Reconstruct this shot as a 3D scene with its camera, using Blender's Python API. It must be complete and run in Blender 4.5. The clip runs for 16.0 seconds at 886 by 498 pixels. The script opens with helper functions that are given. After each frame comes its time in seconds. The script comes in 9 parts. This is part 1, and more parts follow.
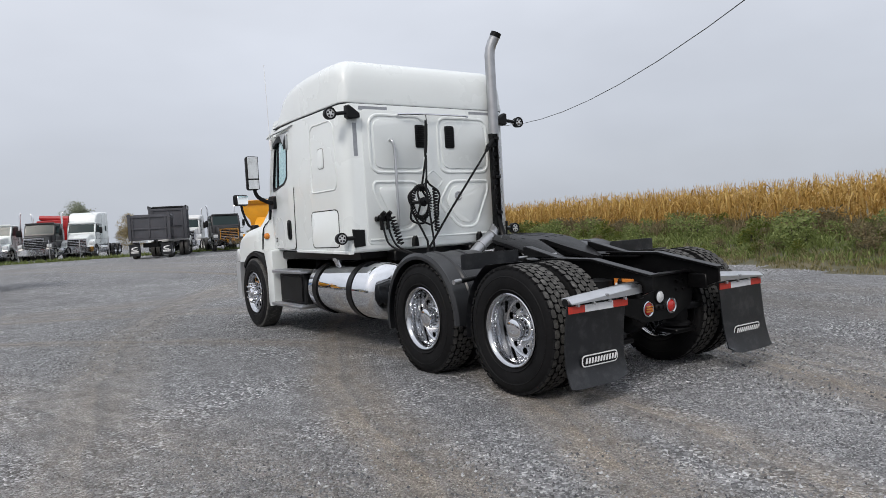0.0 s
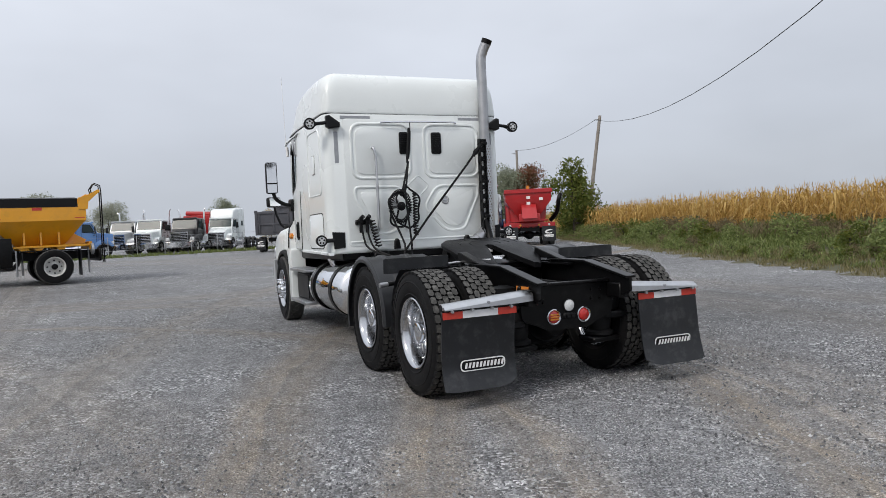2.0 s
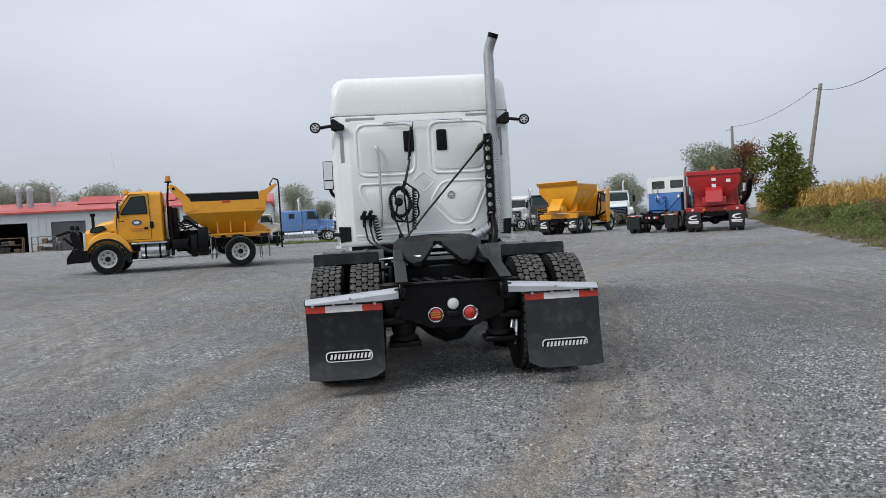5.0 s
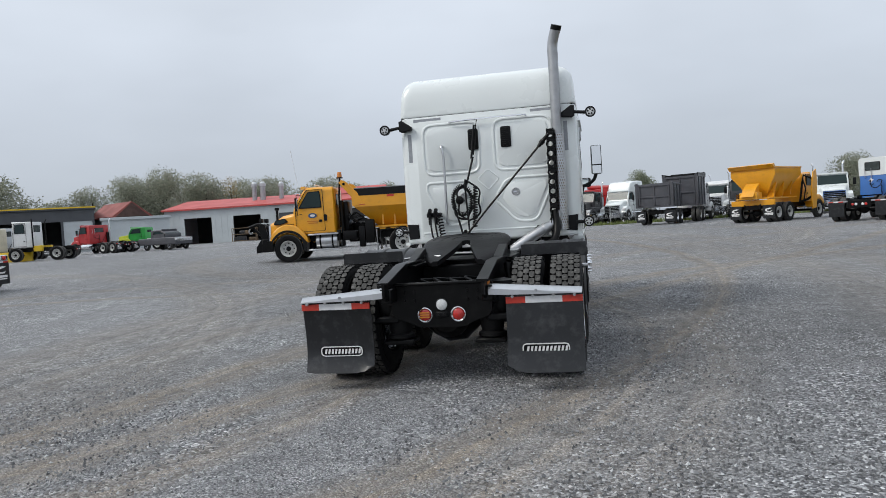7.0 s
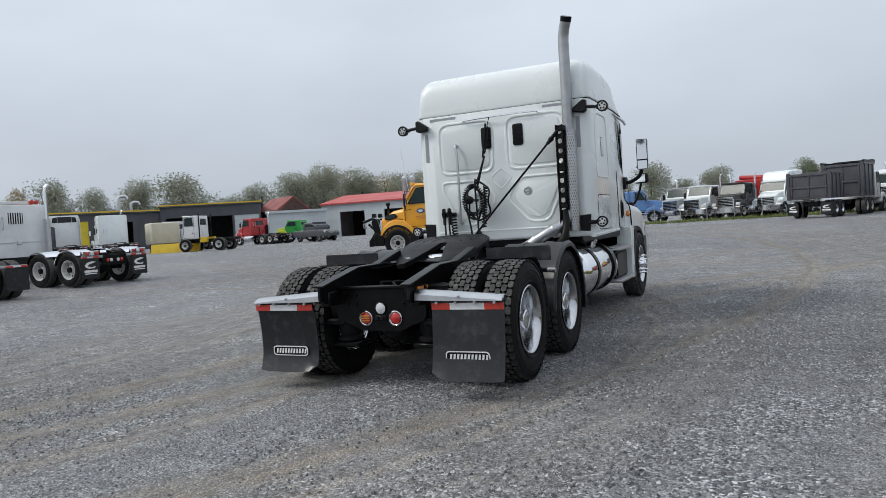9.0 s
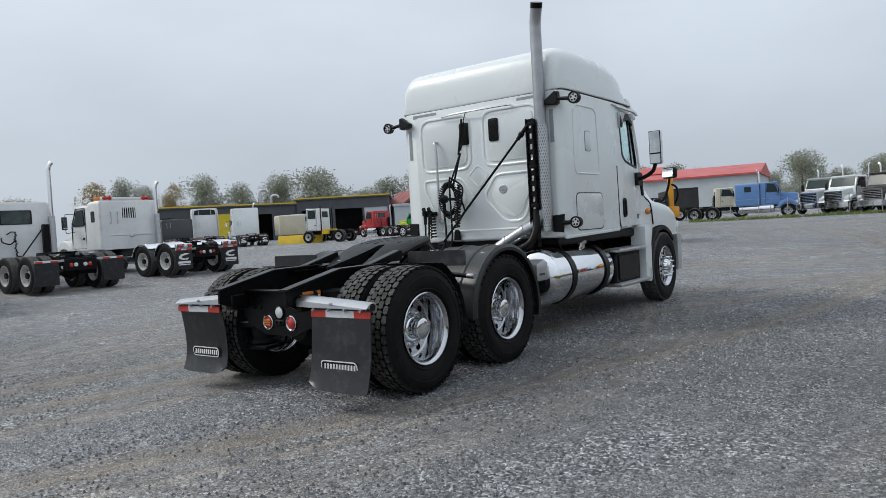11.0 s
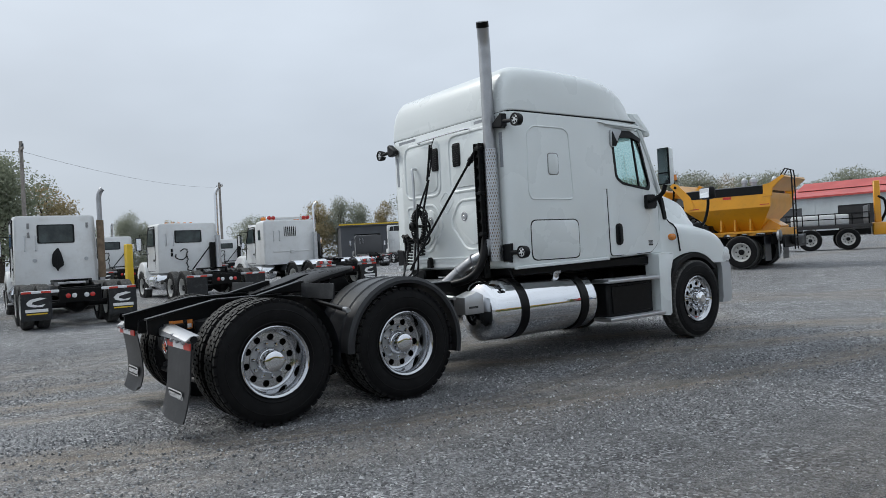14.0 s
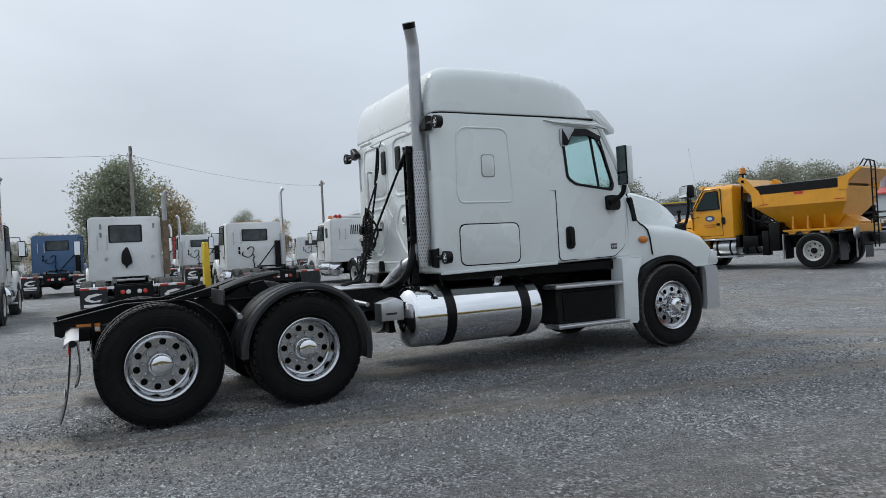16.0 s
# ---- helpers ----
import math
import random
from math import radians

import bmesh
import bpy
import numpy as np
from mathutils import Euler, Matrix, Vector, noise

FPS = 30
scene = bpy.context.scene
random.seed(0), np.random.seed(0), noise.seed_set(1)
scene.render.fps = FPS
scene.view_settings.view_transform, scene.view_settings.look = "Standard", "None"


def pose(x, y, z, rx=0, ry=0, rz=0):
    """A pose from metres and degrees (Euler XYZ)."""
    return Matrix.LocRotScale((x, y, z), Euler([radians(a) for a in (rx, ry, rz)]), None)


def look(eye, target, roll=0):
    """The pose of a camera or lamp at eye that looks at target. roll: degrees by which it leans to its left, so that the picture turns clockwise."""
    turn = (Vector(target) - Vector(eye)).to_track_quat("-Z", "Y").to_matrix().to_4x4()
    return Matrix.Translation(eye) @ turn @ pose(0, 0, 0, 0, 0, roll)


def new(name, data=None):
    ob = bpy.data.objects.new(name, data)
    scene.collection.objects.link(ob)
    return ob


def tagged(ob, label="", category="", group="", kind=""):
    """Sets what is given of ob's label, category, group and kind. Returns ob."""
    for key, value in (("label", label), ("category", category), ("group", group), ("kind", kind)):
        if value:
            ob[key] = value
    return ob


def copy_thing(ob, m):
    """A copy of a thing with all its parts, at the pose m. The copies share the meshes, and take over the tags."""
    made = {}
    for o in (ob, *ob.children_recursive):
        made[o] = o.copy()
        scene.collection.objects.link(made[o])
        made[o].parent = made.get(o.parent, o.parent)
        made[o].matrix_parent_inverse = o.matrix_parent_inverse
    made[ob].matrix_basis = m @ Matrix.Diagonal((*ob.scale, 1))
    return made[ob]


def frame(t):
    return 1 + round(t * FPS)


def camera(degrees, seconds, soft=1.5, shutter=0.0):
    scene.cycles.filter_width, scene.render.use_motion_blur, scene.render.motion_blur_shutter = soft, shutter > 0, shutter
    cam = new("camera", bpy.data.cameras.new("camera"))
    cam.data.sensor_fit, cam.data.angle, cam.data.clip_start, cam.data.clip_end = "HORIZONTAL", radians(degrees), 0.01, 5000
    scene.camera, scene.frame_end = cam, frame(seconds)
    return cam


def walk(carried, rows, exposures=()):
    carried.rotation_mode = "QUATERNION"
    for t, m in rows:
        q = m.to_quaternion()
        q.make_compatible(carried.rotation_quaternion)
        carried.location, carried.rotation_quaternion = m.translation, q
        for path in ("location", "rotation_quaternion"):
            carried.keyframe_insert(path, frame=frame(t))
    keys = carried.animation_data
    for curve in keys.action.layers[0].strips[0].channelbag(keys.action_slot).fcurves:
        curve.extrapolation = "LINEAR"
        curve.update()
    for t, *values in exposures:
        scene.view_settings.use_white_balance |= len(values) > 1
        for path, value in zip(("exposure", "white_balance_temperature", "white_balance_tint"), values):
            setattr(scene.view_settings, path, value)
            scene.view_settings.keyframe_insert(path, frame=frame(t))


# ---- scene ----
cam = camera(64.2, 16.0, soft=0.5)
METRES, EYE, TILT, LEAN, TURN = 15.789, 1.5, 0.0, 0.0, 0.0
PATH = [
    (0, (-4.878, -4.391, 1.365), (-3.742, -2.746, 1.3), -3.3),
    (0.5, (-4.522, -4.704, 1.382), (-3.472, -3.004, 1.313), -3.2),
    (1, (-4.159, -5.021, 1.392), (-3.197, -3.269, 1.327), -3.2),
    (1.5, (-3.751, -5.276, 1.376), (-2.855, -3.488, 1.318), -2.9),
    (2, (-3.329, -5.578, 1.356), (-2.534, -3.743, 1.3), -2.8),
    (2.5, (-2.884, -5.784, 1.329), (-2.18, -3.912, 1.273), -2.8),
    (3, (-2.461, -5.989, 1.317), (-1.844, -4.087, 1.261), -2.8),
    (3.5, (-1.997, -6.19, 1.321), (-1.505, -4.252, 1.266), -2.9),
    (3.7, (-1.793, -6.232, 1.29), (-1.333, -4.286, 1.235), -2.9),
    (6, (0.4, -6.698, 1.388), (0.27, -4.703, 1.311), -3.5),
    (6.5, (0.881, -6.606, 1.385), (0.612, -4.625, 1.309), -3.6),
    (7, (1.387, -6.552, 1.371), (0.956, -4.6, 1.299), -3.6),
    (7.5, (1.849, -6.446, 1.341), (1.29, -4.527, 1.273), -3.6),
    (8, (2.31, -6.292, 1.345), (1.636, -4.41, 1.278), -3.6),
    (8.5, (2.777, -6.167, 1.365), (2.0, -4.325, 1.3), -3.6),
    (9, (3.196, -5.896, 1.359), (2.343, -4.087, 1.292), -3.6),
    (9.2, (3.365, -5.781, 1.346), (2.478, -3.99, 1.277), -3.5),
    (11.3, (5.056, -4.382, 1.336), (3.821, -2.81, 1.279), -3.3),
    (11.5, (5.2, -4.25, 1.361), (3.934, -2.703, 1.313), -3.2),
    (12, (5.602, -3.919, 1.358), (4.259, -2.436, 1.342), -3.2),
    (12.5, (5.905, -3.517, 1.334), (4.487, -2.106, 1.334), -3.1),
    (13, (6.241, -3.12, 1.327), (4.742, -1.796, 1.332), -3.1),
    (13.5, (6.583, -2.732, 1.329), (5.011, -1.495, 1.337), -3.1),
    (14, (6.856, -2.299, 1.336), (5.241, -1.12, 1.343), -3.1),
    (14.5, (7.123, -1.901, 1.341), (5.458, -0.793, 1.347), -3.1),
    (15, (7.3, -1.435, 1.34), (5.594, -0.391, 1.346), -3.1),
    (15.5, (7.53, -0.988, 1.336), (5.795, 0.006, 1.343), -3.0),
    (16, (7.796, -0.549, 1.341), (6.016, 0.362, 1.35), -3.1),
]
walk(cam, [(t, look(eye, target, roll)) for t, eye, target, roll in PATH], exposures=[(0.0, 0.28, 6680, 11.0), (6.0, 0.26, 6520, 8.5), (9.0, 0.23, 6450, 7.5), (16.0, 0.17, 6340, 6.5)])

# ---- light ----
SUN_DIR = Vector((-0.62, -0.38, 0.68)).normalized()
world = bpy.data.worlds.new("overcast")
world.use_nodes = True
scene.world = world
wn, wl = world.node_tree.nodes, world.node_tree.links
wn.clear()
w_out = wn.new("ShaderNodeOutputWorld")
w_sky = wn.new("ShaderNodeTexSky")
w_sky.sky_type, w_sky.sun_disc = "NISHITA", False
w_sky.sun_elevation = math.asin(SUN_DIR.z)
w_sky.sun_rotation = math.atan2(SUN_DIR.x, SUN_DIR.y)
w_sky.air_density, w_sky.dust_density = 1.0, 4.0
w_b1 = wn.new("ShaderNodeBackground")
w_b1.inputs["Strength"].default_value = 0.012
wl.new(w_sky.outputs[0], w_b1.inputs["Color"])
# cloud deck: a soft grey vault, paler overhead and towards the veiled sun
w_tc = wn.new("ShaderNodeTexCoord")
w_sep = wn.new("ShaderNodeSeparateXYZ")
wl.new(w_tc.outputs["Generated"], w_sep.inputs[0])
w_ramp = wn.new("ShaderNodeValToRGB")
cr = w_ramp.color_ramp
cr.elements[0].position, cr.elements[0].color = 0.0, (0.395, 0.435, 0.498, 1)
cr.elements[1].position, cr.elements[1].color = 1.0, (0.80, 0.85, 0.93, 1)
e = cr.elements.new(0.12); e.color = (0.43, 0.465, 0.53, 1)
e = cr.elements.new(0.40); e.color = (0.60, 0.64, 0.71, 1)
wl.new(w_sep.outputs["Z"], w_ramp.inputs[0])
w_map = wn.new("ShaderNodeMapping")
w_map.inputs["Scale"].default_value = (1.4, 1.4, 3.5)
wl.new(w_tc.outputs["Generated"], w_map.inputs[0])
w_noise = wn.new("ShaderNodeTexNoise")
w_noise.inputs["Scale"].default_value, w_noise.inputs["Detail"].default_value = 1.3, 4.0
wl.new(w_map.outputs[0], w_noise.inputs["Vector"])
w_mr = wn.new("ShaderNodeMapRange")
for k, v in zip(("From Min", "From Max", "To Min", "To Max"), (0.3, 0.7, 0.9, 1.12)):
    w_mr.inputs[k].default_value = v
wl.new(w_noise.outputs["Fac"], w_mr.inputs["Value"])
w_mul = wn.new("ShaderNodeVectorMath")
w_mul.operation = "SCALE"
wl.new(w_ramp.outputs["Color"], w_mul.inputs[0])
wl.new(w_mr.outputs[0], w_mul.inputs["Scale"])
w_b2 = wn.new("ShaderNodeBackground")
w_b2.inputs["Strength"].default_value = 1.0
wl.new(w_mul.outputs[0], w_b2.inputs["Color"])
w_add = wn.new("ShaderNodeAddShader")
wl.new(w_b1.outputs[0], w_add.inputs[0])
wl.new(w_b2.outputs[0], w_add.inputs[1])
wl.new(w_add.outputs[0], w_out.inputs[0])
sun = new("sun", bpy.data.lights.new("sun", "SUN"))
sun.data.energy, sun.data.angle, sun.data.color = 1.35, radians(14), (1.0, 0.96, 0.9)
sun.matrix_world = look(SUN_DIR * 60, (0, 0, 0))


# ---- materials ----
MATS = {}


def material(name, color, rough=0.5, metal=0.0, vary=0.12, scale=3.0, bump=0.0, bscale=60.0, coat=0.0, spec=0.5, color2=None, dirt=None, dirt_amount=0.0):
    """A procedural surface: base colour varied at two scales, optional grime, fine relief."""
    m = bpy.data.materials.new(name)
    m.use_nodes = True
    n, l = m.node_tree.nodes, m.node_tree.links
    p = n["Principled BSDF"]
    p.inputs["Roughness"].default_value, p.inputs["Metallic"].default_value = rough, metal
    p.inputs["Coat Weight"].default_value, p.inputs["Specular IOR Level"].default_value = coat, spec
    tc = n.new("ShaderNodeTexCoord")
    big = n.new("ShaderNodeTexNoise")
    big.inputs["Scale"].default_value, big.inputs["Detail"].default_value = scale, 5.0
    l.new(tc.outputs["Object"], big.inputs["Vector"])
    fine = n.new("ShaderNodeTexNoise")
    fine.inputs["Scale"].default_value, fine.inputs["Detail"].default_value = bscale, 3.0
    l.new(tc.outputs["Object"], fine.inputs["Vector"])
    mix = n.new("ShaderNodeMix")
    mix.data_type = "RGBA"
    a = Vector(color[:3])
    b = Vector(color2[:3]) if color2 else a * (1 - vary)
    mix.inputs[6].default_value, mix.inputs[7].default_value = (*a, 1), (*b, 1)
    mr = n.new("ShaderNodeMapRange")
    mr.inputs["From Min"].default_value, mr.inputs["From Max"].default_value = 0.35, 0.65
    l.new(big.outputs["Fac"], mr.inputs["Value"])
    l.new(mr.outputs[0], mix.inputs[0])
    col = mix.outputs[2]
    mix2 = n.new("ShaderNodeMix")
    mix2.data_type, mix2.blend_type = "RGBA", "MULTIPLY"
    mix2.inputs[0].default_value = min(1.0, vary)
    l.new(col, mix2.inputs[6])
    l.new(fine.outputs["Fac"], mix2.inputs[7])
    col = mix2.outputs[2]
    if dirt:
        dn = n.new("ShaderNodeTexNoise")
        dn.inputs["Scale"].default_value, dn.inputs["Detail"].default_value, dn.inputs["Roughness"].default_value = scale * 3.1, 8.0, 0.7
        l.new(tc.outputs["Object"], dn.inputs["Vector"])
        dr = n.new("ShaderNodeMapRange")
        dr.inputs["From Min"].default_value, dr.inputs["From Max"].default_value = 0.5, 0.72
        dr.inputs["To Max"].default_value = dirt_amount
        l.new(dn.outputs["Fac"], dr.inputs["Value"])
        mix3 = n.new("ShaderNodeMix")
        mix3.data_type = "RGBA"
        l.new(dr.outputs[0], mix3.inputs[0])
        l.new(col, mix3.inputs[6])
        mix3.inputs[7].default_value = (*dirt[:3], 1)
        col = mix3.outputs[2]
    l.new(col, p.inputs["Base Color"])
    rr = n.new("ShaderNodeMapRange")
    rr.inputs["To Min"].default_value, rr.inputs["To Max"].default_value = max(0.02, rough * 0.8), min(1.0, rough * 1.2)
    l.new(big.outputs["Fac"], rr.inputs["Value"])
    l.new(rr.outputs[0], p.inputs["Roughness"])
    if bump:
        bp = n.new("ShaderNodeBump")
        bp.inputs["Strength"].default_value, bp.inputs["Distance"].default_value = bump, 0.01
        l.new(fine.outputs["Fac"], bp.inputs["Height"])
        l.new(bp.outputs[0], p.inputs["Normal"])
    MATS[name] = m
    return m


WHITE = material("white_paint", (0.755, 0.795, 0.795), 0.28, coat=0.35, vary=0.04, scale=1.2, dirt=(0.6, 0.59, 0.56), dirt_amount=0.06)
WHITE_OLD = material("white_paint_worn", (0.72, 0.73, 0.73), 0.4, coat=0.15, vary=0.1, scale=1.0, dirt=(0.4, 0.37, 0.33), dirt_amount=0.3)
BLACK = material("black_enamel", (0.004, 0.004, 0.0045), 0.34, vary=0.3, scale=4, bump=0.05, bscale=40, dirt=(0.02, 0.02, 0.02), dirt_amount=0.3, spec=0.18)
BLACK_PLASTIC = material("black_plastic", (0.008, 0.0085, 0.0095), 0.48, vary=0.25, scale=3, bump=0.06, bscale=160, spec=0.2)
FENDER_PLASTIC = material("black_fender_plastic", (0.024, 0.0255, 0.029), 0.36, vary=0.25, scale=3, bump=0.05, bscale=120, spec=0.4)
RUBBER = material("tyre_rubber", (0.008, 0.008, 0.0088), 0.62, vary=0.3, scale=5, bump=0.12, bscale=90, dirt=(0.02, 0.0195, 0.019), dirt_amount=0.3, spec=0.15)
TREAD = material("tread_rubber", (0.085, 0.084, 0.081), 0.85, vary=0.35, scale=7, bump=0.25, bscale=70, dirt=(0.21, 0.205, 0.195), dirt_amount=0.7, spec=0.2)
FLAP = material("flap_rubber", (0.011, 0.0125, 0.0155), 0.34, vary=0.3, scale=2.5, bump=0.04, bscale=200, dirt=(0.10, 0.10, 0.105), dirt_amount=0.35, spec=0.5)
CHROME = material("chrome", (0.82, 0.83, 0.85), 0.07, metal=1.0, vary=0.03, scale=3)
ALU = material("polished_aluminium", (0.58, 0.59, 0.61), 0.13, metal=1.0, vary=0.1, scale=6, bump=0.015, bscale=150)
BRUSHED = material("brushed_aluminium", (0.62, 0.63, 0.65), 0.34, metal=1.0, vary=0.12, scale=8, bump=0.04, bscale=220)
STEEL = material("aluminised_steel", (0.50, 0.51, 0.53), 0.42, metal=0.85, vary=0.2, scale=5, bump=0.04, bscale=80)
RUSTY = material("heat_stained_steel", (0.30, 0.22, 0.15), 0.55, metal=0.6, vary=0.4, scale=6, bump=0.1, bscale=60)
GREASE = material("greased_steel", (0.006, 0.006, 0.007), 0.42, vary=0.4, scale=6, bump=0.25, bscale=45, spec=0.16)
GREY_TAPE = material("grey_reflective_tape", (0.33, 0.35, 0.38), 0.5, vary=0.15, scale=20)
RED_TAPE = material("red_reflective_tape", (0.62, 0.05, 0.03), 0.4, vary=0.2, scale=20)
WHITE_TAPE = material("white_reflective_tape", (0.75, 0.76, 0.78), 0.4, vary=0.1, scale=20)
WHITE_PRINT = material("white_print", (0.8, 0.8, 0.8), 0.5, vary=0.08, scale=20)
RED_LENS = material("red_lens", (0.55, 0.02, 0.015), 0.15, vary=0.2, scale=60, coat=0.6)
AMBER_LENS = material("amber_lens", (0.75, 0.24, 0.02), 0.15, vary=0.2, scale=60, coat=0.6)
CLEAR_LENS = material("clear_lens", (0.75, 0.77, 0.78), 0.12, vary=0.2, scale=60, coat=0.6)
ORANGE_LABEL = material("orange_label", (0.75, 0.25, 0.04), 0.5, vary=0.2, scale=10)
YELLOW = material("yellow_paint", (0.80, 0.36, 0.015), 0.33, coat=0.3, vary=0.1, scale=1.5, dirt=(0.3, 0.17, 0.04), dirt_amount=0.25)
YELLOW_SAFE = material("safety_yellow", (0.75, 0.50, 0.02), 0.45, vary=0.15, scale=1.5, dirt=(0.3, 0.25, 0.1), dirt_amount=0.3)
RED = material("red_paint", (0.42, 0.012, 0.015), 0.35, coat=0.3, vary=0.15, scale=1.5, dirt=(0.2, 0.05, 0.04), dirt_amount=0.3)
BLUE = material("blue_paint", (0.12, 0.26, 0.55), 0.35, coat=0.3, vary=0.12, scale=1.5, dirt=(0.2, 0.25, 0.3), dirt_amount=0.2)
STRONG_BLUE = material("strong_blue_paint", (0.035, 0.15, 0.46), 0.35, coat=0.3, vary=0.1, scale=1.5, dirt=(0.1, 0.14, 0.25), dirt_amount=0.2)
DARK_BLUE = material("dark_blue_paint", (0.022, 0.085, 0.20), 0.35, coat=0.3, vary=0.12, scale=1.5, dirt=(0.1, 0.12, 0.2), dirt_amount=0.2)
BEIGE = material("beige_paint", (0.62, 0.58, 0.46), 0.45, vary=0.12, scale=1.5, dirt=(0.4, 0.36, 0.28), dirt_amount=0.3)
GREEN = material("green_paint", (0.03, 0.35, 0.06), 0.4, vary=0.2, scale=2)
LIME = material("lime_paint", (0.55, 0.62, 0.05), 0.4, vary=0.2, scale=2)
DUMP_GREY = material("dump_body_grey", (0.085, 0.088, 0.102), 0.36, vary=0.3, scale=1.3, dirt=(0.11, 0.10, 0.105), dirt_amount=0.5)
SILVER = material("silver_paint", (0.50, 0.52, 0.54), 0.35, metal=0.3, vary=0.12, scale=2)
CHARCOAL = material("charcoal_paint", (0.03, 0.03, 0.033), 0.35, coat=0.3, vary=0.2, scale=2)
RIM_WHITE = material("white_steel_rim", (0.62, 0.62, 0.60), 0.5, vary=0.2, scale=5, dirt=(0.3, 0.27, 0.22), dirt_amount=0.4)
SEAT = material("seat_fabric", (0.10, 0.10, 0.11), 0.85, vary=0.2, scale=8, bump=0.1, bscale=200)
TRIM_GREY = material("cab_lining", (0.28, 0.28, 0.28), 0.8, vary=0.1, scale=4)
INSIDE = material("workshop_interior", (0.03, 0.03, 0.032), 0.9, vary=0.2, scale=1)
WOOD_POLE = material("weathered_wood", (0.34, 0.31, 0.28), 0.85, vary=0.3, scale=4, bump=0.3, bscale=30)
BARK = material("bark", (0.09, 0.07, 0.055), 0.9, vary=0.4, scale=8, bump=0.4, bscale=20)


def glass(name, tint, alpha):
    """Thin glazing: clear transmission tinted by the pane, with a mirror-like skin."""
    m = bpy.data.materials.new(name)
    m.use_nodes = True
    n, l = m.node_tree.nodes, m.node_tree.links
    n.clear()
    out = n.new("ShaderNodeOutputMaterial")
    tr = n.new("ShaderNodeBsdfTransparent")
    tr.inputs[0].default_value = (*tint, 1)
    gl = n.new("ShaderNodeBsdfGlossy")
    gl.inputs["Roughness"].default_value = 0.03
    gl.inputs["Color"].default_value = (0.9, 0.95, 0.97, 1)
    fr = n.new("ShaderNodeLayerWeight")
    pw = n.new("ShaderNodeMath")
    pw.operation = "POWER"
    l.new(fr.outputs["Facing"], pw.inputs[0])
    pw.inputs[1].default_value = 4.0
    ad = n.new("ShaderNodeMath")
    ad.operation, ad.use_clamp = "MULTIPLY_ADD", True
    l.new(pw.outputs[0], ad.inputs[0])
    ad.inputs[1].default_value, ad.inputs[2].default_value = 0.6, alpha
    mx = n.new("ShaderNodeMixShader")
    l.new(ad.outputs[0], mx.inputs[0])
    l.new(tr.outputs[0], mx.inputs[1])
    l.new(gl.outputs[0], mx.inputs[2])
    l.new(mx.outputs[0], out.inputs[0])
    return m


GLASS = glass("cab_glass", (0.86, 0.945, 0.935), 0.02)
REAR_GLASS = material("tinted_rear_glass", (0.085, 0.105, 0.105), 0.08, vary=0.5, scale=3, spec=0.4)
DARK_GLASS = material("dark_glass", (0.030, 0.046, 0.048), 0.10, vary=0.1, scale=1, spec=0.12)


# ---- mesh helpers ----
def box(bm, x0, x1, y0, y1, z0, z1, bev=0.0, seg=1, m=None):
    mat = Matrix.LocRotScale(((x0 + x1) / 2, (y0 + y1) / 2, (z0 + z1) / 2), None, (abs(x1 - x0), abs(y1 - y0), abs(z1 - z0)))
    v = bmesh.ops.create_cube(bm, size=1, matrix=(m @ mat) if m else mat)["verts"]
    if bev:
        bmesh.ops.bevel(bm, geom=list({e for q in v for e in q.link_edges}), offset=bev, segments=seg, affect="EDGES", profile=0.5)
    return bm


def axes(p0, p1):
    d = (Vector(p1) - Vector(p0))
    z = d.normalized()
    x = z.orthogonal().normalized()
    return d.length, x, z.cross(x), z


def rings(bm, loops, closed=True, cap=True):
    """Skin a list of equally long loops of points."""
    vs = [[bm.verts.new(p) for p in loop] for loop in loops]
    k = len(vs[0])
    for a, b in zip(vs, vs[1:]):
        for i in range(k if closed else k - 1):
            j = (i + 1) % k
            bm.faces.new((a[i], a[j], b[j], b[i]))
    if cap:
        bm.faces.new(vs[0][::-1])
        bm.faces.new(vs[-1])
    return bm


def cyl(bm, p0, p1, r0, r1=None, n=16, cap=True):
    r1 = r0 if r1 is None else r1
    _, x, y, _ = axes(p0, p1)
    p0, p1 = Vector(p0), Vector(p1)
    cs = [(math.cos(2 * math.pi * i / n), math.sin(2 * math.pi * i / n)) for i in range(n)]
    return rings(bm, [[p0 + r0 * (c * x + s * y) for c, s in cs], [p1 + r1 * (c * x + s * y) for c, s in cs]], cap=cap)


def lathe(bm, profile, c=(0, 0, 0), axis="x", n=32, cap=False):
    """Turn (along, radius) pairs about an axis through c."""
    loops = []
    for h, r in profile:
        loop = []
        for i in range(n):
            a = 2 * math.pi * i / n
            u, v = r * math.cos(a), r * math.sin(a)
            loop.append(Vector(c) + Vector((h, u, v) if axis == "x" else (u, h, v) if axis == "y" else (u, v, h)))
        loops.append(loop)
    return rings(bm, loops, cap=cap)


def smooth_path(pts, sub=4):
    """Catmull-Rom points through pts."""
    p = [Vector(q) for q in pts]
    if len(p) < 3 or sub < 2:
        return p
    out = []
    q = [2 * p[0] - p[1]] + p + [2 * p[-1] - p[-2]]
    for i in range(1, len(q) - 2):
        for k in range(sub):
            t = k / sub
            a, b, c, d = q[i - 1], q[i], q[i + 1], q[i + 2]
            out.append(0.5 * ((2 * b) + (c - a) * t + (2 * a - 5 * b + 4 * c - d) * t * t + (3 * b - a - 3 * c + d) * t ** 3))
    return out + [p[-1]]


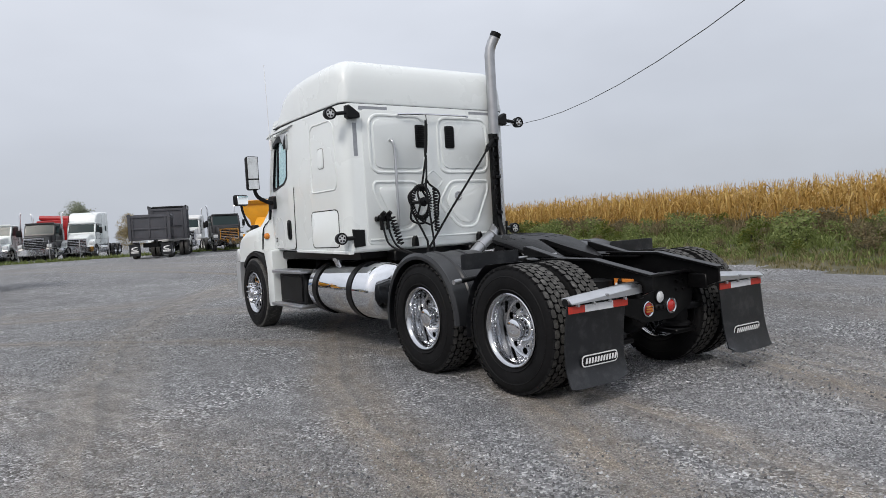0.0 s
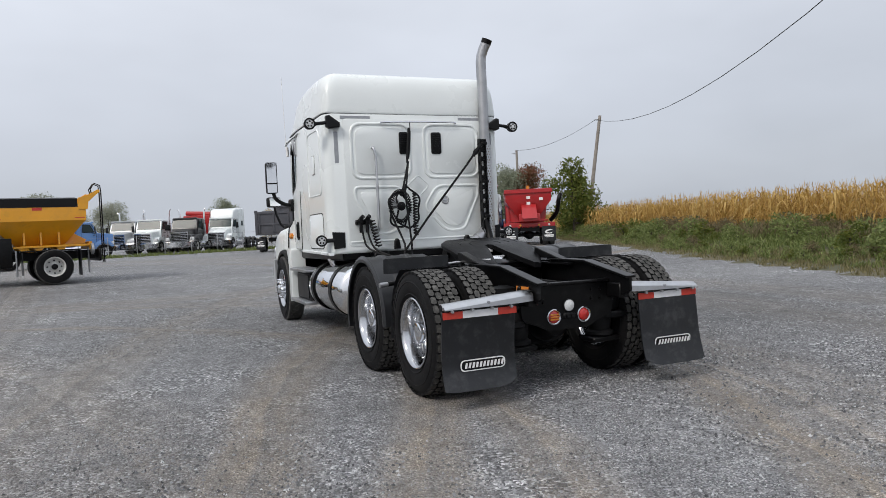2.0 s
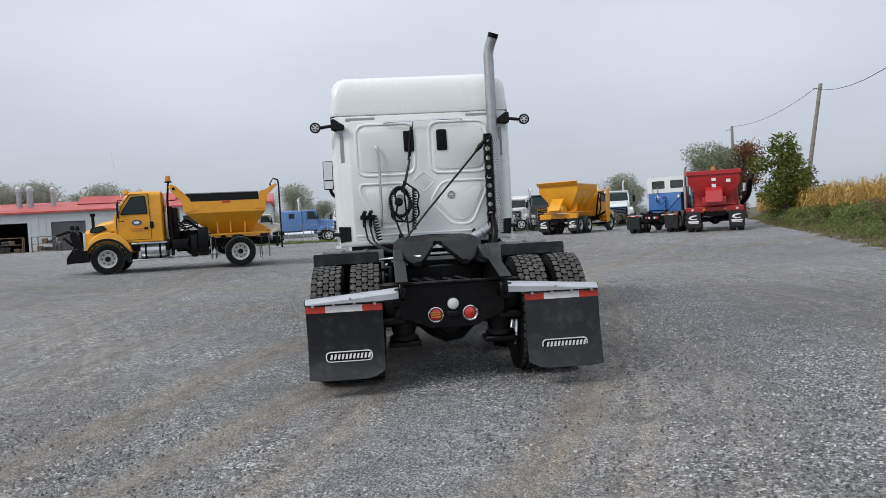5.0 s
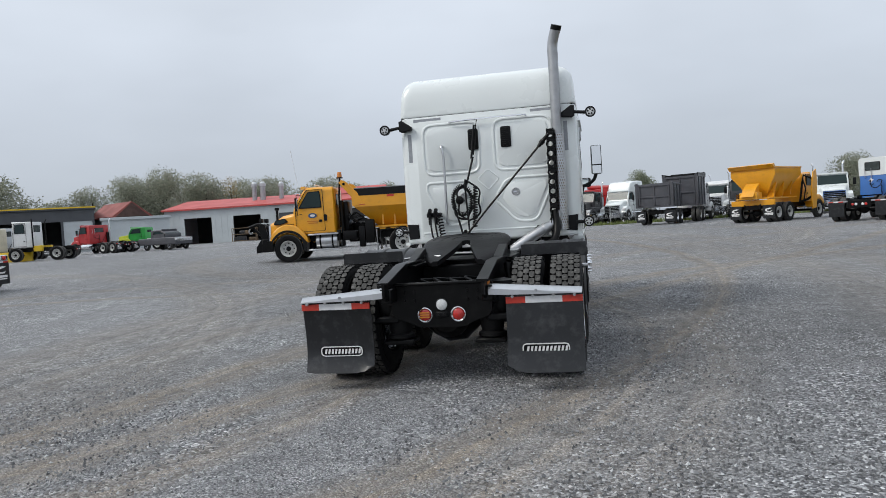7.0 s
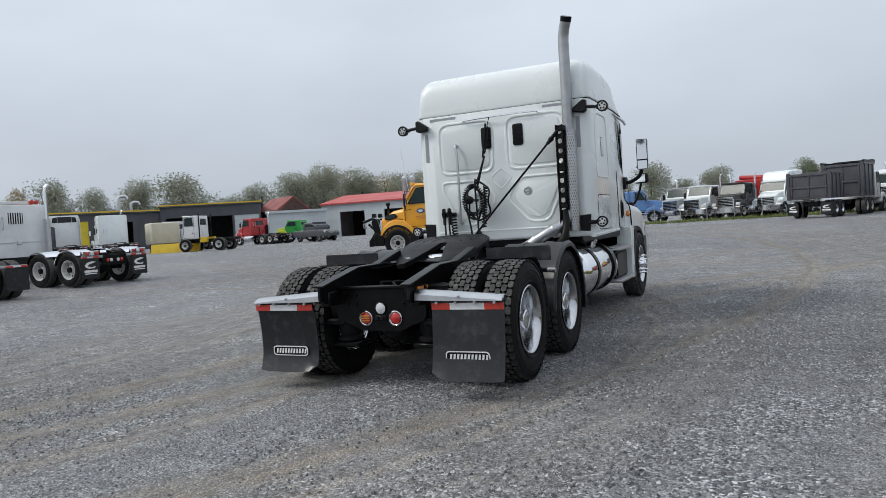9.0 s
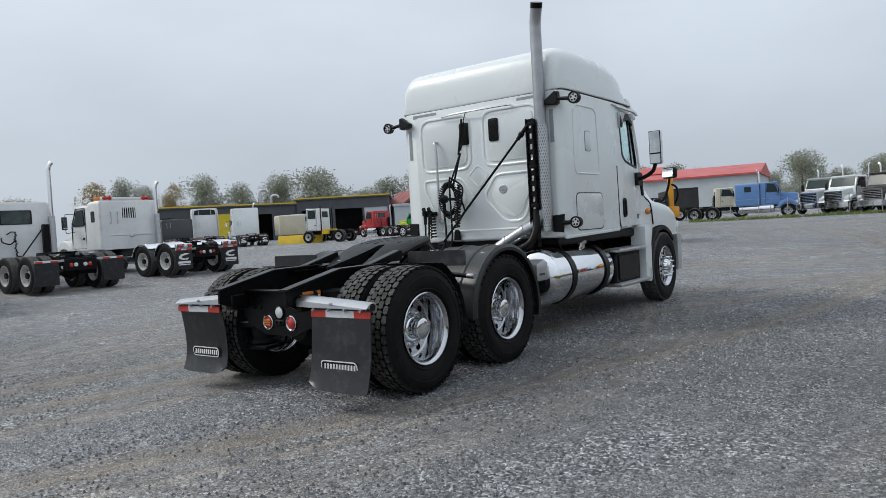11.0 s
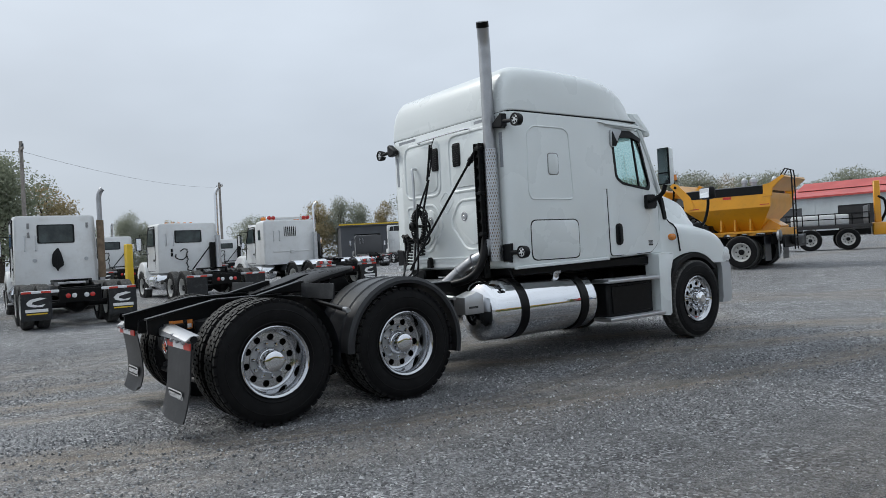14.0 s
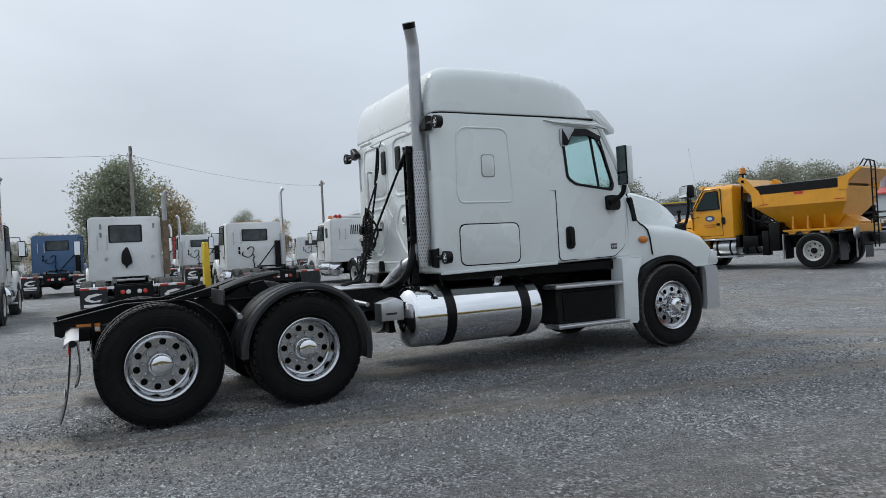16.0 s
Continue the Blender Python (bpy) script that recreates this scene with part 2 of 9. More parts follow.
def tube(bm, pts, r, n=8, sub=1, radii=None):
    p = smooth_path(pts, sub)
    up = None
    loops = []
    for i, q in enumerate(p):
        d = (p[min(i + 1, len(p) - 1)] - p[max(i - 1, 0)]).normalized()
        x = d.orthogonal().normalized() if up is None else (up - d * up.dot(d)).normalized()
        up = x
        y = d.cross(x)
        rr = radii[i] if radii else r
        loops.append([q + rr * (math.cos(2 * math.pi * k / n) * x + math.sin(2 * math.pi * k / n) * y) for k in range(n)])
    return rings(bm, loops)


def prism(bm, pts, axis, a, b, bev=0.0, seg=2, both=True):
    """Extrude a flat outline along an axis from a to b; the outline's pairs are the two other coordinates in order."""
    def at(p, h):
        return (h, p[0], p[1]) if axis == "x" else (p[0], h, p[1]) if axis == "y" else (p[0], p[1], h)
    va = [bm.verts.new(at(p, a)) for p in pts]
    vb = [bm.verts.new(at(p, b)) for p in pts]
    k = len(pts)
    fs = [bm.faces.new(va[::-1]), bm.faces.new(vb)]
    for i in range(k):
        j = (i + 1) % k
        fs.append(bm.faces.new((va[i], va[j], vb[j], vb[i])))
    if bev:
        es = {e for f in (fs[:2] if both else fs[1:2]) for e in f.edges}
        bmesh.ops.bevel(bm, geom=list(es), offset=bev, segments=seg, affect="EDGES", profile=0.5)
    return bm


def rounded(pts, r, n=4):
    """An outline with its corners rounded."""
    out = []
    k = len(pts)
    for i in range(k):
        p, a, b = (Vector((*pts[j % k], 0)) for j in (i, i - 1, i + 1))
        u, v = (a - p), (b - p)
        rr = min(r, u.length * 0.45, v.length * 0.45)
        s, e = p + u.normalized() * rr, p + v.normalized() * rr
        for j in range(n + 1):
            t = j / n
            q = (1 - t) ** 2 * s + 2 * t * (1 - t) * p + t * t * e
            out.append((q.x, q.y))
    return out


def rect(x0, x1, z0, z1):
    return [(x0, z0), (x1, z0), (x1, z1), (x0, z1)]


def frame_ring(bm, outer, inner, axis, a, b):
    """A plate with a hole: outer and inner outlines of equal count."""
    def at(p, h):
        return (h, p[0], p[1]) if axis == "x" else (p[0], h, p[1]) if axis == "y" else (p[0], p[1], h)
    k = len(outer)
    o0, o1, i0, i1 = ([bm.verts.new(at(p, h)) for p in l] for l, h in ((outer, a), (outer, b), (inner, a), (inner, b)))
    for i in range(k):
        j = (i + 1) % k
        for q in ((o0[i], o0[j], o1[j], o1[i]), (i1[i], i1[j], i0[j], i0[i]), (o1[i], o1[j], i1[j], i1[i]), (i0[i], i0[j], o0[j], o0[i])):
            bm.faces.new(q)
    return bm


def mesh_of(name, bm, material_, sharp=38):
    bmesh.ops.recalc_face_normals(bm, faces=bm.faces)
    me = bpy.data.meshes.new(name)
    bm.to_mesh(me)
    bm.free()
    me.polygons.foreach_set("use_smooth", [True] * len(me.polygons))
    me.set_sharp_from_angle(angle=radians(sharp))
    for q in material_ if isinstance(material_, (list, tuple)) else [material_]:
        me.materials.append(q)
    return me


def part(name, bm, material_, parent=None, label="", m=None, sharp=38):
    """Link a bmesh, or a mesh already made, as one mesh object under a thing or a part."""
    me = bm if isinstance(bm, bpy.types.Mesh) else mesh_of(name, bm, material_, sharp)
    ob = new(name, me)
    if parent:
        ob.parent = parent
    if m is not None:
        ob.matrix_basis = m
    if label:
        tagged(ob, label)
    return ob


def B():
    return bmesh.new()


def thing(name, label, category, m=None, group="", kind=""):
    ob = new(name)
    if m is not None:
        ob.matrix_basis = m
    return tagged(ob, label, category, group, kind)


def step(a, b, x):
    s = min(1.0, max(0.0, (x - a) / (b - a)))
    return s * s * (3 - 2 * s)


def lot_height(x, y):
    r = math.hypot(x, y - 3)
    swell = 0.15 * math.exp(-((x + 9) ** 2 + (y - 19) ** 2) / 90.0)
    fall = 0.0085 * max(-4.0, min(4.0, y - 3)) * (1 - step(7, 14, r))
    return -0.03 + fall + 0.38 * step(8, 28, r) + 0.26 * step(28, 78, r) + swell


def stand(x, y, heading=0.0, lift=0.0):
    """A pose on the ground, heading in degrees to the left of +y."""
    return pose(x, y, lot_height(x, y) + lift, 0, 0, heading)


def text_mesh(name, body, size, material_, parent, m, shear=0.0, label=""):
    """Flat lettering as a mesh, facing its own +z."""
    cu = bpy.data.curves.new(name, "FONT")
    cu.body, cu.size, cu.align_x, cu.align_y, cu.extrude, cu.shear = body, size, "CENTER", "CENTER", 0.0006, shear
    ob = bpy.data.objects.new(name, cu)
    scene.collection.objects.link(ob)
    me = bpy.data.meshes.new_from_object(ob.evaluated_get(bpy.context.evaluated_depsgraph_get()))
    bpy.data.objects.remove(ob)
    me.materials.clear()
    me.materials.append(material_)
    return part(name, me, None, parent, label, m)


# ---- ground ----
def through_three(p, q, r):
    """Centre and radius of the circle through three points."""
    (ax, ay), (bx, by), (cx, cy) = p, q, r
    d = 2 * (ax * (by - cy) + bx * (cy - ay) + cx * (ay - by))
    ux = ((ax * ax + ay * ay) * (by - cy) + (bx * bx + by * by) * (cy - ay) + (cx * cx + cy * cy) * (ay - by)) / d
    uy = ((ax * ax + ay * ay) * (cx - bx) + (bx * bx + by * by) * (ax - cx) + (cx * cx + cy * cy) * (bx - ax)) / d
    return ux, uy, math.hypot(ax - ux, ay - uy)


# wheel tracks: three points on each, half-width, strength
TRACKS = [(*through_three(p, q, r), half, amount) for p, q, r, half, amount in (
    ((0.88, -1.4), (0.56, -2.03), (0.0, -3.05), 0.20, 1.0), ((1.30, -1.5), (1.02, -2.2), (0.5, -3.2), 0.16, 0.7), ((-1.16, -0.2), (-1.72, -1.42), (-2.2, -2.5), 0.22, 1.0), ((-2.05, 1.3), (-2.52, -0.1), (-2.85, -1.3), 0.26, 1.0),
    ((-0.75, -0.6), (-0.98, -1.6), (-1.5, -2.9), 0.18, 0.8), ((2.3, 0.3), (1.9, -1.4), (1.2, -3.0), 0.4, 0.45), ((-3.6, 4.0), (-4.1, 1.6), (-4.4, -0.6), 0.35, 0.6), ((5.6, 9.0), (5.2, 2.0), (4.0, -4.0), 0.6, 0.45), ((7.4, 9.0), (7.1, 2.0), (5.8, -5.0), 0.5, 0.45),
    ((-7.0, 22.0), (-6.0, 10.0), (-5.6, 0.0), 0.6, 0.5), ((9.0, 24.0), (4.0, 14.0), (-6.0, 12.0), 0.6, 0.5), ((-14.0, 14.0), (-6.0, 6.0), (-3.0, -6.0), 0.5, 0.5))]


def gravel_material():
    m = bpy.data.materials.new("gravel_lot")
    m.use_nodes = True
    n, l = m.node_tree.nodes, m.node_tree.links
    p = n["Principled BSDF"]
    tc = n.new("ShaderNodeTexCoord")
    def noise_(scale, detail, rough=0.5):
        q = n.new("ShaderNodeTexNoise")
        q.inputs["Scale"].default_value, q.inputs["Detail"].default_value, q.inputs["Roughness"].default_value = scale, detail, rough
        l.new(tc.outputs["Object"], q.inputs["Vector"])
        return q
    def ramp(src, stops):
        q = n.new("ShaderNodeValToRGB")
        q.color_ramp.elements[0].position, q.color_ramp.elements[0].color = stops[0][0], (*stops[0][1], 1)
        q.color_ramp.elements[1].position, q.color_ramp.elements[1].color = stops[-1][0], (*stops[-1][1], 1)
        for pos, c in stops[1:-1]:
            q.color_ramp.elements.new(pos).color = (*c, 1)
        l.new(src, q.inputs[0])
        return q
    def mixc(f, a, b, mode="MIX", fac=None):
        q = n.new("ShaderNodeMix")
        q.data_type, q.blend_type = "RGBA", mode
        if f is not None:
            l.new(f, q.inputs[0])
        else:
            q.inputs[0].default_value = fac
        l.new(a, q.inputs[6])
        l.new(b, q.inputs[7])
        return q
    v1 = n.new("ShaderNodeTexVoronoi")
    v1.inputs["Scale"].default_value, v1.inputs["Randomness"].default_value = 52.0, 1.0
    l.new(tc.outputs["Object"], v1.inputs["Vector"])
    v2 = n.new("ShaderNodeTexVoronoi")
    v2.inputs["Scale"].default_value = 120.0
    l.new(tc.outputs["Object"], v2.inputs["Vector"])
    sep = n.new("ShaderNodeSeparateColor")
    l.new(v1.outputs["Color"], sep.inputs[0])
    sep2 = n.new("ShaderNodeSeparateColor")
    l.new(v2.outputs["Color"], sep2.inputs[0])
    stones = ramp(sep.outputs[0], [(0.0, (0.045, 0.046, 0.050)), (0.35, (0.13, 0.133, 0.140)), (0.68, (0.27, 0.276, 0.288)), (0.88, (0.44, 0.45, 0.465)), (1.0, (0.80, 0.81, 0.83))])
    grit = ramp(sep2.outputs[0], [(0.0, (0.05, 0.051, 0.054)), (0.5, (0.175, 0.179, 0.187)), (0.9, (0.35, 0.356, 0.366)), (1.0, (0.62, 0.63, 0.64))])
    patch = noise_(0.9, 5.0, 0.6)
    pr = ramp(patch.outputs["Fac"], [(0.40, (0, 0, 0)), (0.60, (1, 1, 1))])
    base = mixc(pr.outputs[0], grit.outputs[0], stones.outputs[0])
    # packed wheel tracks: fine brown grit in bands that curve behind the truck
    warp = noise_(0.5, 3.0)
    wv = n.new("ShaderNodeVectorMath")
    wv.operation = "MULTIPLY_ADD"
    l.new(warp.outputs["Color"], wv.inputs[0])
    wv.inputs[1].default_value = (0.44, 0.44, 0)
    l.new(tc.outputs["Object"], wv.inputs[2])
    wf = n.new("ShaderNodeVectorMath")
    wf.operation = "MULTIPLY"
    l.new(wv.outputs[0], wf.inputs[0])
    wf.inputs[1].default_value = (1, 1, 0)
    def math_(op, a, b_, c=None):
        q = n.new("ShaderNodeMath")
        q.operation = op
        for k, v in enumerate((a, b_, c)):
            if v is None:
                continue
            if isinstance(v, (int, float)):
                q.inputs[k].default_value = v
            else:
                l.new(v, q.inputs[k])
        return q.outputs[0]
    total, streaks = None, None
    for cx, cy, rad, half, amount in TRACKS:
        ds = n.new("ShaderNodeVectorMath")
        ds.operation = "DISTANCE"
        l.new(wf.outputs[0], ds.inputs[0])
        ds.inputs[1].default_value = (cx + 0.22, cy + 0.22, 0)
        off = math_("SUBTRACT", ds.outputs["Value"], rad)
        # ruts: thin ridges and grooves that follow the track
        rut = n.new("ShaderNodeTexNoise")
        rut.noise_dimensions = "1D"
        rut.inputs["Scale"].default_value, rut.inputs["Detail"].default_value = 7.0, 3.0
        l.new(off, rut.inputs["W"])
        mr = n.new("ShaderNodeMapRange")
        mr.interpolation_type = "SMOOTHSTEP"
        for key, val in zip(("From Min", "From Max", "To Min", "To Max"), (half * 0.2, half * 2.2, amount, 0.0)):
            mr.inputs[key].default_value = val
        l.new(math_("ABSOLUTE", off, 0.0), mr.inputs["Value"])
        one = math_("MULTIPLY", mr.outputs[0], math_("MULTIPLY_ADD", rut.outputs["Fac"], 1.3, 0.15))
        total = one if total is None else math_("MAXIMUM", total, one)
        wide = n.new("ShaderNodeMapRange")
        wide.interpolation_type = "SMOOTHSTEP"
        for key, val in zip(("From Min", "From Max", "To Min", "To Max"), (half, half * 3.5, 1.0, 0.0)):
            wide.inputs[key].default_value = val
        l.new(math_("ABSOLUTE", off, 0.0), wide.inputs["Value"])
        st = math_("MULTIPLY", wide.outputs[0], math_("SUBTRACT", rut.outputs["Fac"], 0.5))
        streaks = st if streaks is None else math_("ADD", streaks, st)
    total = math_("MINIMUM", total, 1.0)
    worn = noise_(1.7, 6.0, 0.65)
    wr_ = n.new("ShaderNodeMapRange")
    for key, val in zip(("From Min", "From Max", "To Min", "To Max"), (0.30, 0.55, 0.45, 1.0)):
        wr_.inputs[key].default_value = val
    l.new(worn.outputs["Fac"], wr_.inputs["Value"])
    trk = n.new("ShaderNodeMath")
    trk.operation = "MULTIPLY"
    l.new(total, trk.inputs[0])
    l.new(wr_.outputs[0], trk.inputs[1])
    fines = ramp(sep2.outputs[1], [(0.0, (0.125, 0.106, 0.086)), (0.75, (0.265, 0.229, 0.188)), (0.93, (0.36, 0.32, 0.27)), (1.0, (0.55, 0.52, 0.47))])
    mud = mixc(trk.outputs[0], base.outputs[2], fines.outputs[0])
    # broad dusty areas, some paler and some darker
    broad = noise_(0.11, 4.0)
    bb = ramp(broad.outputs["Fac"], [(0.35, (0.88, 0.88, 0.88)), (0.65, (1.24, 1.23, 1.22))])
    fin = mixc(None, mud.outputs[2], bb.outputs[0], "MULTIPLY", 1.0)
    # gravel colour darkens smoothly towards one spot right of the truck
    dark_area = n.new("ShaderNodeVectorMath")
    dark_area.operation = "DISTANCE"
    l.new(wf.outputs[0], dark_area.inputs[0])
    dark_area.inputs[1].default_value = (3.9, 3.2, 0)
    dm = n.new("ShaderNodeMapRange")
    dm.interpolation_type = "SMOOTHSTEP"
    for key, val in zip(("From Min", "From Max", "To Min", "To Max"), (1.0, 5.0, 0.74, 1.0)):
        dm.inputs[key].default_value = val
    l.new(dark_area.outputs["Value"], dm.inputs["Value"])
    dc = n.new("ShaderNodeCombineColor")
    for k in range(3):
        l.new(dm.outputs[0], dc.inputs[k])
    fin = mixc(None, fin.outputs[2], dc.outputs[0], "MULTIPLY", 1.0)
    clod = noise_(3.2, 10.0, 0.80)
    cb_ = ramp(clod.outputs["Fac"], [(0.34, (0.66, 0.66, 0.66)), (0.52, (1.0, 1.0, 1.0)), (0.68, (1.28, 1.28, 1.28))])
    fin = mixc(None, fin.outputs[2], cb_.outputs[0], "MULTIPLY", 1.0)
    sc_ = math_("MULTIPLY_ADD", streaks, 0.8, 1.0)
    sr = n.new("ShaderNodeCombineColor")
    for k in range(3):
        l.new(sc_, sr.inputs[k])
    fin = mixc(None, fin.outputs[2], sr.outputs[0], "MULTIPLY", 1.0)
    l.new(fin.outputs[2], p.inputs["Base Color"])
    p.inputs["Roughness"].default_value = 0.75
    bp = n.new("ShaderNodeBump")
    bp.inputs["Strength"].default_value, bp.inputs["Distance"].default_value = 1.0, 0.020
    bp.invert = True
    l.new(v1.outputs["Distance"], bp.inputs["Height"])
    bp2 = n.new("ShaderNodeBump")
    bp2.inputs["Strength"].default_value, bp2.inputs["Distance"].default_value = 0.8, 0.009
    bp2.invert = True
    l.new(v2.outputs["Distance"], bp2.inputs["Height"])
    l.new(bp.outputs[0], bp2.inputs["Normal"])
    l.new(bp2.outputs[0], p.inputs["Normal"])
    return m


GRAVEL = gravel_material()
EDGE = [(-40, 7.0), (-6, 9.3), (0, 9.4), (2.1, 9.5), (5.5, 10.7), (15.1, 13.9), (22, 16.6), (31, 20.5), (40, 25.0), (60, 33), (110, 60)]
CORN = [(-40, 12), (-6, 14.6), (4, 16.4), (13.3, 18.4), (27, 21), (40, 26.5), (60, 36), (110, 64)]


def along(line, y):
    for (y0, x0), (y1, x1) in zip(line, line[1:]):
        if y <= y1:
            return x0 + (x1 - x0) * (y - y0) / (y1 - y0)
    return line[-1][1]


def verge(x, y):
    """Height of the land: the lot, and the bank and field beyond its edge."""
    e = along(EDGE, y)
    bank = 0.30 * step(0.2, 4.0, x - e) + 0.25 * step(4.0, 40, x - e)
    rough = 0.06 * noise.noise(Vector((x * 0.7, y * 0.7, 3.0))) * step(0, 1.5, x - e)
    return lot_height(x, y) + bank + rough


def build_ground():
    rs = [0.0] + [0.5 * 1.085 ** i for i in range(1, 106)]
    rs = [r for r in rs if r < 2600]
    n = 220
    pts, faces = [(0, 3, 0)], []
    for r in rs[1:]:
        for k in range(n):
            a = 2 * math.pi * k / n
            x, y = r * math.cos(a), 3 + r * math.sin(a)
            z = verge(x, y) if r < 160 else lot_height(x, y) + 0.55 * step(0, 4, x - along(EDGE, y))
            z += 0.012 * noise.noise(Vector((x * 0.9, y * 0.9, 0))) + 0.02 * noise.noise(Vector((x * 0.25, y * 0.25, 7)))
            pts.append((x, y, z))
    for k in range(n):
        faces.append((0, 1 + k, 1 + (k + 1) % n))
    for i in range(len(rs) - 2):
        o, q = 1 + i * n, 1 + (i + 1) * n
        for k in range(n):
            j = (k + 1) % n
            faces.append((o + k, q + k, q + j, o + j))
    me = bpy.data.meshes.new("ground")
    me.from_pydata(pts, [], faces)
    me.polygons.foreach_set("use_smooth", [True] * len(me.polygons))
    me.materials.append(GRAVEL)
    soil = material("verge_soil", (0.085, 0.085, 0.04), 0.95, vary=0.4, scale=0.6, bump=0.6, bscale=18, color2=(0.15, 0.125, 0.07))
    me.materials.append(soil)
    cen = np.array([np.mean([pts[i] for i in f], axis=0) for f in faces])
    idx = [1 if (c[0] > along(EDGE, c[1]) + 0.35 * noise.noise(Vector((c[0], c[1], 0))) or math.hypot(c[0], c[1]) > 420) else 0 for c in cen]
    me.polygons.foreach_set("material_index", idx)
    return tagged(new("ground", me), "grey crushed-gravel truck lot with weedy bank", "ground", "", "structure")


build_ground()


# ---- the white tractor unit ----
hero = thing("semi_truck", "white mid-roof sleeper tractor truck parked on gravel", "truck")
HUB = 0.485
AXLES = (0.03, 1.34)
FRONT = 6.06


def tyre_mesh(name, r=0.535, w=0.28, lugs=True, n=48):
    """A truck tyre turned about x, centred on the origin."""
    b = B()
    h = w / 2
    rt = r - (0.016 if lugs else 0.0)
    prof = [(-h * 0.72, 0.295), (-h * 0.86, 0.315), (-h * 0.98, 0.37), (-h, 0.415), (-h * 0.97, 0.46), (-h * 0.9, rt - 0.025), (-h * 0.80, rt - 0.004),
            (-h * 0.4, rt), (h * 0.4, rt), (h * 0.80, rt - 0.004), (h * 0.9, rt - 0.025), (h * 0.97, 0.46), (h, 0.415), (h * 0.98, 0.37), (h * 0.86, 0.315), (h * 0.72, 0.295)]
    lathe(b, prof, n=n)
    for f in b.faces:
        f.material_index = 1 if not lugs and math.hypot(f.calc_center_median().y, f.calc_center_median().z) > r - 0.035 else 0
    # sidewall ribs
    for side in (-1, 1):
        for rr in (0.335, 0.44):
            lathe(b, [(side * h * 0.975, rr - 0.006), (side * (h * 0.985 + 0.004), rr), (side * h * 0.975, rr + 0.006)], n=n)
    if lugs:
        pitch = 42
        cols = (-0.74, -0.37, 0.0, 0.37, 0.74)
        half = 0.172 * h
        for c, u in enumerate(cols):
            for k in range(pitch):
                a = 2 * math.pi * (k + (0.5 if c % 2 else 0.0)) / pitch
                da = 2 * math.pi / pitch * 0.475
                x0, x1 = (u * h - half), (u * h + half)
                skew = da * 0.5
                drop = 0.007 if abs(u) > 0.6 else 0.0
                vs = []
                hexa = [(x0, -da * 0.70), (u * h, -da), (x1, -da * 0.70), (x1, da * 0.70), (u * h, da), (x0, da * 0.70)]
                for rad, sc in ((rt - 0.006 - drop, 1.03), (r - drop, 0.97)):
                    loop = []
                    for xx, aa in hexa:
                        ang = a + aa * sc + skew * (xx / h) * 0.3
                        x = u * h + (xx - u * h) * sc
                        loop.append(b.verts.new((x, rad * math.cos(ang), rad * math.sin(ang))))
                    vs.append(loop)
                f = b.faces.new(vs[1])
                f.material_index = 1
                for i in range(6):
                    j = (i + 1) % 6
                    b.faces.new((vs[0][i], vs[0][j], vs[1][j], vs[1][i])).material_index = 0
    return mesh_of(name, b, (RUBBER, TREAD), 30)


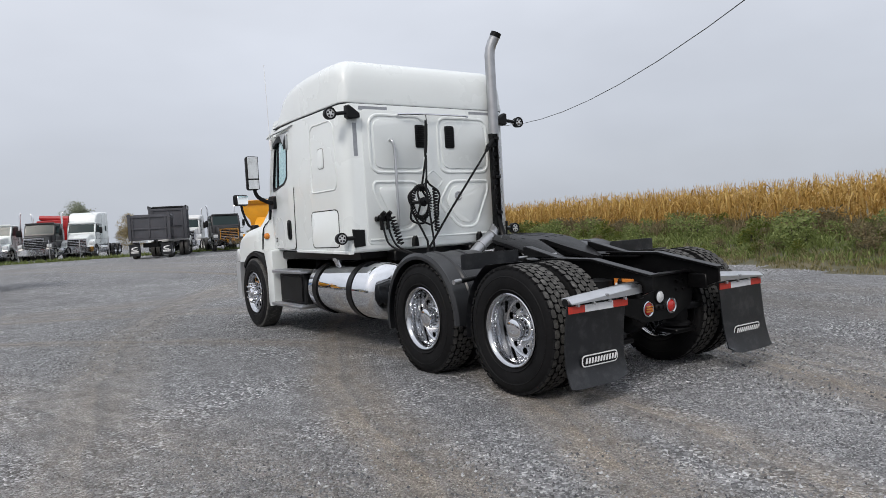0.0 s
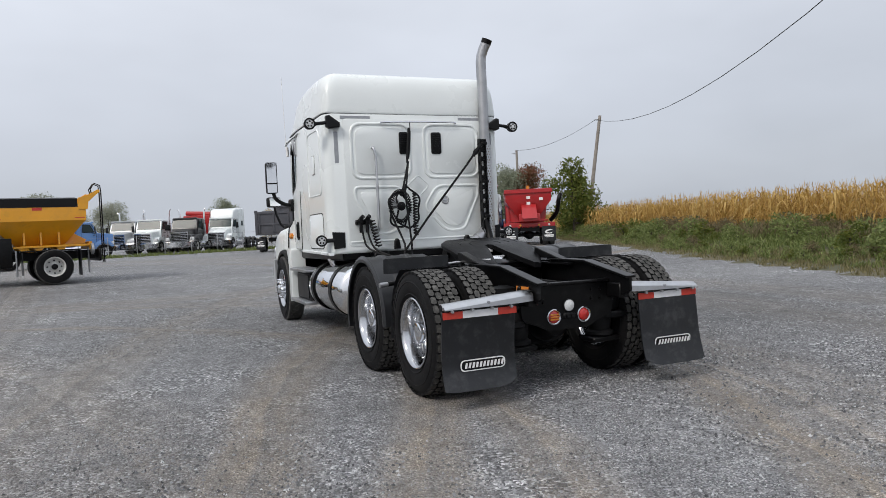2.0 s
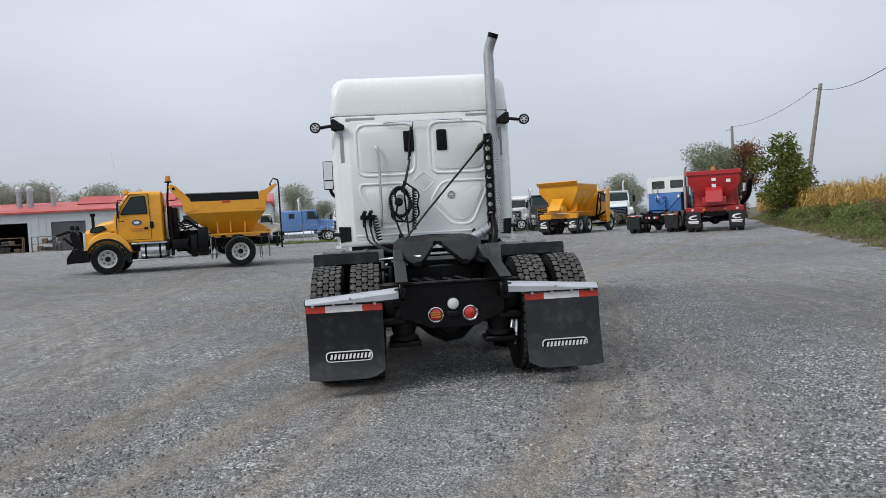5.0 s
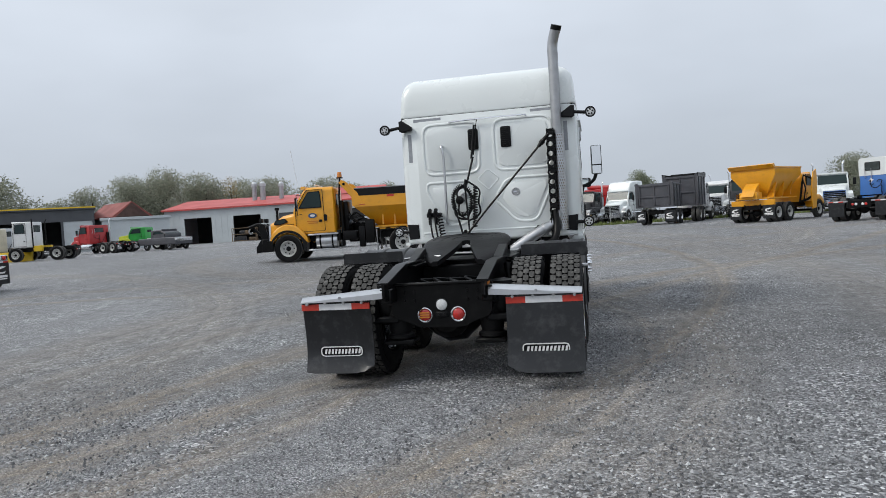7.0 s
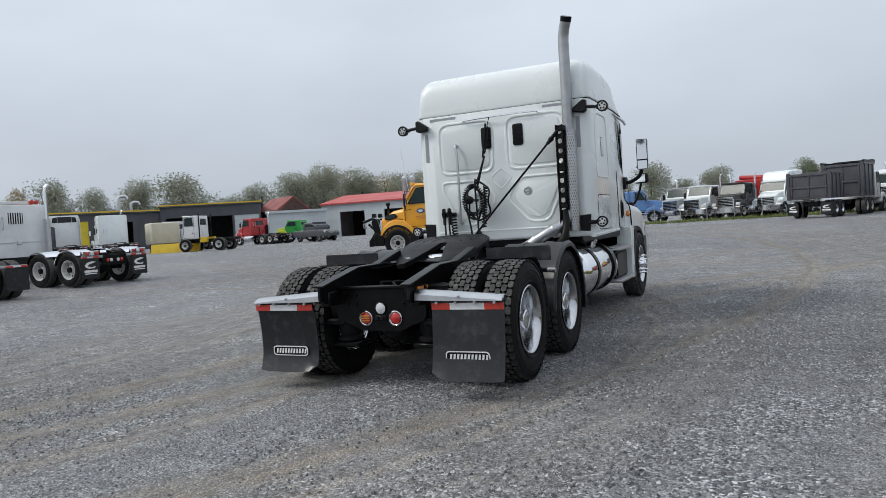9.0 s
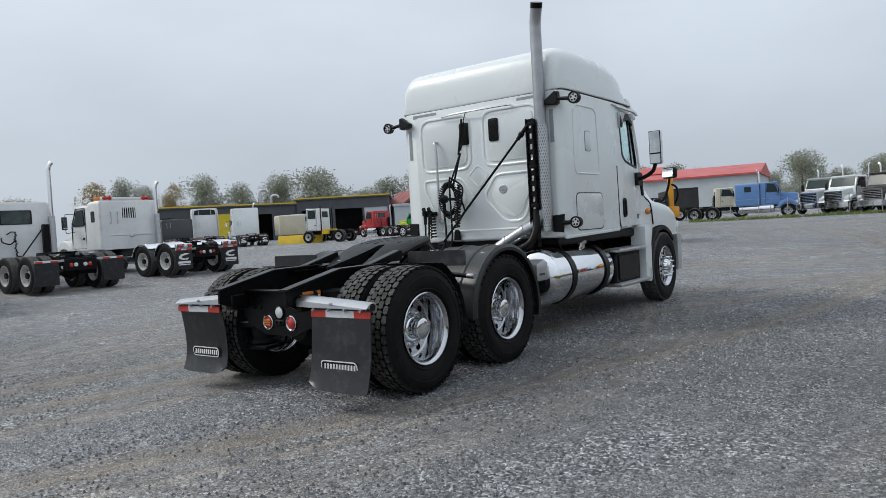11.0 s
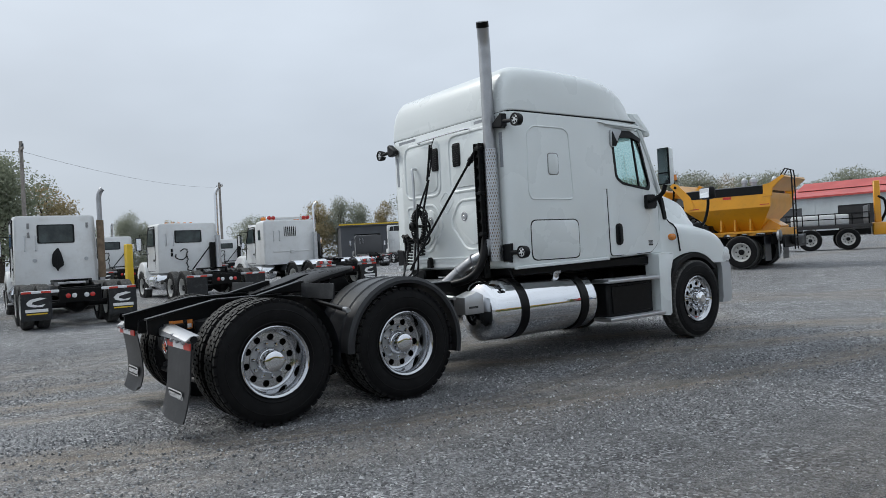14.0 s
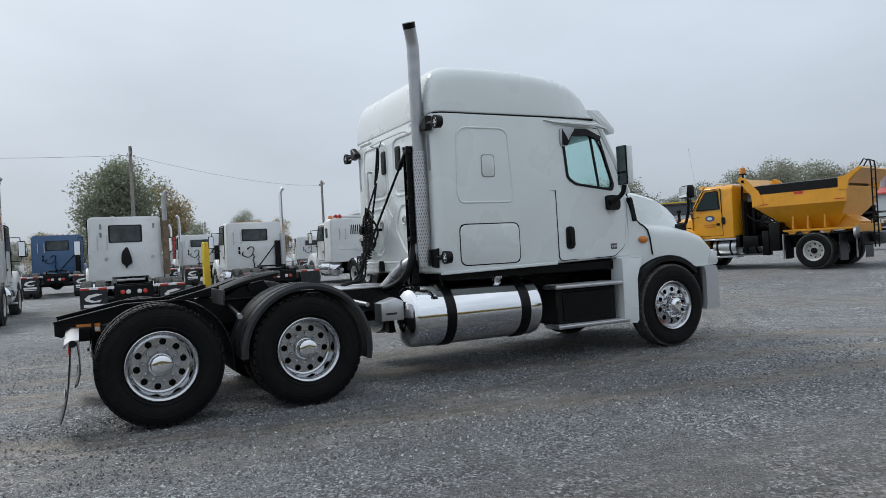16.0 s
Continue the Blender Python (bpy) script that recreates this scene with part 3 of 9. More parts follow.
def rim_parts(kind):
    """Meshes of an aluminium disc wheel turned about x, its outer face towards +x."""
    n = 40
    b = B()
    if kind == "drive":
        lathe(b, [(0.118, 0.298), (0.128, 0.306), (0.134, 0.298), (0.128, 0.285), (0.105, 0.272), (0.04, 0.262), (-0.045, 0.25), (-0.052, 0.235)], n=n)
        dx = -0.052
        rout, rin = 0.238, 0.135
    else:
        lathe(b, [(0.118, 0.298), (0.128, 0.306), (0.134, 0.298), (0.124, 0.284), (0.10, 0.274), (0.085, 0.262), (0.082, 0.245)], n=n)
        dx = 0.082
        rout, rin = 0.245, 0.14
    # disc with ten round hand holes
    holes, hr, hc = 10, 0.031, 0.199
    per = 8
    for k in range(holes):
        a0 = 2 * math.pi * k / holes
        ring_in, ring_mid, corner = [], [], []
        for i in range(per):
            t = 2 * math.pi * i / per
            cy, cz = hc + hr * math.cos(t), hr * math.sin(t)
            ring_in.append((cy, cz))
        for i in range(per):
            t = 2 * math.pi * i / per
            ct, st = math.cos(t), math.sin(t)
            half = math.pi / holes
            rr = rout if ct > 0.3 else rin if ct < -0.3 else hc
            ang = half * (1 if st > 0.3 else -1 if st < -0.3 else 0)
            corner.append((rr * math.cos(ang), rr * math.sin(ang)))
        def put(p, x):
            c, s = math.cos(a0), math.sin(a0)
            return b.verts.new((x, p[0] * c - p[1] * s, p[0] * s + p[1] * c))
        bulge = 0.02 if kind == "steer" else 0.0
        vi = [put(p, dx + bulge * 0.4) for p in ring_in]
        vd = [put(p, dx - 0.03) for p in ring_in]
        vc = [put(p, dx + (bulge if math.hypot(*p) < 0.16 else 0)) for p in corner]
        for i in range(per):
            j = (i + 1) % per
            b.faces.new((vi[i], vi[j], vc[j], vc[i]))
            b.faces.new((vd[i], vd[j], vi[j], vi[i]))
    fx = dx + (0.02 if kind == "steer" else 0)
    lathe(b, [(fx, 0.136), (fx + 0.004, 0.13), (fx + 0.004, 0.09), (fx - 0.02, 0.085)], n=n)
    disc = mesh_of("wheel", b, ALU)
    b = B()
    lathe(b, [(-0.12, 0.27), (-0.12, 0.2), (-0.12, 0.01)], n=24)
    back = mesh_of("drum", b, BLACK)
    b = B()
    if kind == "drive":
        lathe(b, [(dx, 0.118), (dx + 0.03, 0.112), (dx + 0.05, 0.098), (dx + 0.052, 0.092), (dx + 0.13, 0.09), (dx + 0.142, 0.086), (dx + 0.148, 0.076), (dx + 0.15, 0.03), (dx + 0.151, 0.002)], n=32)
        nut = [(dx, 0.021), (dx + 0.03, 0.018), (dx + 0.045, 0.011), (dx + 0.046, 0.001)]
    else:
        lathe(b, [(fx, 0.108), (fx + 0.05, 0.1), (fx + 0.075, 0.09), (fx + 0.08, 0.07), (fx + 0.10, 0.05), (fx + 0.103, 0.002)], n=28)
        nut = [(fx, 0.021), (fx + 0.05, 0.021), (fx + 0.06, 0.017), (fx + 0.105, 0.011), (fx + 0.108, 0.001)]
    cap = mesh_of("hub_cap", b, CHROME)
    b = B()
    lathe(b, nut, n=8)
    return disc, back, cap, mesh_of("nut", b, CHROME)


TYRE = tyre_mesh("tyre")
TYRE_STEER = tyre_mesh("tyre", 0.52, 0.275, False)
# added ring of duller steel imitates the shaded recess round the hub
b = B()
lathe(b, [(-0.050, 0.172), (-0.043, 0.168), (-0.043, 0.116), (-0.050, 0.112)], n=36)
HUB_SHADE_RING = mesh_of("hub_ring", b, STEEL)
DRIVE_RIM, STEER_RIM = rim_parts("drive"), rim_parts("steer")


def put_wheel(parent, rim, tyre, x, y, z, side, spin=0.0, caps=True):
    w = part("wheel", rim[0], None, parent, "polished aluminium wheel", pose(x, y, z, 0, 0, 0 if side > 0 else 180) @ pose(0, 0, 0, spin))
    part("tyre", tyre, None, w)
    part("drum", rim[1], None, w)
    if rim is DRIVE_RIM and caps:
        part("hub_ring", HUB_SHADE_RING, None, w, "duller steel ring imitating shade round the hub cover")
    if caps:
        part("hub_cap", rim[2], None, w, "chrome hub cover")
        for k in range(10):
            a = 2 * math.pi * (k + 0.5) / 10
            part("nut", rim[3], None, w, "", pose(0, 0.142 * math.cos(a), 0.142 * math.sin(a)))
    return w


for ya in AXLES:
    for s in (-1, 1):
        put_wheel(hero, DRIVE_RIM, TYRE, s * 1.085, ya, HUB, s, 17 * ya + 9)
        put_wheel(hero, DRIVE_RIM, TYRE, s * 0.745, ya, HUB, -s, 23 * ya, False)
    b = B()
    cyl(b, (-1.0, ya, HUB), (1.0, ya, HUB), 0.075, n=14)
    lathe(b, [(-0.30, 0.08), (-0.2, 0.17), (-0.06, 0.24), (0.1, 0.22), (0.25, 0.08)], (0.02, ya, HUB), "x", 20)
    cyl(b, (0, ya, HUB), (0, ya + 0.42, HUB + 0.05), 0.13, 0.07, 14)
    part("drive_axle", b, BLACK, hero)
for s in (-1, 1):
    put_wheel(hero, STEER_RIM, TYRE_STEER, s * 1.045, FRONT, 0.52, s, 12)
b = B()
box(b, -0.95, 0.95, FRONT - 0.06, FRONT + 0.06, 0.40, 0.52, 0.02)
part("front_axle", b, BLACK, hero)

# chassis
for s in (-1, 1):
    b = B()
    x = s * 0.43
    prism(b, [(-0.10, 0.76), (6.4, 0.70), (6.4, 0.94), (0.5, 1.00), (-0.10, 0.98)], "x", x - 0.01, x + 0.01)
    for z0, z1 in ((0.97, 0.985), (0.75, 0.765)):
        box(b, x - (0.085 if s > 0 else 0), x + (0.0 if s > 0 else 0.085), 0.0, 6.3, z0, z1)
    part("frame_rail", b, BLACK, hero)
    # sloped tail ramp
    b = B()
    prism(b, [(-0.80, 0.765), (-0.80, 0.885), (-0.20, 1.005), (0.40, 1.01), (0.40, 0.97), (0.12, 0.90), (-0.10, 0.78), (-0.34, 0.70), (-0.62, 0.70)], "x", x - 0.012, x + 0.012)
    prism(b, [(-0.81, 0.878), (-0.20, 1.0), (0.42, 1.005), (0.42, 1.022), (-0.20, 1.017), (-0.81, 0.895)], "x", x - 0.05, x + 0.05, 0.004, 1)
    part("tail_ramp", b, BLACK, hero)
    b = B()
    prism(b, [(0.20, 1.023), (0.62, 1.125), (0.66, 1.125), (0.66, 1.023)], "x", x - 0.045, x + 0.045, 0.006, 1)
    part("pickup_ramp", b, BLACK, hero)
b = B()
prism(b, rounded([(-0.20, 0.46), (0.20, 0.46), (0.28, 0.50), (0.45, 0.56), (0.47, 0.86), (-0.47, 0.86), (-0.45, 0.56), (-0.28, 0.50)], 0.03), "y", -0.50, -0.47, 0.006, 1)
box(b, -0.42, 0.42, -0.53, -0.46, 0.835, 0.862, 0.008)
for x in (-0.33, -0.24, 0.24, 0.33):
    for z in (0.78, 0.70):
        cyl(b, (x, -0.515, z), (x, -0.49, z), 0.013, n=6)
part("rear_crossmember", b, BLACK, hero)
b = B()
lathe(b, [(-0.16, 0.02), (-0.14, 0.12), (-0.06, 0.18), (0.06, 0.19)], (0, -0.16, 0.50), "y", 24)
part("differential_cover", b, BLACK, hero)
for y in (0.62, 1.95, 2.6, 3.6, 4.6):
    b = B()
    box(b, -0.42, 0.42, y - 0.05, y + 0.05, 0.74, 0.94, 0.015)
    part("crossmember", b, BLACK, hero)
for s in (-1, 1):
    for ya in AXLES:
        b = B()
        lathe(b, [(0.56, 0.10), (0.60, 0.125), (0.72, 0.13), (0.76, 0.11), (0.84, 0.12), (0.86, 0.02)], (s * 0.52, ya - 0.34, 0.0), "z", 20)
        box(b, s * 0.52 - 0.12, s * 0.52 + 0.12, ya - 0.5, ya - 0.18, 0.50, 0.56, 0.015)
        part("air_bag", b, BLACK_PLASTIC, hero)
        b = B()
        cyl(b, (s * 0.57, ya + 0.2, 0.45), (s * 0.5, ya + 0.3, 0.95), 0.035, n=10)
        cyl(b, (s * 0.57, ya + 0.22, 0.5), (s * 0.52, ya + 0.28, 0.82), 0.045, n=10)
        part("shock_absorber", b, BLACK, hero)
b = B()
cyl(b, (0, 1.9, 0.62), (0, 4.6, 0.72), 0.06, n=12)
part("drive_shaft", b, BLACK, hero)
b = B()
box(b, -0.42, 0.42, 1.95, 2.72, 0.985, 1.0, 0.003)
part("deck_plate", b, BRUSHED, hero, "bare aluminium tread plate")

# tail lamps on the crossmember
for x, z, lens, lab in ((-0.147, 0.572, AMBER_LENS, "round amber tail lamp"), (0.153, 0.572, RED_LENS, "round red tail lamp"), (0.008, 0.66, CLEAR_LENS, "round clear reversing lamp")):
    b = B()
    big = lens is not CLEAR_LENS
    lathe(b, [(0.0, 0.068 if big else 0.058), (-0.022, 0.068 if big else 0.058), (-0.026, 0.06 if big else 0.053), (-0.02, 0.052)], (x, -0.49, z), "y", 24)
    body = part("tail_lamp", b, ALU if big else BLACK_PLASTIC, hero, lab)
    b = B()
    lathe(b, [(0.0, 0.053), (-0.02, 0.05), (-0.03, 0.035), (-0.033, 0.001)], (x, -0.49, z), "y", 20)
    if lens is AMBER_LENS:
        part("lens", b, RED_LENS, body)
        b = B()
        for q in (-1, 0, 1):
            box(b, x - 0.043, x + 0.043, -0.527, -0.518, z - 0.006 + q * 0.02, z + 0.008 + q * 0.02, 0.002)
        part("lens_bar", b, AMBER_LENS, body)
    else:
        part("lens", b, lens, body)
b = B()
box(b, -0.055, 0.065, -0.52, -0.48, 0.545, 0.60, 0.012)
cyl(b, (-0.02, -0.54, 0.575), (-0.02, -0.5, 0.575), 0.016, n=10)
cyl(b, (0.03, -0.54, 0.575), (0.03, -0.5, 0.575), 0.016, n=10)
part("plate_lamp", b, BLACK_PLASTIC, hero)

# mud-flap hangers and flaps
for s in (-1, 1):
    b = B()
    outer = 1.23
    rings(b, [[Vector((s * x, y, z)) for y, z in ((-0.60, top), (-0.665, top), (-0.712, top - 0.035), (-0.714, low), (-0.702, low), (-0.700, top - 0.04), (-0.66, top - 0.012), (-0.60, top - 0.012))] for x, top, low in ((0.46, 0.838, 0.752), (0.60, 0.827, 0.745), (outer, 0.780, 0.738))])
    hang = part("flap_hanger", b, BRUSHED, hero, "tapered bright aluminium hanger")
    for x, z in ((0.86, 0.775), (0.66, 0.728), (0.83, 0.728), (1.0, 0.728), (1.17, 0.728)):
        b = B()
        cyl(b, (s * x, -0.70, z), (s * x, -0.722, z), 0.012, n=10)
        part("bolt", b, STEEL, hang)
    b = B()
    cyl(b, (s * 0.46, -0.648, 0.79), (s * 1.235, -0.648, 0.752), 0.027, n=16)
    part("hanger_tube", b, BRUSHED, hero)
    b = B()
    cyl(b, (s * 1.235, -0.648, 0.752), (s * 1.240, -0.648, 0.752), 0.029, n=16)
    part("tube_plug", b, BLACK_PLASTIC, hero)
    b = B()
    box(b, s * 0.40, s * 0.50, -0.69, -0.50, 0.70, 0.83, 0.01)
    part("hanger_socket", b, BLACK, hero)
    b = B()
    x0, x1 = (0.60, 1.235) if s > 0 else (-1.235, -0.60)
    cols, rows_ = 8, 12
    loops = []
    for face in (0, 1):
        grid = []
        for r in range(rows_ + 1):
            t = r / rows_
            row = []
            for c in range(cols + 1):
                u = c / cols
                w = x0 + (x1 - x0) * u
                z = 0.735 - 0.635 * t
                edge_in = c if s > 0 else cols - c
                if r == rows_:
                    z += (0.062, 0.016)[edge_in] if edge_in < 2 else 0.012 if edge_in == cols else 0.0
                ripple = 0.010 * math.sin(u * 3.1) * t
                bow = -0.055 * t - 0.16 * max(0, t - 0.55) ** 1.7 if s > 0 else 0.05 * math.sin(t * 2.4) - 0.22 * max(0, t - 0.70) ** 1.5
                row.append(b.verts.new((w, -0.660 - (0.010 if face else 0) + bow - ripple, z)))
            grid.append(row)
        loops.append(grid)
    for g, flip in ((loops[0], False), (loops[1], True)):
        for r in range(rows_):
            for c in range(cols):
                q = (g[r][c], g[r][c + 1], g[r + 1][c + 1], g[r + 1][c])
                b.faces.new(q if flip else q[::-1])
    for r in range(rows_):
        for c in (0, cols):
            b.faces.new((loops[0][r][c], loops[0][r + 1][c], loops[1][r + 1][c], loops[1][r][c]))
    for c in range(cols):
        for r in (0, rows_):
            b.faces.new((loops[0][r][c], loops[0][r][c + 1], loops[1][r][c + 1], loops[1][r][c]))
    flap = part("mud_flap", b, FLAP, hero, "black rubber flap with white script plate")
    for i, mt in enumerate((RED_TAPE, WHITE_TAPE, RED_TAPE)):
        b = B()
        w = x1 - x0
        cut = (0, 0.26, 0.74, 1)
        box(b, x0 + w * cut[i], x0 + w * cut[i + 1], -0.683, -0.674, 0.668, 0.722)
        part("reflector_strip", b, mt, flap, "red strip" if mt is RED_TAPE else "white strip")
    xc, zc = (x0 + x1) / 2 + (0.0 if s > 0 else 0.02), 0.292
    lean = 7 if s > 0 else 2
    yq = -0.716 if s > 0 else -0.637
    m = pose(xc, yq, zc, 90 + lean, 0, 0)
    b = B()
    prism(b, rounded(rect(-0.195, 0.195, -0.045, 0.045), 0.045, 6), "z", 0.006, 0.009)
    plate = part("emblem_plate", b, WHITE_PRINT, flap, "white oval script plate", m)
    b = B()
    prism(b, rounded(rect(-0.185, 0.185, -0.036, 0.036), 0.036, 6), "z", 0.009, 0.0105)
    part("emblem_field", b, BLACK_PLASTIC, flap, "", m)
    for k in range(11):
        u = -0.160 + 0.0315 * k
        b = B()
        prism(b, [(u, -0.021), (u + 0.018, -0.021), (u + 0.027, 0.021), (u + 0.009, 0.021)], "z", 0.0105, 0.0125)
        part("script_bar", b, WHITE_PRINT, flap, "", m)

# fenders over the forward drive wheels
for s in (-1, 1):
    b = B()
    loops = []
    for k in range(25):
        a = radians(-14 + 196 * k / 24)
        r = 0.625
        c, q = math.cos(a), math.sin(a)
        y, z = AXLES[1] + r * c, HUB + r * q
        y2, z2 = AXLES[1] + (r - 0.02) * c, HUB + (r - 0.02) * q
        y3, z3 = AXLES[1] + (r - 0.05) * c, HUB + (r - 0.05) * q
        y4, z4 = AXLES[1] + (r + 0.012) * c, HUB + (r + 0.012) * q
        xs = [(1.24, y3, z3), (1.245, y2, z2), (1.225, y4, z4), (1.19, y, z), (1.06, y, z), (1.045, y4, z4), (1.01, y4, z4), (0.995, y, z),
              (0.80, y, z), (0.785, y4, z4), (0.75, y4, z4), (0.735, y, z), (0.58, y, z), (0.57, y2, z2), (0.60, y2, z2), (1.20, y2, z2)]
        loops.append([Vector((s * p[0], p[1], p[2])) for p in xs])
    rings(b, loops)
    f = part("drive_fender", b, FENDER_PLASTIC, hero, "black ribbed plastic half fender")
    b = B()
    cyl(b, (s * 0.45, 0.74, 0.93), (s * 1.19, 0.705, 0.865), 0.022, n=10)
    arm = part("fender_arm", b, BLACK, hero)
    b = B()
    cyl(b, (s * 1.19, 0.705, 0.865), (s * 1.27, 0.70, 0.86), 0.024, n=12)
    part("arm_end", b, STEEL, arm)
    b = B()
    cyl(b, (s * 0.45, 1.92, 0.90), (s * 1.16, 1.97, 0.86), 0.022, n=10)
    part("fender_arm", b, STEEL, hero)
    # upright rubber guard ahead of the rear tyres and the splash skirt between the wheels
    b = B()
    prism(b, rounded(rect(0.62 if s > 0 else -1.27, 1.27 if s > 0 else -0.62, 0.97, 1.11), 0.015), "y", 0.56, 0.575, 0.003, 1)
    part("tyre_guard", b, FLAP, hero)
    b = B()
    loops = []
    for k in range(9):
        a = radians(4 + 58 * k / 8)
        r = 0.60
        y, z = AXLES[0] + r * math.cos(a), HUB + r * math.sin(a)
        loops.append([Vector((s * x_, y + d, z)) for x_, d in ((0.60, 0), (1.18, 0), (1.20, 0.006), (1.18, 0.014), (0.60, 0.014))])
    loops.insert(0, [p + Vector((0, 0.01, -0.16)) for p in loops[0]])
    rings(b, loops)
    part("splash_skirt", b, FLAP, hero)

# fifth wheel
b = B()
STATIONS = ((0.36, 0.205, 0.275, 0.995), (0.40, 0.185, 0.31, 1.01), (0.55, 0.14, 0.385, 1.055), (0.72, 0.085, 0.44, 1.11), (0.86, 0.05, 0.46, 1.157), (0.915, 0.045, 0.465, 1.172), (0.94, 0.0, 0.465, 1.178), (1.05, 0.0, 0.46, 1.20), (1.18, 0.0, 0.42, 1.222), (1.28, 0.0, 0.34, 1.235), (1.345, 0.0, 0.22, 1.238), (1.375, 0.0, 0.10, 1.230))
for s in (-1, 1):
    rings(b, [[Vector((s * x, y, z + d)) for x, d in ((xi, 0.0), (max(xi + 0.004, xo - 0.03), 0.0), (xo, -0.018), (xo, -0.05), (xi, -0.05))] for y, xi, xo, z in STATIONS])
plate = part("fifth_wheel_plate", b, GREASE, hero, "greasy black fifth-wheel coupling plate")
b = B()
for s in (-1, 1):
    prism(b, [(0.70, 0.98), (1.25, 0.98), (1.12, 1.15), (0.86, 1.10)], "x", s * 0.36, s * 0.43, 0.01, 1)
cyl(b, (-0.46, 0.98, 1.09), (0.46, 0.98, 1.09), 0.035, n=12)
box(b, -0.5, 0.5, 0.66, 1.45, 0.975, 0.99, 0.004)
part("fifth_wheel_mount", b, BLACK, hero)
b = B()
tube(b, [(-0.2, 0.5, 1.04), (-0.5, 0.62, 1.03), (-0.62, 0.63, 1.02)], 0.012, sub=3)
part("release_handle", b, STEEL, hero)
for r0 in (0.16, 0.27, 0.36):
    b = B()
    path = []
    for k in range(25):
        a = radians(200 - 220 * k / 24)
        x, y = r0 * math.cos(a) * 1.05, 1.0 + r0 * math.sin(a) * 0.85
        if y > 0.96:
            path.append((x, y, 1.183 + (y - 0.96) * 0.165))
    tube(b, path, 0.006, 5)
    part("grease_groove", b, BLACK, hero)
for s in (-1, 1):
    b = B()
    lathe(b, [(0.34, 0.10), (0.36, 0.125), (0.385, 0.125), (0.40, 0.095), (0.44, 0.105), (0.60, 0.11), (0.64, 0.10), (0.66, 0.13), (0.70, 0.13), (0.71, 0.02)], (s * 0.425, -0.34, 0), "z", 22, True)
    part("air_spring", b, RUBBER, hero, "black rubber air spring")
    b = B()
    box(b, s * 0.28, s * 0.56, -0.46, -0.22, 0.30, 0.345, 0.012)
    part("spring_seat", b, BLACK, hero)
b = B()
box(b, -0.05, 0.05, 0.93, 0.94, 1.10, 1.135)
part("maker_plate", b, WHITE_PRINT, hero)
for s in (-1, 1):
    b = B()
    box(b, s * 0.443, s * 0.448, -0.62, -0.42, 0.775, 0.855)
    lab = part("warning_label", b, ORANGE_LABEL, hero, "orange and white warning label")
    b = B()
    box(b, s * 0.447, s * 0.451, -0.61, -0.43, 0.785, 0.82)
    part("label_field", b, WHITE_PRINT, lab)
for i, (x, y) in enumerate(((-0.20, 0.1), (0.1, 0.05), (0.22, 0.2), (-0.08, 0.15))):
    b = B()
    tube(b, [(x, -0.42, 0.68), (x + 0.1, -0.2, 0.78), (x - 0.12, y, 0.84), (x + 0.05, 0.5, 0.80), (x, 1.2, 0.84)], 0.013, 7, 5)
    part("air_line", b, BLACK_PLASTIC, hero)


# ---- cab, sleeper and hood ----
def section(y, w, z0, z1, r0, r1, wt=None, n=6):
    """A rounded-rectangle ring across the truck at y: half-width w at the foot, wt at the top."""
    wt = w if wt is None else wt
    out = []
    for cx, cz, r, a0 in ((wt - r1, z1 - r1, r1, 0), (-(wt - r1), z1 - r1, r1, 90), (-(w - r0), z0 + r0, r0, 180), (w - r0, z0 + r0, r0, 270)):
        for k in range(n + 1):
            a = radians(a0 + 90 * k / n)
            out.append(Vector((cx + r * math.cos(a), y, cz + r * math.sin(a))))
    return out


ZS = 2.82          # seam between body and roof cap


def cab_bend(y):
    """How far each flank of the cab draws in towards the nose."""
    return 0.125 * max(0.0, (y - 4.45) / 0.9) ** 1.5


b = B()
rings(b, [section(y, w, z, ZS, 0.05, 0.02) for y, w, z in ((2.80, 1.085, 1.15), (2.815, 1.125, 1.13), (2.85, 1.16, 1.115), (2.90, 1.18, 1.11), (3.0, 1.188, 1.11), (4.25, 1.188, 1.14))])
cab = part("sleeper_body", b, WHITE, hero, "glossy white sleeper shell")
b = B()
rings(b, [section(y, w, z, zt, 0.04, 0.05, wt) for y, w, z, zt, wt in ((4.25, 1.188, 1.14, 2.02, 1.18), (4.7, 1.185 - cab_bend(4.7), 1.15, 2.01, 1.16), (5.1, 1.185 - cab_bend(5.1), 1.16, 1.99, 1.08), (5.3, 1.183 - cab_bend(5.3), 1.16, 1.97, 1.04), (5.45, 1.18 - cab_bend(5.45), 1.16, 1.95, 1.0), (5.60, 1.17 - cab_bend(5.6), 1.16, 1.93, 0.96))])
part("cab_lower_body", b, WHITE, hero)
b = B()
rings(b, [section(y, w, ZS - 0.10, ZS, 0.03, 0.02) for y, w in ((4.25, 1.188), (4.7, 1.165), (4.9, 1.14), (5.06, 1.09), (5.14, 1.02))])
part("cab_header", b, WHITE, hero)
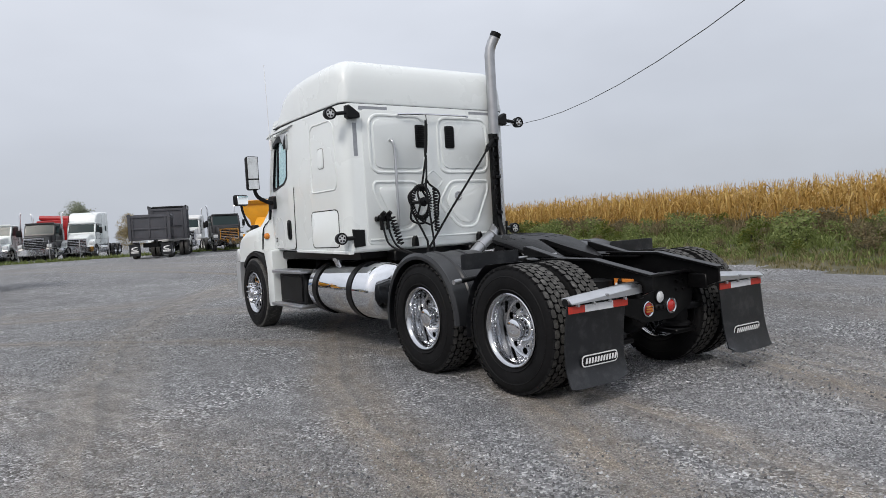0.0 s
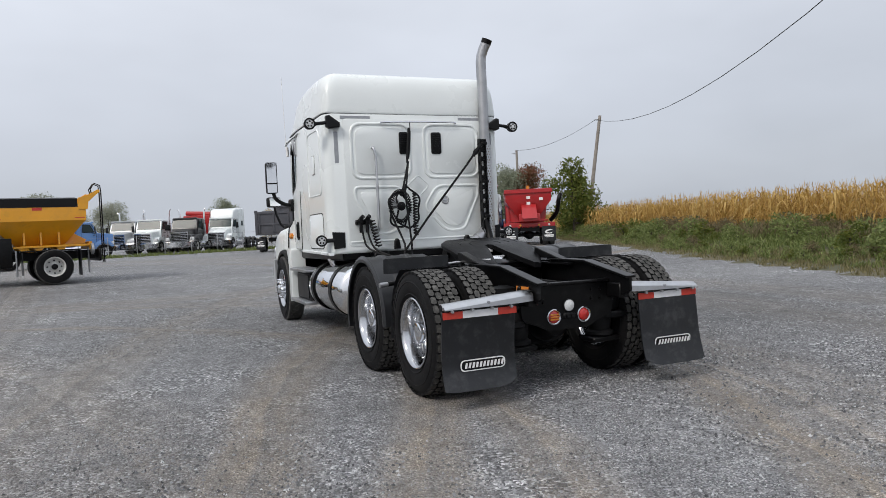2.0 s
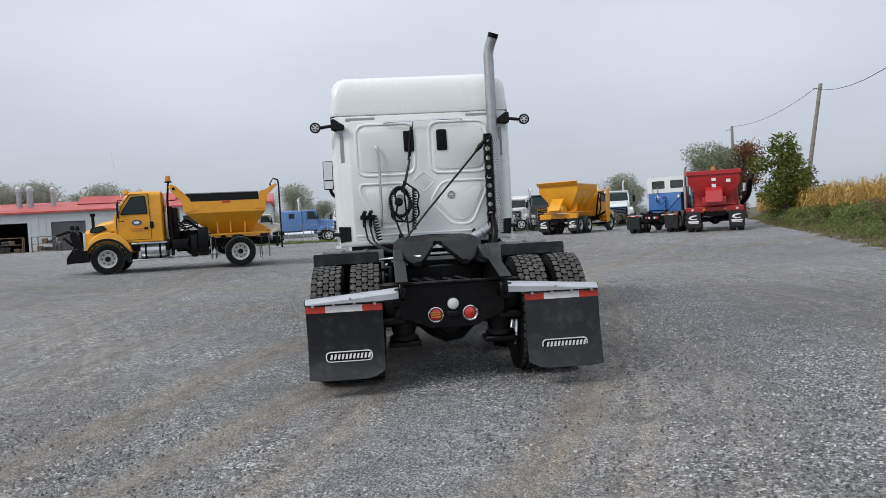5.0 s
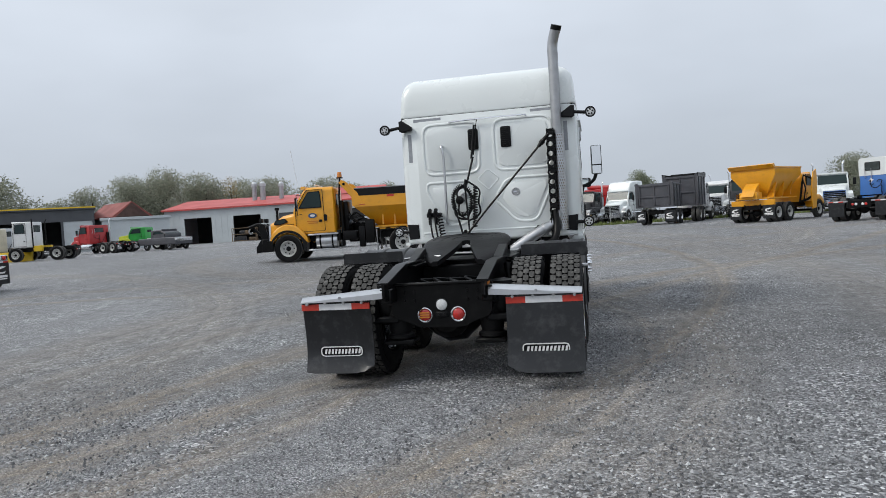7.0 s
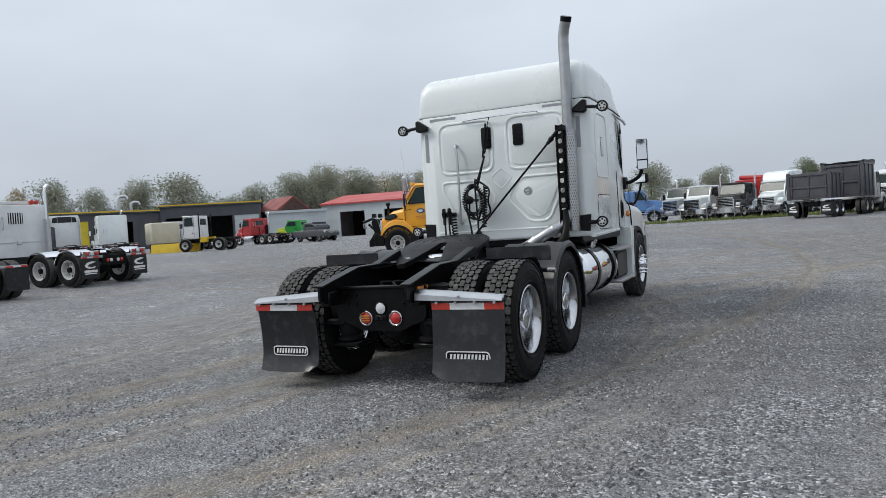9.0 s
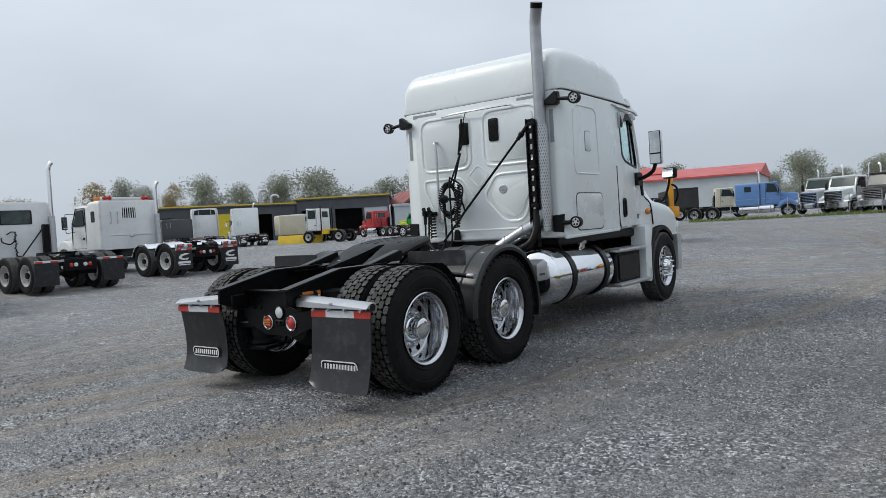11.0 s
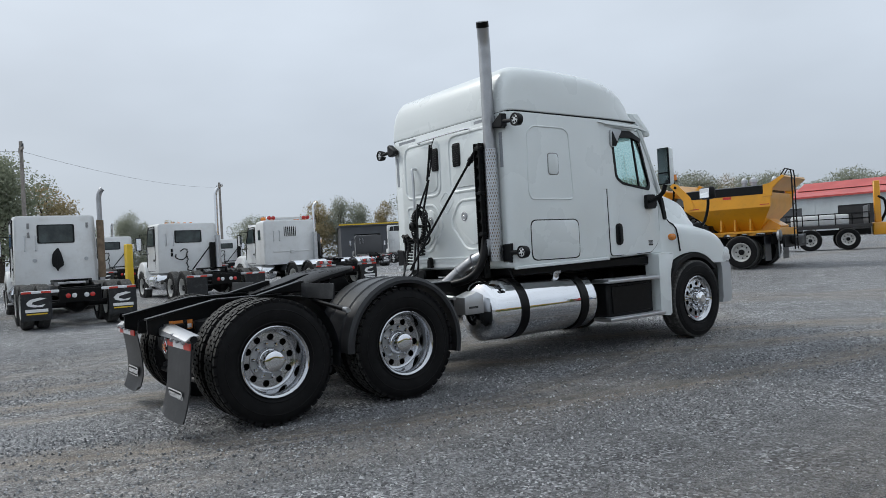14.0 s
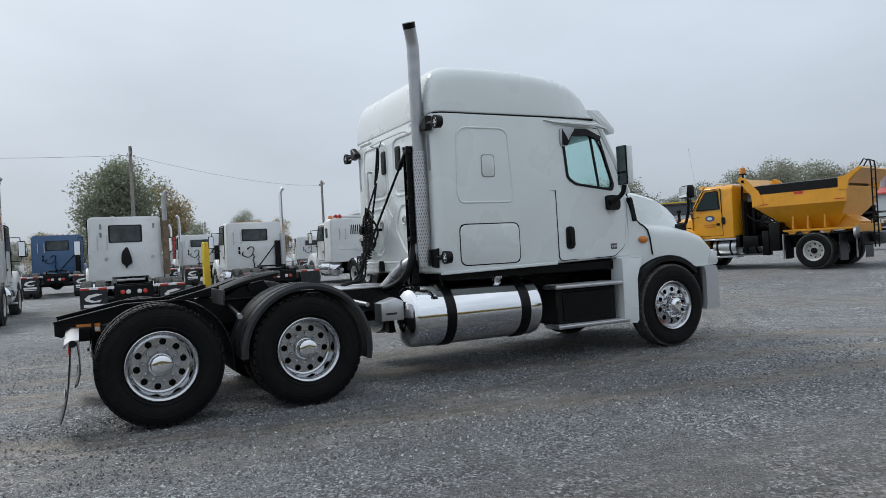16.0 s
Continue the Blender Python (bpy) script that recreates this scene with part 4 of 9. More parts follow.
# roof cap
b = B()
rings(b, [section(y, w, z0, z1, 0.02, r, wt, 8) for y, w, z0, z1, r, wt in (
    (2.800, 1.10, ZS + 0.012, 2.93, 0.03, 1.08), (2.806, 1.125, ZS + 0.006, 3.02, 0.08, 1.10), (2.82, 1.15, ZS + 0.006, 3.13, 0.13, 1.12), (2.84, 1.165, ZS + 0.006, 3.215, 0.17, 1.135), (2.87, 1.175, ZS + 0.006, 3.275, 0.19, 1.145), (2.91, 1.182, ZS + 0.006, 3.315, 0.20, 1.155), (2.98, 1.19, ZS + 0.006, 3.345, 0.20, 1.162), (3.1, 1.19, ZS + 0.006, 3.36, 0.20, 1.165),
    (3.4, 1.192, ZS + 0.006, 3.37, 0.19, 1.165), (3.9, 1.19, ZS + 0.006, 3.365, 0.19, 1.16), (4.25, 1.188, ZS + 0.006, 3.345, 0.19, 1.15), (4.5, 1.18, ZS + 0.006, 3.305, 0.18, 1.135),
    (4.68, 1.175, ZS + 0.006, 3.25, 0.17, 1.115), (4.80, 1.165, ZS + 0.006, 3.18, 0.15, 1.09), (4.88, 1.15, ZS + 0.006, 3.105, 0.12, 1.07), (4.95, 1.14, ZS + 0.006, 3.0, 0.08, 1.05), (5.01, 1.12, ZS + 0.006, 2.89, 0.02, 1.03))])
part("roof_cap", b, WHITE, hero, "white moulded mid-roof cap")
b = B()
rings(b, [section(y, w, ZS - 0.004, ZS + 0.010, 0.004, 0.004) for y, w in ((2.806, 1.085), (2.83, 1.15), (2.92, 1.184), (4.3, 1.190), (4.95, 1.16))])
part("seam_gasket", b, BLACK_PLASTIC, hero)
b = B()
prism(b, rounded([(4.95, 2.96), (5.10, 2.965), (5.34, 2.74), (5.335, 2.68), (5.24, 2.68), (5.12, 2.79), (4.96, 2.87)], 0.02, 2), "x", -1.09, 1.09, 0.025, 2)
part("sun_visor", b, WHITE, hero, "white drop sun visor")
# windscreen and pillars
for s in (-1, 1):
    b = B()
    box(b, s * 1.10, s * 1.1872, 4.20, 4.335, 1.98, ZS - 0.03)
    part("door_pillar", b, WHITE, hero)
b = B()
prism(b, [(5.10, 2.74), (5.13, 2.74), (5.60, 1.98), (5.57, 1.98)], "x", -0.95, 0.95)
ws = part("windscreen", b, GLASS, hero)
ws.visible_shadow = False
for s in (-1, 1):
    b = B()
    tube(b, [(s * 1.09, 5.06, 2.76), (s * 1.05, 5.30, 2.38), (s * 0.99, 5.56, 1.96)], 0.045, 8, 3)
    part("pillar", b, WHITE, hero)
# interior
b = B()
box(b, -1.1, 1.1, 4.26, 4.30, 2.0, 2.75)
part("sleeper_curtain", b, TRIM_GREY, hero)
for s in (-1, 1):
    b = B()
    box(b, s * 0.55 - 0.26, s * 0.55 + 0.26, 4.38, 4.52, 1.98, 2.30, 0.06, 2)
    box(b, s * 0.55 - 0.14, s * 0.55 + 0.14, 4.40, 4.50, 2.32, 2.48, 0.05, 2)
    part("seat", b, SEAT, hero)
b = B()
ring_pts = [(-0.55 + 0.22 * math.cos(2 * math.pi * k / 20), 5.14 + 0.22 * math.sin(2 * math.pi * k / 20) * 0.35, 2.12 + 0.22 * math.sin(2 * math.pi * k / 20) * 0.94) for k in range(21)]
tube(b, ring_pts, 0.016, 8)
cyl(b, (-0.55, 5.14, 2.12), (-0.55, 5.4, 1.96), 0.03, n=8)
box(b, -0.75, -0.35, 5.13, 5.15, 2.10, 2.135, 0.006)
part("steering_wheel", b, BLACK_PLASTIC, hero)
b = B()
box(b, -1.0, 1.0, 5.25, 5.5, 1.95, 2.04, 0.03, 2)
part("dashboard", b, SEAT, hero)

DOOR = rounded([(4.33, 1.175), (5.22, 1.185), (5.42, 1.30), (5.47, 1.62), (5.44, 1.96), (5.14, 2.715), (4.33, 2.755)], 0.06, 3)
WIN = rounded([(4.50, 2.12), (4.62, 2.05), (5.22, 1.99), (5.26, 2.06), (5.06, 2.60), (4.80, 2.665), (4.46, 2.655)], 0.05, 3)


def scaled(pts, c, f):
    return [(c[0] + (p[0] - c[0]) * f, c[1] + (p[1] - c[1]) * f) for p in pts]


def taper(me_bm, s):
    """Bend the front of a side panel inwards with the cab."""
    for v in me_bm.verts:
        v.co.x -= s * cab_bend(v.co.y)
        if v.co.z > 2.0:
            v.co.x -= s * 0.02 * (v.co.z - 2.0) / 0.7


def half_prism(pts, s, a, c, bev=0.0, mt=WHITE, name="panel", label="", bend=False, parent=None):
    b = B()
    prism(b, pts, "x", s * a, s * c, bev, 2, both=False)
    if bend:
        taper(b, s)
    return part(name, b, mt, parent or hero, label)


for s in (-1, 1):
    b = B()
    frame_ring(b, DOOR, WIN, "x", s * 1.15, s * 1.197)
    taper(b, s)
    door = part("door", b, WHITE, hero, "white cab door")
    b = B()
    frame_ring(b, scaled(WIN, (4.86, 2.33), 1.05), scaled(WIN, (4.86, 2.33), 0.95), "x", s * 1.17, s * 1.202)
    taper(b, s)
    part("window_seal", b, BLACK_PLASTIC, door)
    b = B()
    prism(b, scaled(WIN, (4.86, 2.33), 0.97), "x", s * 1.178, s * 1.183)
    taper(b, s)
    pane = part("pane", b, GLASS, door)
    pane.visible_shadow = False
    b = B()
    prism(b, [(5.0, 2.03), (5.025, 2.03), (4.93, 2.63), (4.905, 2.63)], "x", s * 1.168, s * 1.19)
    taper(b, s)
    part("window_divider", b, BLACK_PLASTIC, door)
    # rain deflector above the glass
    b = B()
    prism(b, [(4.44, 2.50), (4.44, 2.70), (4.83, 2.71), (5.08, 2.63), (5.05, 2.57), (4.85, 2.635), (4.58, 2.62), (4.52, 2.50)], "x", s * 1.20, s * 1.225, 0.01, 2)
    taper(b, s)
    part("rain_deflector", b, BLACK_PLASTIC, door, "smoked window deflector")
    b = B()
    prism(b, rounded([(4.42, 2.49), (4.50, 2.49), (4.56, 2.60), (4.64, 2.71), (4.42, 2.70)], 0.03), "x", s * 1.18, s * 1.205, 0.01, 2)
    part("deflector_end", b, SILVER, door, "bright end of the deflector")
    b = B()
    prism(b, rounded([(4.43, 1.30), (4.55, 1.30), (4.55, 1.56), (4.43, 1.56)], 0.05), "x", s * 1.197, s * 1.209, 0.006, 2, False)
    hd = part("door_handle", b, BLACK_PLASTIC, door, "black recessed door handle")
    b = B()
    box(b, s * 1.21, s * 1.225, 4.475, 4.505, 1.33, 1.53, 0.008)
    part("grip", b, BLACK_PLASTIC, hd)
    b = B()
    prism(b, [(5.16, 1.27), (5.27, 1.27), (5.27, 1.335), (5.16, 1.335)], "x", s * 1.192, s * 1.197)
    taper(b, s)
    part("badge", b, BLACK_PLASTIC, door, "small dark model badge")
    b = B()
    for k in range(3):
        box(b, s * 1.193, s * 1.199, 5.17 + 0.033 * k, 5.193 + 0.033 * k, 1.285, 1.32)
    taper(b, s)
    part("badge_mark", b, SILVER, door)
    # pressed panels on the sleeper side
    b = B()
    out = rounded([(3.08, 1.86), (3.72, 1.86), (3.74, 1.94), (3.70, 2.62), (3.62, 2.67), (3.14, 2.67), (3.06, 2.60), (3.04, 1.94)], 0.05, 4)
    tube(b, [(s * 1.187, p[0], p[1]) for p in out + out[:2]], 0.011, 8)
    part("pressed_bead", b, WHITE, hero)
    hatch = half_prism(rounded(rect(3.05, 3.79, 1.19, 1.62), 0.08), s, 1.18, 1.194, 0.004, name="baggage_door", label="white flush baggage door")
    b = B()
    frame_ring(b, rounded(rect(3.038, 3.802, 1.178, 1.632), 0.085), rounded(rect(3.052, 3.788, 1.192, 1.618), 0.078), "x", s * 1.186, s * 1.1905)
    part("door_gap", b, BLACK_PLASTIC, hatch)
    sm = half_prism(rounded(rect(3.36, 3.51, 2.14, 2.37), 0.04), s, 1.18, 1.196, 0.006, name="vent_cover")
    b = B()
    frame_ring(b, rounded(rect(3.35, 3.52, 2.13, 2.38), 0.045), rounded(rect(3.364, 3.506, 2.144, 2.366), 0.038), "x", s * 1.186, s * 1.191)
    part("cover_gap", b, TRIM_GREY, sm)
    # shut line of the door
    b = B()
    frame_ring(b, scaled(DOOR, (4.88, 1.95), 1.012), scaled(DOOR, (4.88, 1.95), 1.0), "x", s * 1.17, s * 1.1925)
    taper(b, s)
    part("shut_line", b, BLACK_PLASTIC, door)
    b = B()
    prism(b, [(4.20, 2.78), (4.98, 2.77), (5.10, 2.72), (5.08, 2.70), (4.95, 2.745), (4.32, 2.76)], "x", s * 1.18, s * 1.215, 0.008, 1)
    part("drip_rail", b, WHITE, hero)
    # corner tape, cab skirt
    b = B()
    box(b, s * 1.02 if s < 0 else 1.02, s * 1.07 if s < 0 else 1.07, 2.797, 2.80, 2.22, 2.60)
    part("reflective_tape", b, GREY_TAPE, hero)
    b = B()
    box(b, s * 0.60, s * 0.98, 2.796, 2.80, 2.755, 2.795)
    part("reflective_tape", b, GREY_TAPE, hero)
    b = B()
    prism(b, [(2.82, 1.10), (4.30, 1.13), (4.30, 1.165), (2.82, 1.135)], "x", s * 1.13, s * 1.198, 0.006, 1)
    part("sill", b, WHITE, hero)

    # wheel-arch lip and the panel behind it
    b = B()
    prism(b, [(FRONT + 0.635 * math.cos(radians(a)), 0.53 + 0.605 * math.sin(radians(a))) for a in range(40, 176, 8)] + [(FRONT + 0.58 * math.cos(radians(a)), 0.53 + 0.55 * math.sin(radians(a))) for a in range(168, 32, -8)], "x", s * 0.62, s * 1.155, 0.006, 1)
    part("arch_lip", b, BLACK_PLASTIC, hero)
    b = B()
    prism(b, rounded([(5.27, 0.37), (5.49, 0.35), (5.50, 0.9), (5.60, 1.17), (5.27, 1.165)], 0.03), "x", s * 0.95, s * 1.165, 0.02, 2, both=False)
    part("fender_panel", b, WHITE, hero)
    b = B()
    tube(b, [(s * 0.93, 5.60, 1.95), (s * 1.01, 5.66, 1.62), (s * 1.072, 5.79, 1.48), (s * 1.085, 5.84, 1.17)], 0.010, 6, 3)
    part("hood_seam", b, BLACK_PLASTIC, hero)
    b = B()
    prism(b, rounded([(5.555, 1.90), (5.60, 1.90), (5.665, 1.60), (5.60, 1.60)], 0.02), "x", s * 0.95, s * 1.035, 0.008, 1)
    part("cowl_vent", b, BLACK_PLASTIC, hero)
    b = B()
    lathe(b, [(s * 1.03, 0.066), (s * 1.068, 0.062), (s * 1.082, 0.045), (s * 1.087, 0.001)], (0, 5.73, 1.365), "x", 18)
    for v in b.verts:
        v.co.z = 1.365 + (v.co.z - 1.365) * 0.72
    part("side_marker", b, AMBER_LENS, hero, "oval amber side marker")
    # steps and box
    b = B()
    box(b, s * 0.55, s * 1.10, 4.32, 5.20, 0.42, 0.84, 0.02)
    sb = part("step_box", b, BLACK_PLASTIC, hero, "black battery box behind the steps")
    b = B()
    box(b, s * 1.10, s * 1.118, 4.40, 5.12, 0.46, 0.80, 0.01)
    part("box_cover", b, BLACK, sb)
    for y0, y1, z in ((4.25, 5.24, 0.885), (4.26, 5.32, 0.425)):
        b = B()
        box(b, s * 0.92, s * 1.20, y0, y1, z - 0.045, z, 0.012, 2)
        st = part("step", b, BRUSHED, hero, "aluminium ribbed step")
        for k in range(6):
            b = B()
            box(b, s * (0.95 + 0.04 * k), s * (0.965 + 0.04 * k), y0 + 0.03, y1 - 0.03, z - 0.002, z + 0.006)
            part("rib", b, BRUSHED, st)
    # fuel tank
    b = B()
    TX, TZ, TR = s * 0.865, 0.665, 0.325
    lathe(b, [(2.43, 0.02), (2.437, 0.14), (2.455, 0.22), (2.485, 0.285), (2.515, 0.315), (2.54, TR), (4.03, TR), (4.06, 0.315), (4.09, 0.27), (4.105, 0.2), (4.11, 0.02)], (TX, 0, TZ), "y", 40, True)
    tank = part("fuel_tank", b, CHROME, hero, "polished cylindrical fuel tank")
    for y in (2.90, 3.84):
        b = B()
        lathe(b, [(y - 0.055, TR), (y - 0.055, TR + 0.012), (y + 0.055, TR + 0.012), (y + 0.055, TR)], (TX, 0, TZ), "y", 40)
        box(b, s * 0.45, s * 0.60, y - 0.05, y + 0.05, 0.36, 0.98, 0.01)
        part("tank_strap", b, BLACK, tank, "black strap")
    b = B()
    cyl(b, (s * 0.93, 3.62, 0.95), (s * 0.95, 3.62, 1.02), 0.055, n=18)
    cyl(b, (s * 0.95, 3.62, 1.02), (s * 0.955, 3.62, 1.05), 0.062, n=18)
    box(b, s * 0.93, s * 0.98, 3.60, 3.64, 1.05, 1.075, 0.006)
    part("fuel_cap", b, CHROME, tank)
    # mirrors
    b = B()
    tube(b, [(s * 1.10, 5.16, 1.83), (s * 1.22, 5.15, 1.84), (s * 1.36, 5.16, 1.92), (s * 1.41, 5.16, 2.04)], 0.028, 8, 4)
    prism(b, rounded(rect(5.10, 5.30, 1.74, 1.92), 0.04), "x", s * 1.06, s * 1.16, 0.01, 1)
    mir = part("mirror", b, BLACK_PLASTIC, hero, "black door mirror on a curved arm")
    b = B()
    m = pose(s * 1.42, 5.15, 2.25, 0, 0, s * 4)
    box(b, -0.086, 0.086, -0.028, 0.08, -0.24, 0.23, 0.035, 3, m)
    part("shell", b, WHITE if s > 0 else BLACK_PLASTIC, mir)
    b = B()
    box(b, -0.080, 0.080, -0.036, -0.020, -0.232, 0.222, 0.006, 1, m)
    part("housing", b, BLACK_PLASTIC, mir)
    b = B()
    box(b, -0.07, 0.07, -0.040, -0.034, -0.08, 0.215, 0.0, 1, m)
    part("glass", b, CHROME, mir)
    b = B()
    box(b, -0.07, 0.07, -0.040, -0.034, -0.225, -0.10, 0.0, 1, m)
    part("convex_glass", b, CHROME, mir)
    # hood mirror
    b = B()
    tube(b, [(s * 0.98, 6.47, 1.50), (s * 1.06, 6.47, 1.56), (s * 1.14, 6.44, 1.74), (s * 1.18, 6.40, 1.88)], 0.02, 8, 4)
    box(b, s * 0.90, s * 1.02, 6.41, 6.53, 1.42, 1.55, 0.02)
    hm = part("hood_mirror", b, BLACK_PLASTIC, hero, "small mirror on a hood stalk")
    b = B()
    box(b, -0.12, 0.12, -0.05, 0.05, -0.085, 0.085, 0.035, 3, pose(s * 1.19, 6.38, 1.94, 0, 0, -s * 20))
    part("housing", b, BLACK_PLASTIC, hm)
    b = B()
    box(b, -0.10, 0.10, -0.058, -0.049, -0.065, 0.065, 0.004, 1, pose(s * 1.19, 6.38, 1.94, 0, 0, -s * 20))
    part("glass", b, CHROME, hm)
    # work lamps, upper and lower
    for z, xo, y in ((2.68, 1.37, 2.75), (1.285, 1.28, 2.83)):
        b = B()
        if z > 2:
            prism(b, [(s * 1.0, z - 0.03), (s * 1.13, z - 0.05), (s * 1.17, z - 0.03), (s * 1.17, z + 0.10), (s * 1.13, z + 0.11), (s * 1.0, z + 0.02)], "y", 2.72, 2.80, 0.012, 1)
            cyl(b, (s * 1.15, 2.75, z + 0.02), (s * 1.31, 2.74, z), 0.022, n=10)
        else:
            prism(b, [(s * 0.99, z - 0.10), (s * 1.13, z - 0.11), (s * 1.15, z + 0.10), (s * 0.99, z + 0.09)], "y", 2.785, 2.815, 0.01, 1)
            cyl(b, (s * 1.12, 2.80, z), (s * 1.24, 2.83, z), 0.025, n=10)
        lamp = part("work_lamp", b, BLACK_PLASTIC, hero, "round black work lamp on a bracket")
        b = B()
        lathe(b, [(0.045, 0.03), (0.04, 0.062), (-0.02, 0.07), (-0.035, 0.068), (-0.035, 0.052), (-0.02, 0.05)], (s * xo, y, z), "y", 22)
        part("housing", b, BLACK_PLASTIC, lamp)
        b = B()
        lathe(b, [(-0.024, 0.054), (-0.03, 0.03), (-0.032, 0.001)], (s * xo, y, z), "y", 20)
        part("lens", b, CLEAR_LENS, lamp)
        b = B()
        for k in range(5):
            a = 2 * math.pi * k / 5 + 0.3
            lathe(b, [(-0.03, 0.012), (-0.036, 0.009), (-0.037, 0.0005)], (s * xo + 0.03 * math.cos(a), y, z + 0.03 * math.sin(a)), "y", 8)
        part("lens_guard", b, BLACK_PLASTIC, lamp)
        b = B()
        cyl(b, (s * (xo - 0.07), y, z), (s * (xo - 0.10), y + 0.005, z + 0.005), 0.028, n=12)
        part("clamp", b, CHROME, lamp)

# hood with its fenders, grille, bumper
def between(table, y):
    """Straight interpolation in rows of (y, value...)."""
    for a, c in zip(table, table[1:]):
        if y <= c[0]:
            u = max(0.0, (y - a[0]) / (c[0] - a[0]))
            return [p + (q - p) * u for p, q in zip(a[1:], c[1:])]
    return list(table[-1][1:])


# y: crown height, shoulder height, half-width at the fender, half-width of the crown
HOOD = ((5.54, 2.06, 1.88, 1.0, 0.86), (5.66, 2.055, 1.66, 1.03, 0.86), (5.80, 2.045, 1.52, 1.065, 0.85), (6.0, 2.015, 1.495, 1.115, 0.83), (6.3, 1.945, 1.475, 1.14, 0.79), (6.5, 1.865, 1.44, 1.14, 0.74),
        (6.68, 1.755, 1.38, 1.13, 0.68), (6.80, 1.63, 1.29, 1.12, 0.62), (6.89, 1.48, 1.17, 1.09, 0.55), (6.96, 1.28, 1.06, 1.02, 0.50), (7.00, 1.15, 1.0, 0.92, 0.44))
b = B()
loops = []
for k in range(41):
    y = 5.54 + 1.46 * k / 40
    zc, zs, wf, wc = between(HOOD, y)
    d = (y - FRONT) / 0.64
    low = 0.53 + 0.62 * math.sqrt(1 - d * d) if abs(d) < 1 else 0.0
    low = max(low, 0.98 if y > FRONT else 1.0)
    low = min(low, zs - 0.05)
    half = [(0.0, zc), (wc * 0.55, zc - 0.012), (wc * 0.82, zc - 0.045), (wc * 0.95, zc - 0.10), (wc + 0.01, zc - 0.5 * (zc - zs)), (wc + 0.35 * (wf - wc), zs + 0.05), (wc + 0.70 * (wf - wc), zs + 0.012),
            (wc + 0.90 * (wf - wc), zs - 0.02), (wf - 0.008, zs - 0.06), (wf, max(low + 0.02, zs - 0.12)), (wf, low), (wf - 0.05, low)]
    loops.append([Vector((x, y, z)) for x, z in half] + [Vector((-x, y, z)) for x, z in reversed(half[1:])])
rings(b, loops)
part("hood", b, WHITE, hero, "white sloping hood with flared fenders")
b = B()
box(b, -0.42, 0.42, 6.98, 7.03, 0.72, 1.12, 0.02, 2)
part("grille", b, CHROME, hero)
for s in (-1, 1):
    b = B()
    prism(b, rounded([(6.74, 1.0), (6.93, 0.985), (6.945, 1.10), (6.87, 1.20), (6.76, 1.08)], 0.03), "x", s * 0.85, s * 1.125, 0.02, 2)
    part("headlamp", b, CLEAR_LENS, hero)
b = B()
rings(b, [[Vector((x, y + d, z)) for x, y in ((-1.17, 6.66), (-1.15, 6.90), (-0.95, 7.02), (0, 7.10), (0.95, 7.02), (1.15, 6.90), (1.17, 6.66), (1.10, 6.66), (1.05, 6.82), (0, 7.0), (-1.05, 6.82), (-1.10, 6.66))] for z, d in ((0.42, -0.03), (0.50, 0.0), (0.90, 0.0), (0.975, -0.03))])
part("bumper", b, SILVER, hero, "silver-grey front bumper")
b = B()
box(b, -0.6, 0.6, 5.0, 6.75, 0.5, 1.1, 0.05)
part("engine_bay", b, BLACK, hero)
b = B()
box(b, -1.0, 1.0, 2.9, 5.5, 1.02, 1.14, 0.02)
part("cab_floor", b, BLACK, hero)
for x, y in ((-0.55, 2.75), (0.55, 2.75)):
    b = B()
    box(b, x - 0.10, x + 0.10, y - 0.02, y + 0.2, 0.98, 1.12, 0.02)
    part("cab_mount", b, BLACK, hero)

# ---- back wall of the sleeper ----
YB = 2.80


def plaque(pts, r, name, mt=WHITE, d=0.014, bev=0.012, label="", parent=None, y=YB):
    b = B()
    prism(b, rounded(pts, r, 5), "y", y + 0.01, y - d, bev, 3, both=False)
    return part(name, b, mt, parent or hero, label)


def bead(pts, r, name, closed=True, rad=0.016):
    """A pressed bead along an outline on the back wall."""
    out = rounded(pts, r, 5) if closed else pts
    path = [(x, YB - 0.001, z) for x, z in out]
    if closed:
        path += path[:2]
    b = B()
    tube(b, path, rad, 8)
    for v in b.verts:
        v.co.y = YB + (v.co.y - YB) * 0.9
    return part(name, b, WHITE, hero)


plaque([(-0.95, 1.2), (0.95, 1.2), (0.95, 2.76), (-0.95, 2.76)], 0.05, "back_panel", d=0.008, bev=0.006)
YP = YB - 0.008
for s in (-1, 1):
    x0, x1 = (0.10, 0.86) if s > 0 else (-0.86, -0.10)
    outer = [(x0, 2.03), (x1, 2.03), (x1, 2.70), (x0, 2.70)]
    bead(outer, 0.14, "pressed_bead", rad=0.022)
    plaque([(x0 + 0.05, 2.08), (x1 - 0.05, 2.08), (x1 - 0.05, 2.65), (x0 + 0.05, 2.65)], 0.10, "pressed_panel", y=YP, d=0.010, bev=0.008)
    k = [(0.10, 1.62), (0.10, 1.70), (0.25, 1.92), (0.84, 1.92), (0.84, 1.80), (0.62, 1.34), (0.36, 1.34)]
    q = [(s * x, z) for x, z in k]
    bead(q if s > 0 else q[::-1], 0.10, "pressed_bead", rad=0.022)
    k = [(0.17, 1.66), (0.28, 1.86), (0.76, 1.86), (0.77, 1.80), (0.58, 1.40), (0.38, 1.40)]
    q = [(s * x, z) for x, z in k]
    plaque(q if s > 0 else q[::-1], 0.07, "pressed_panel", y=YP, d=0.010, bev=0.008)
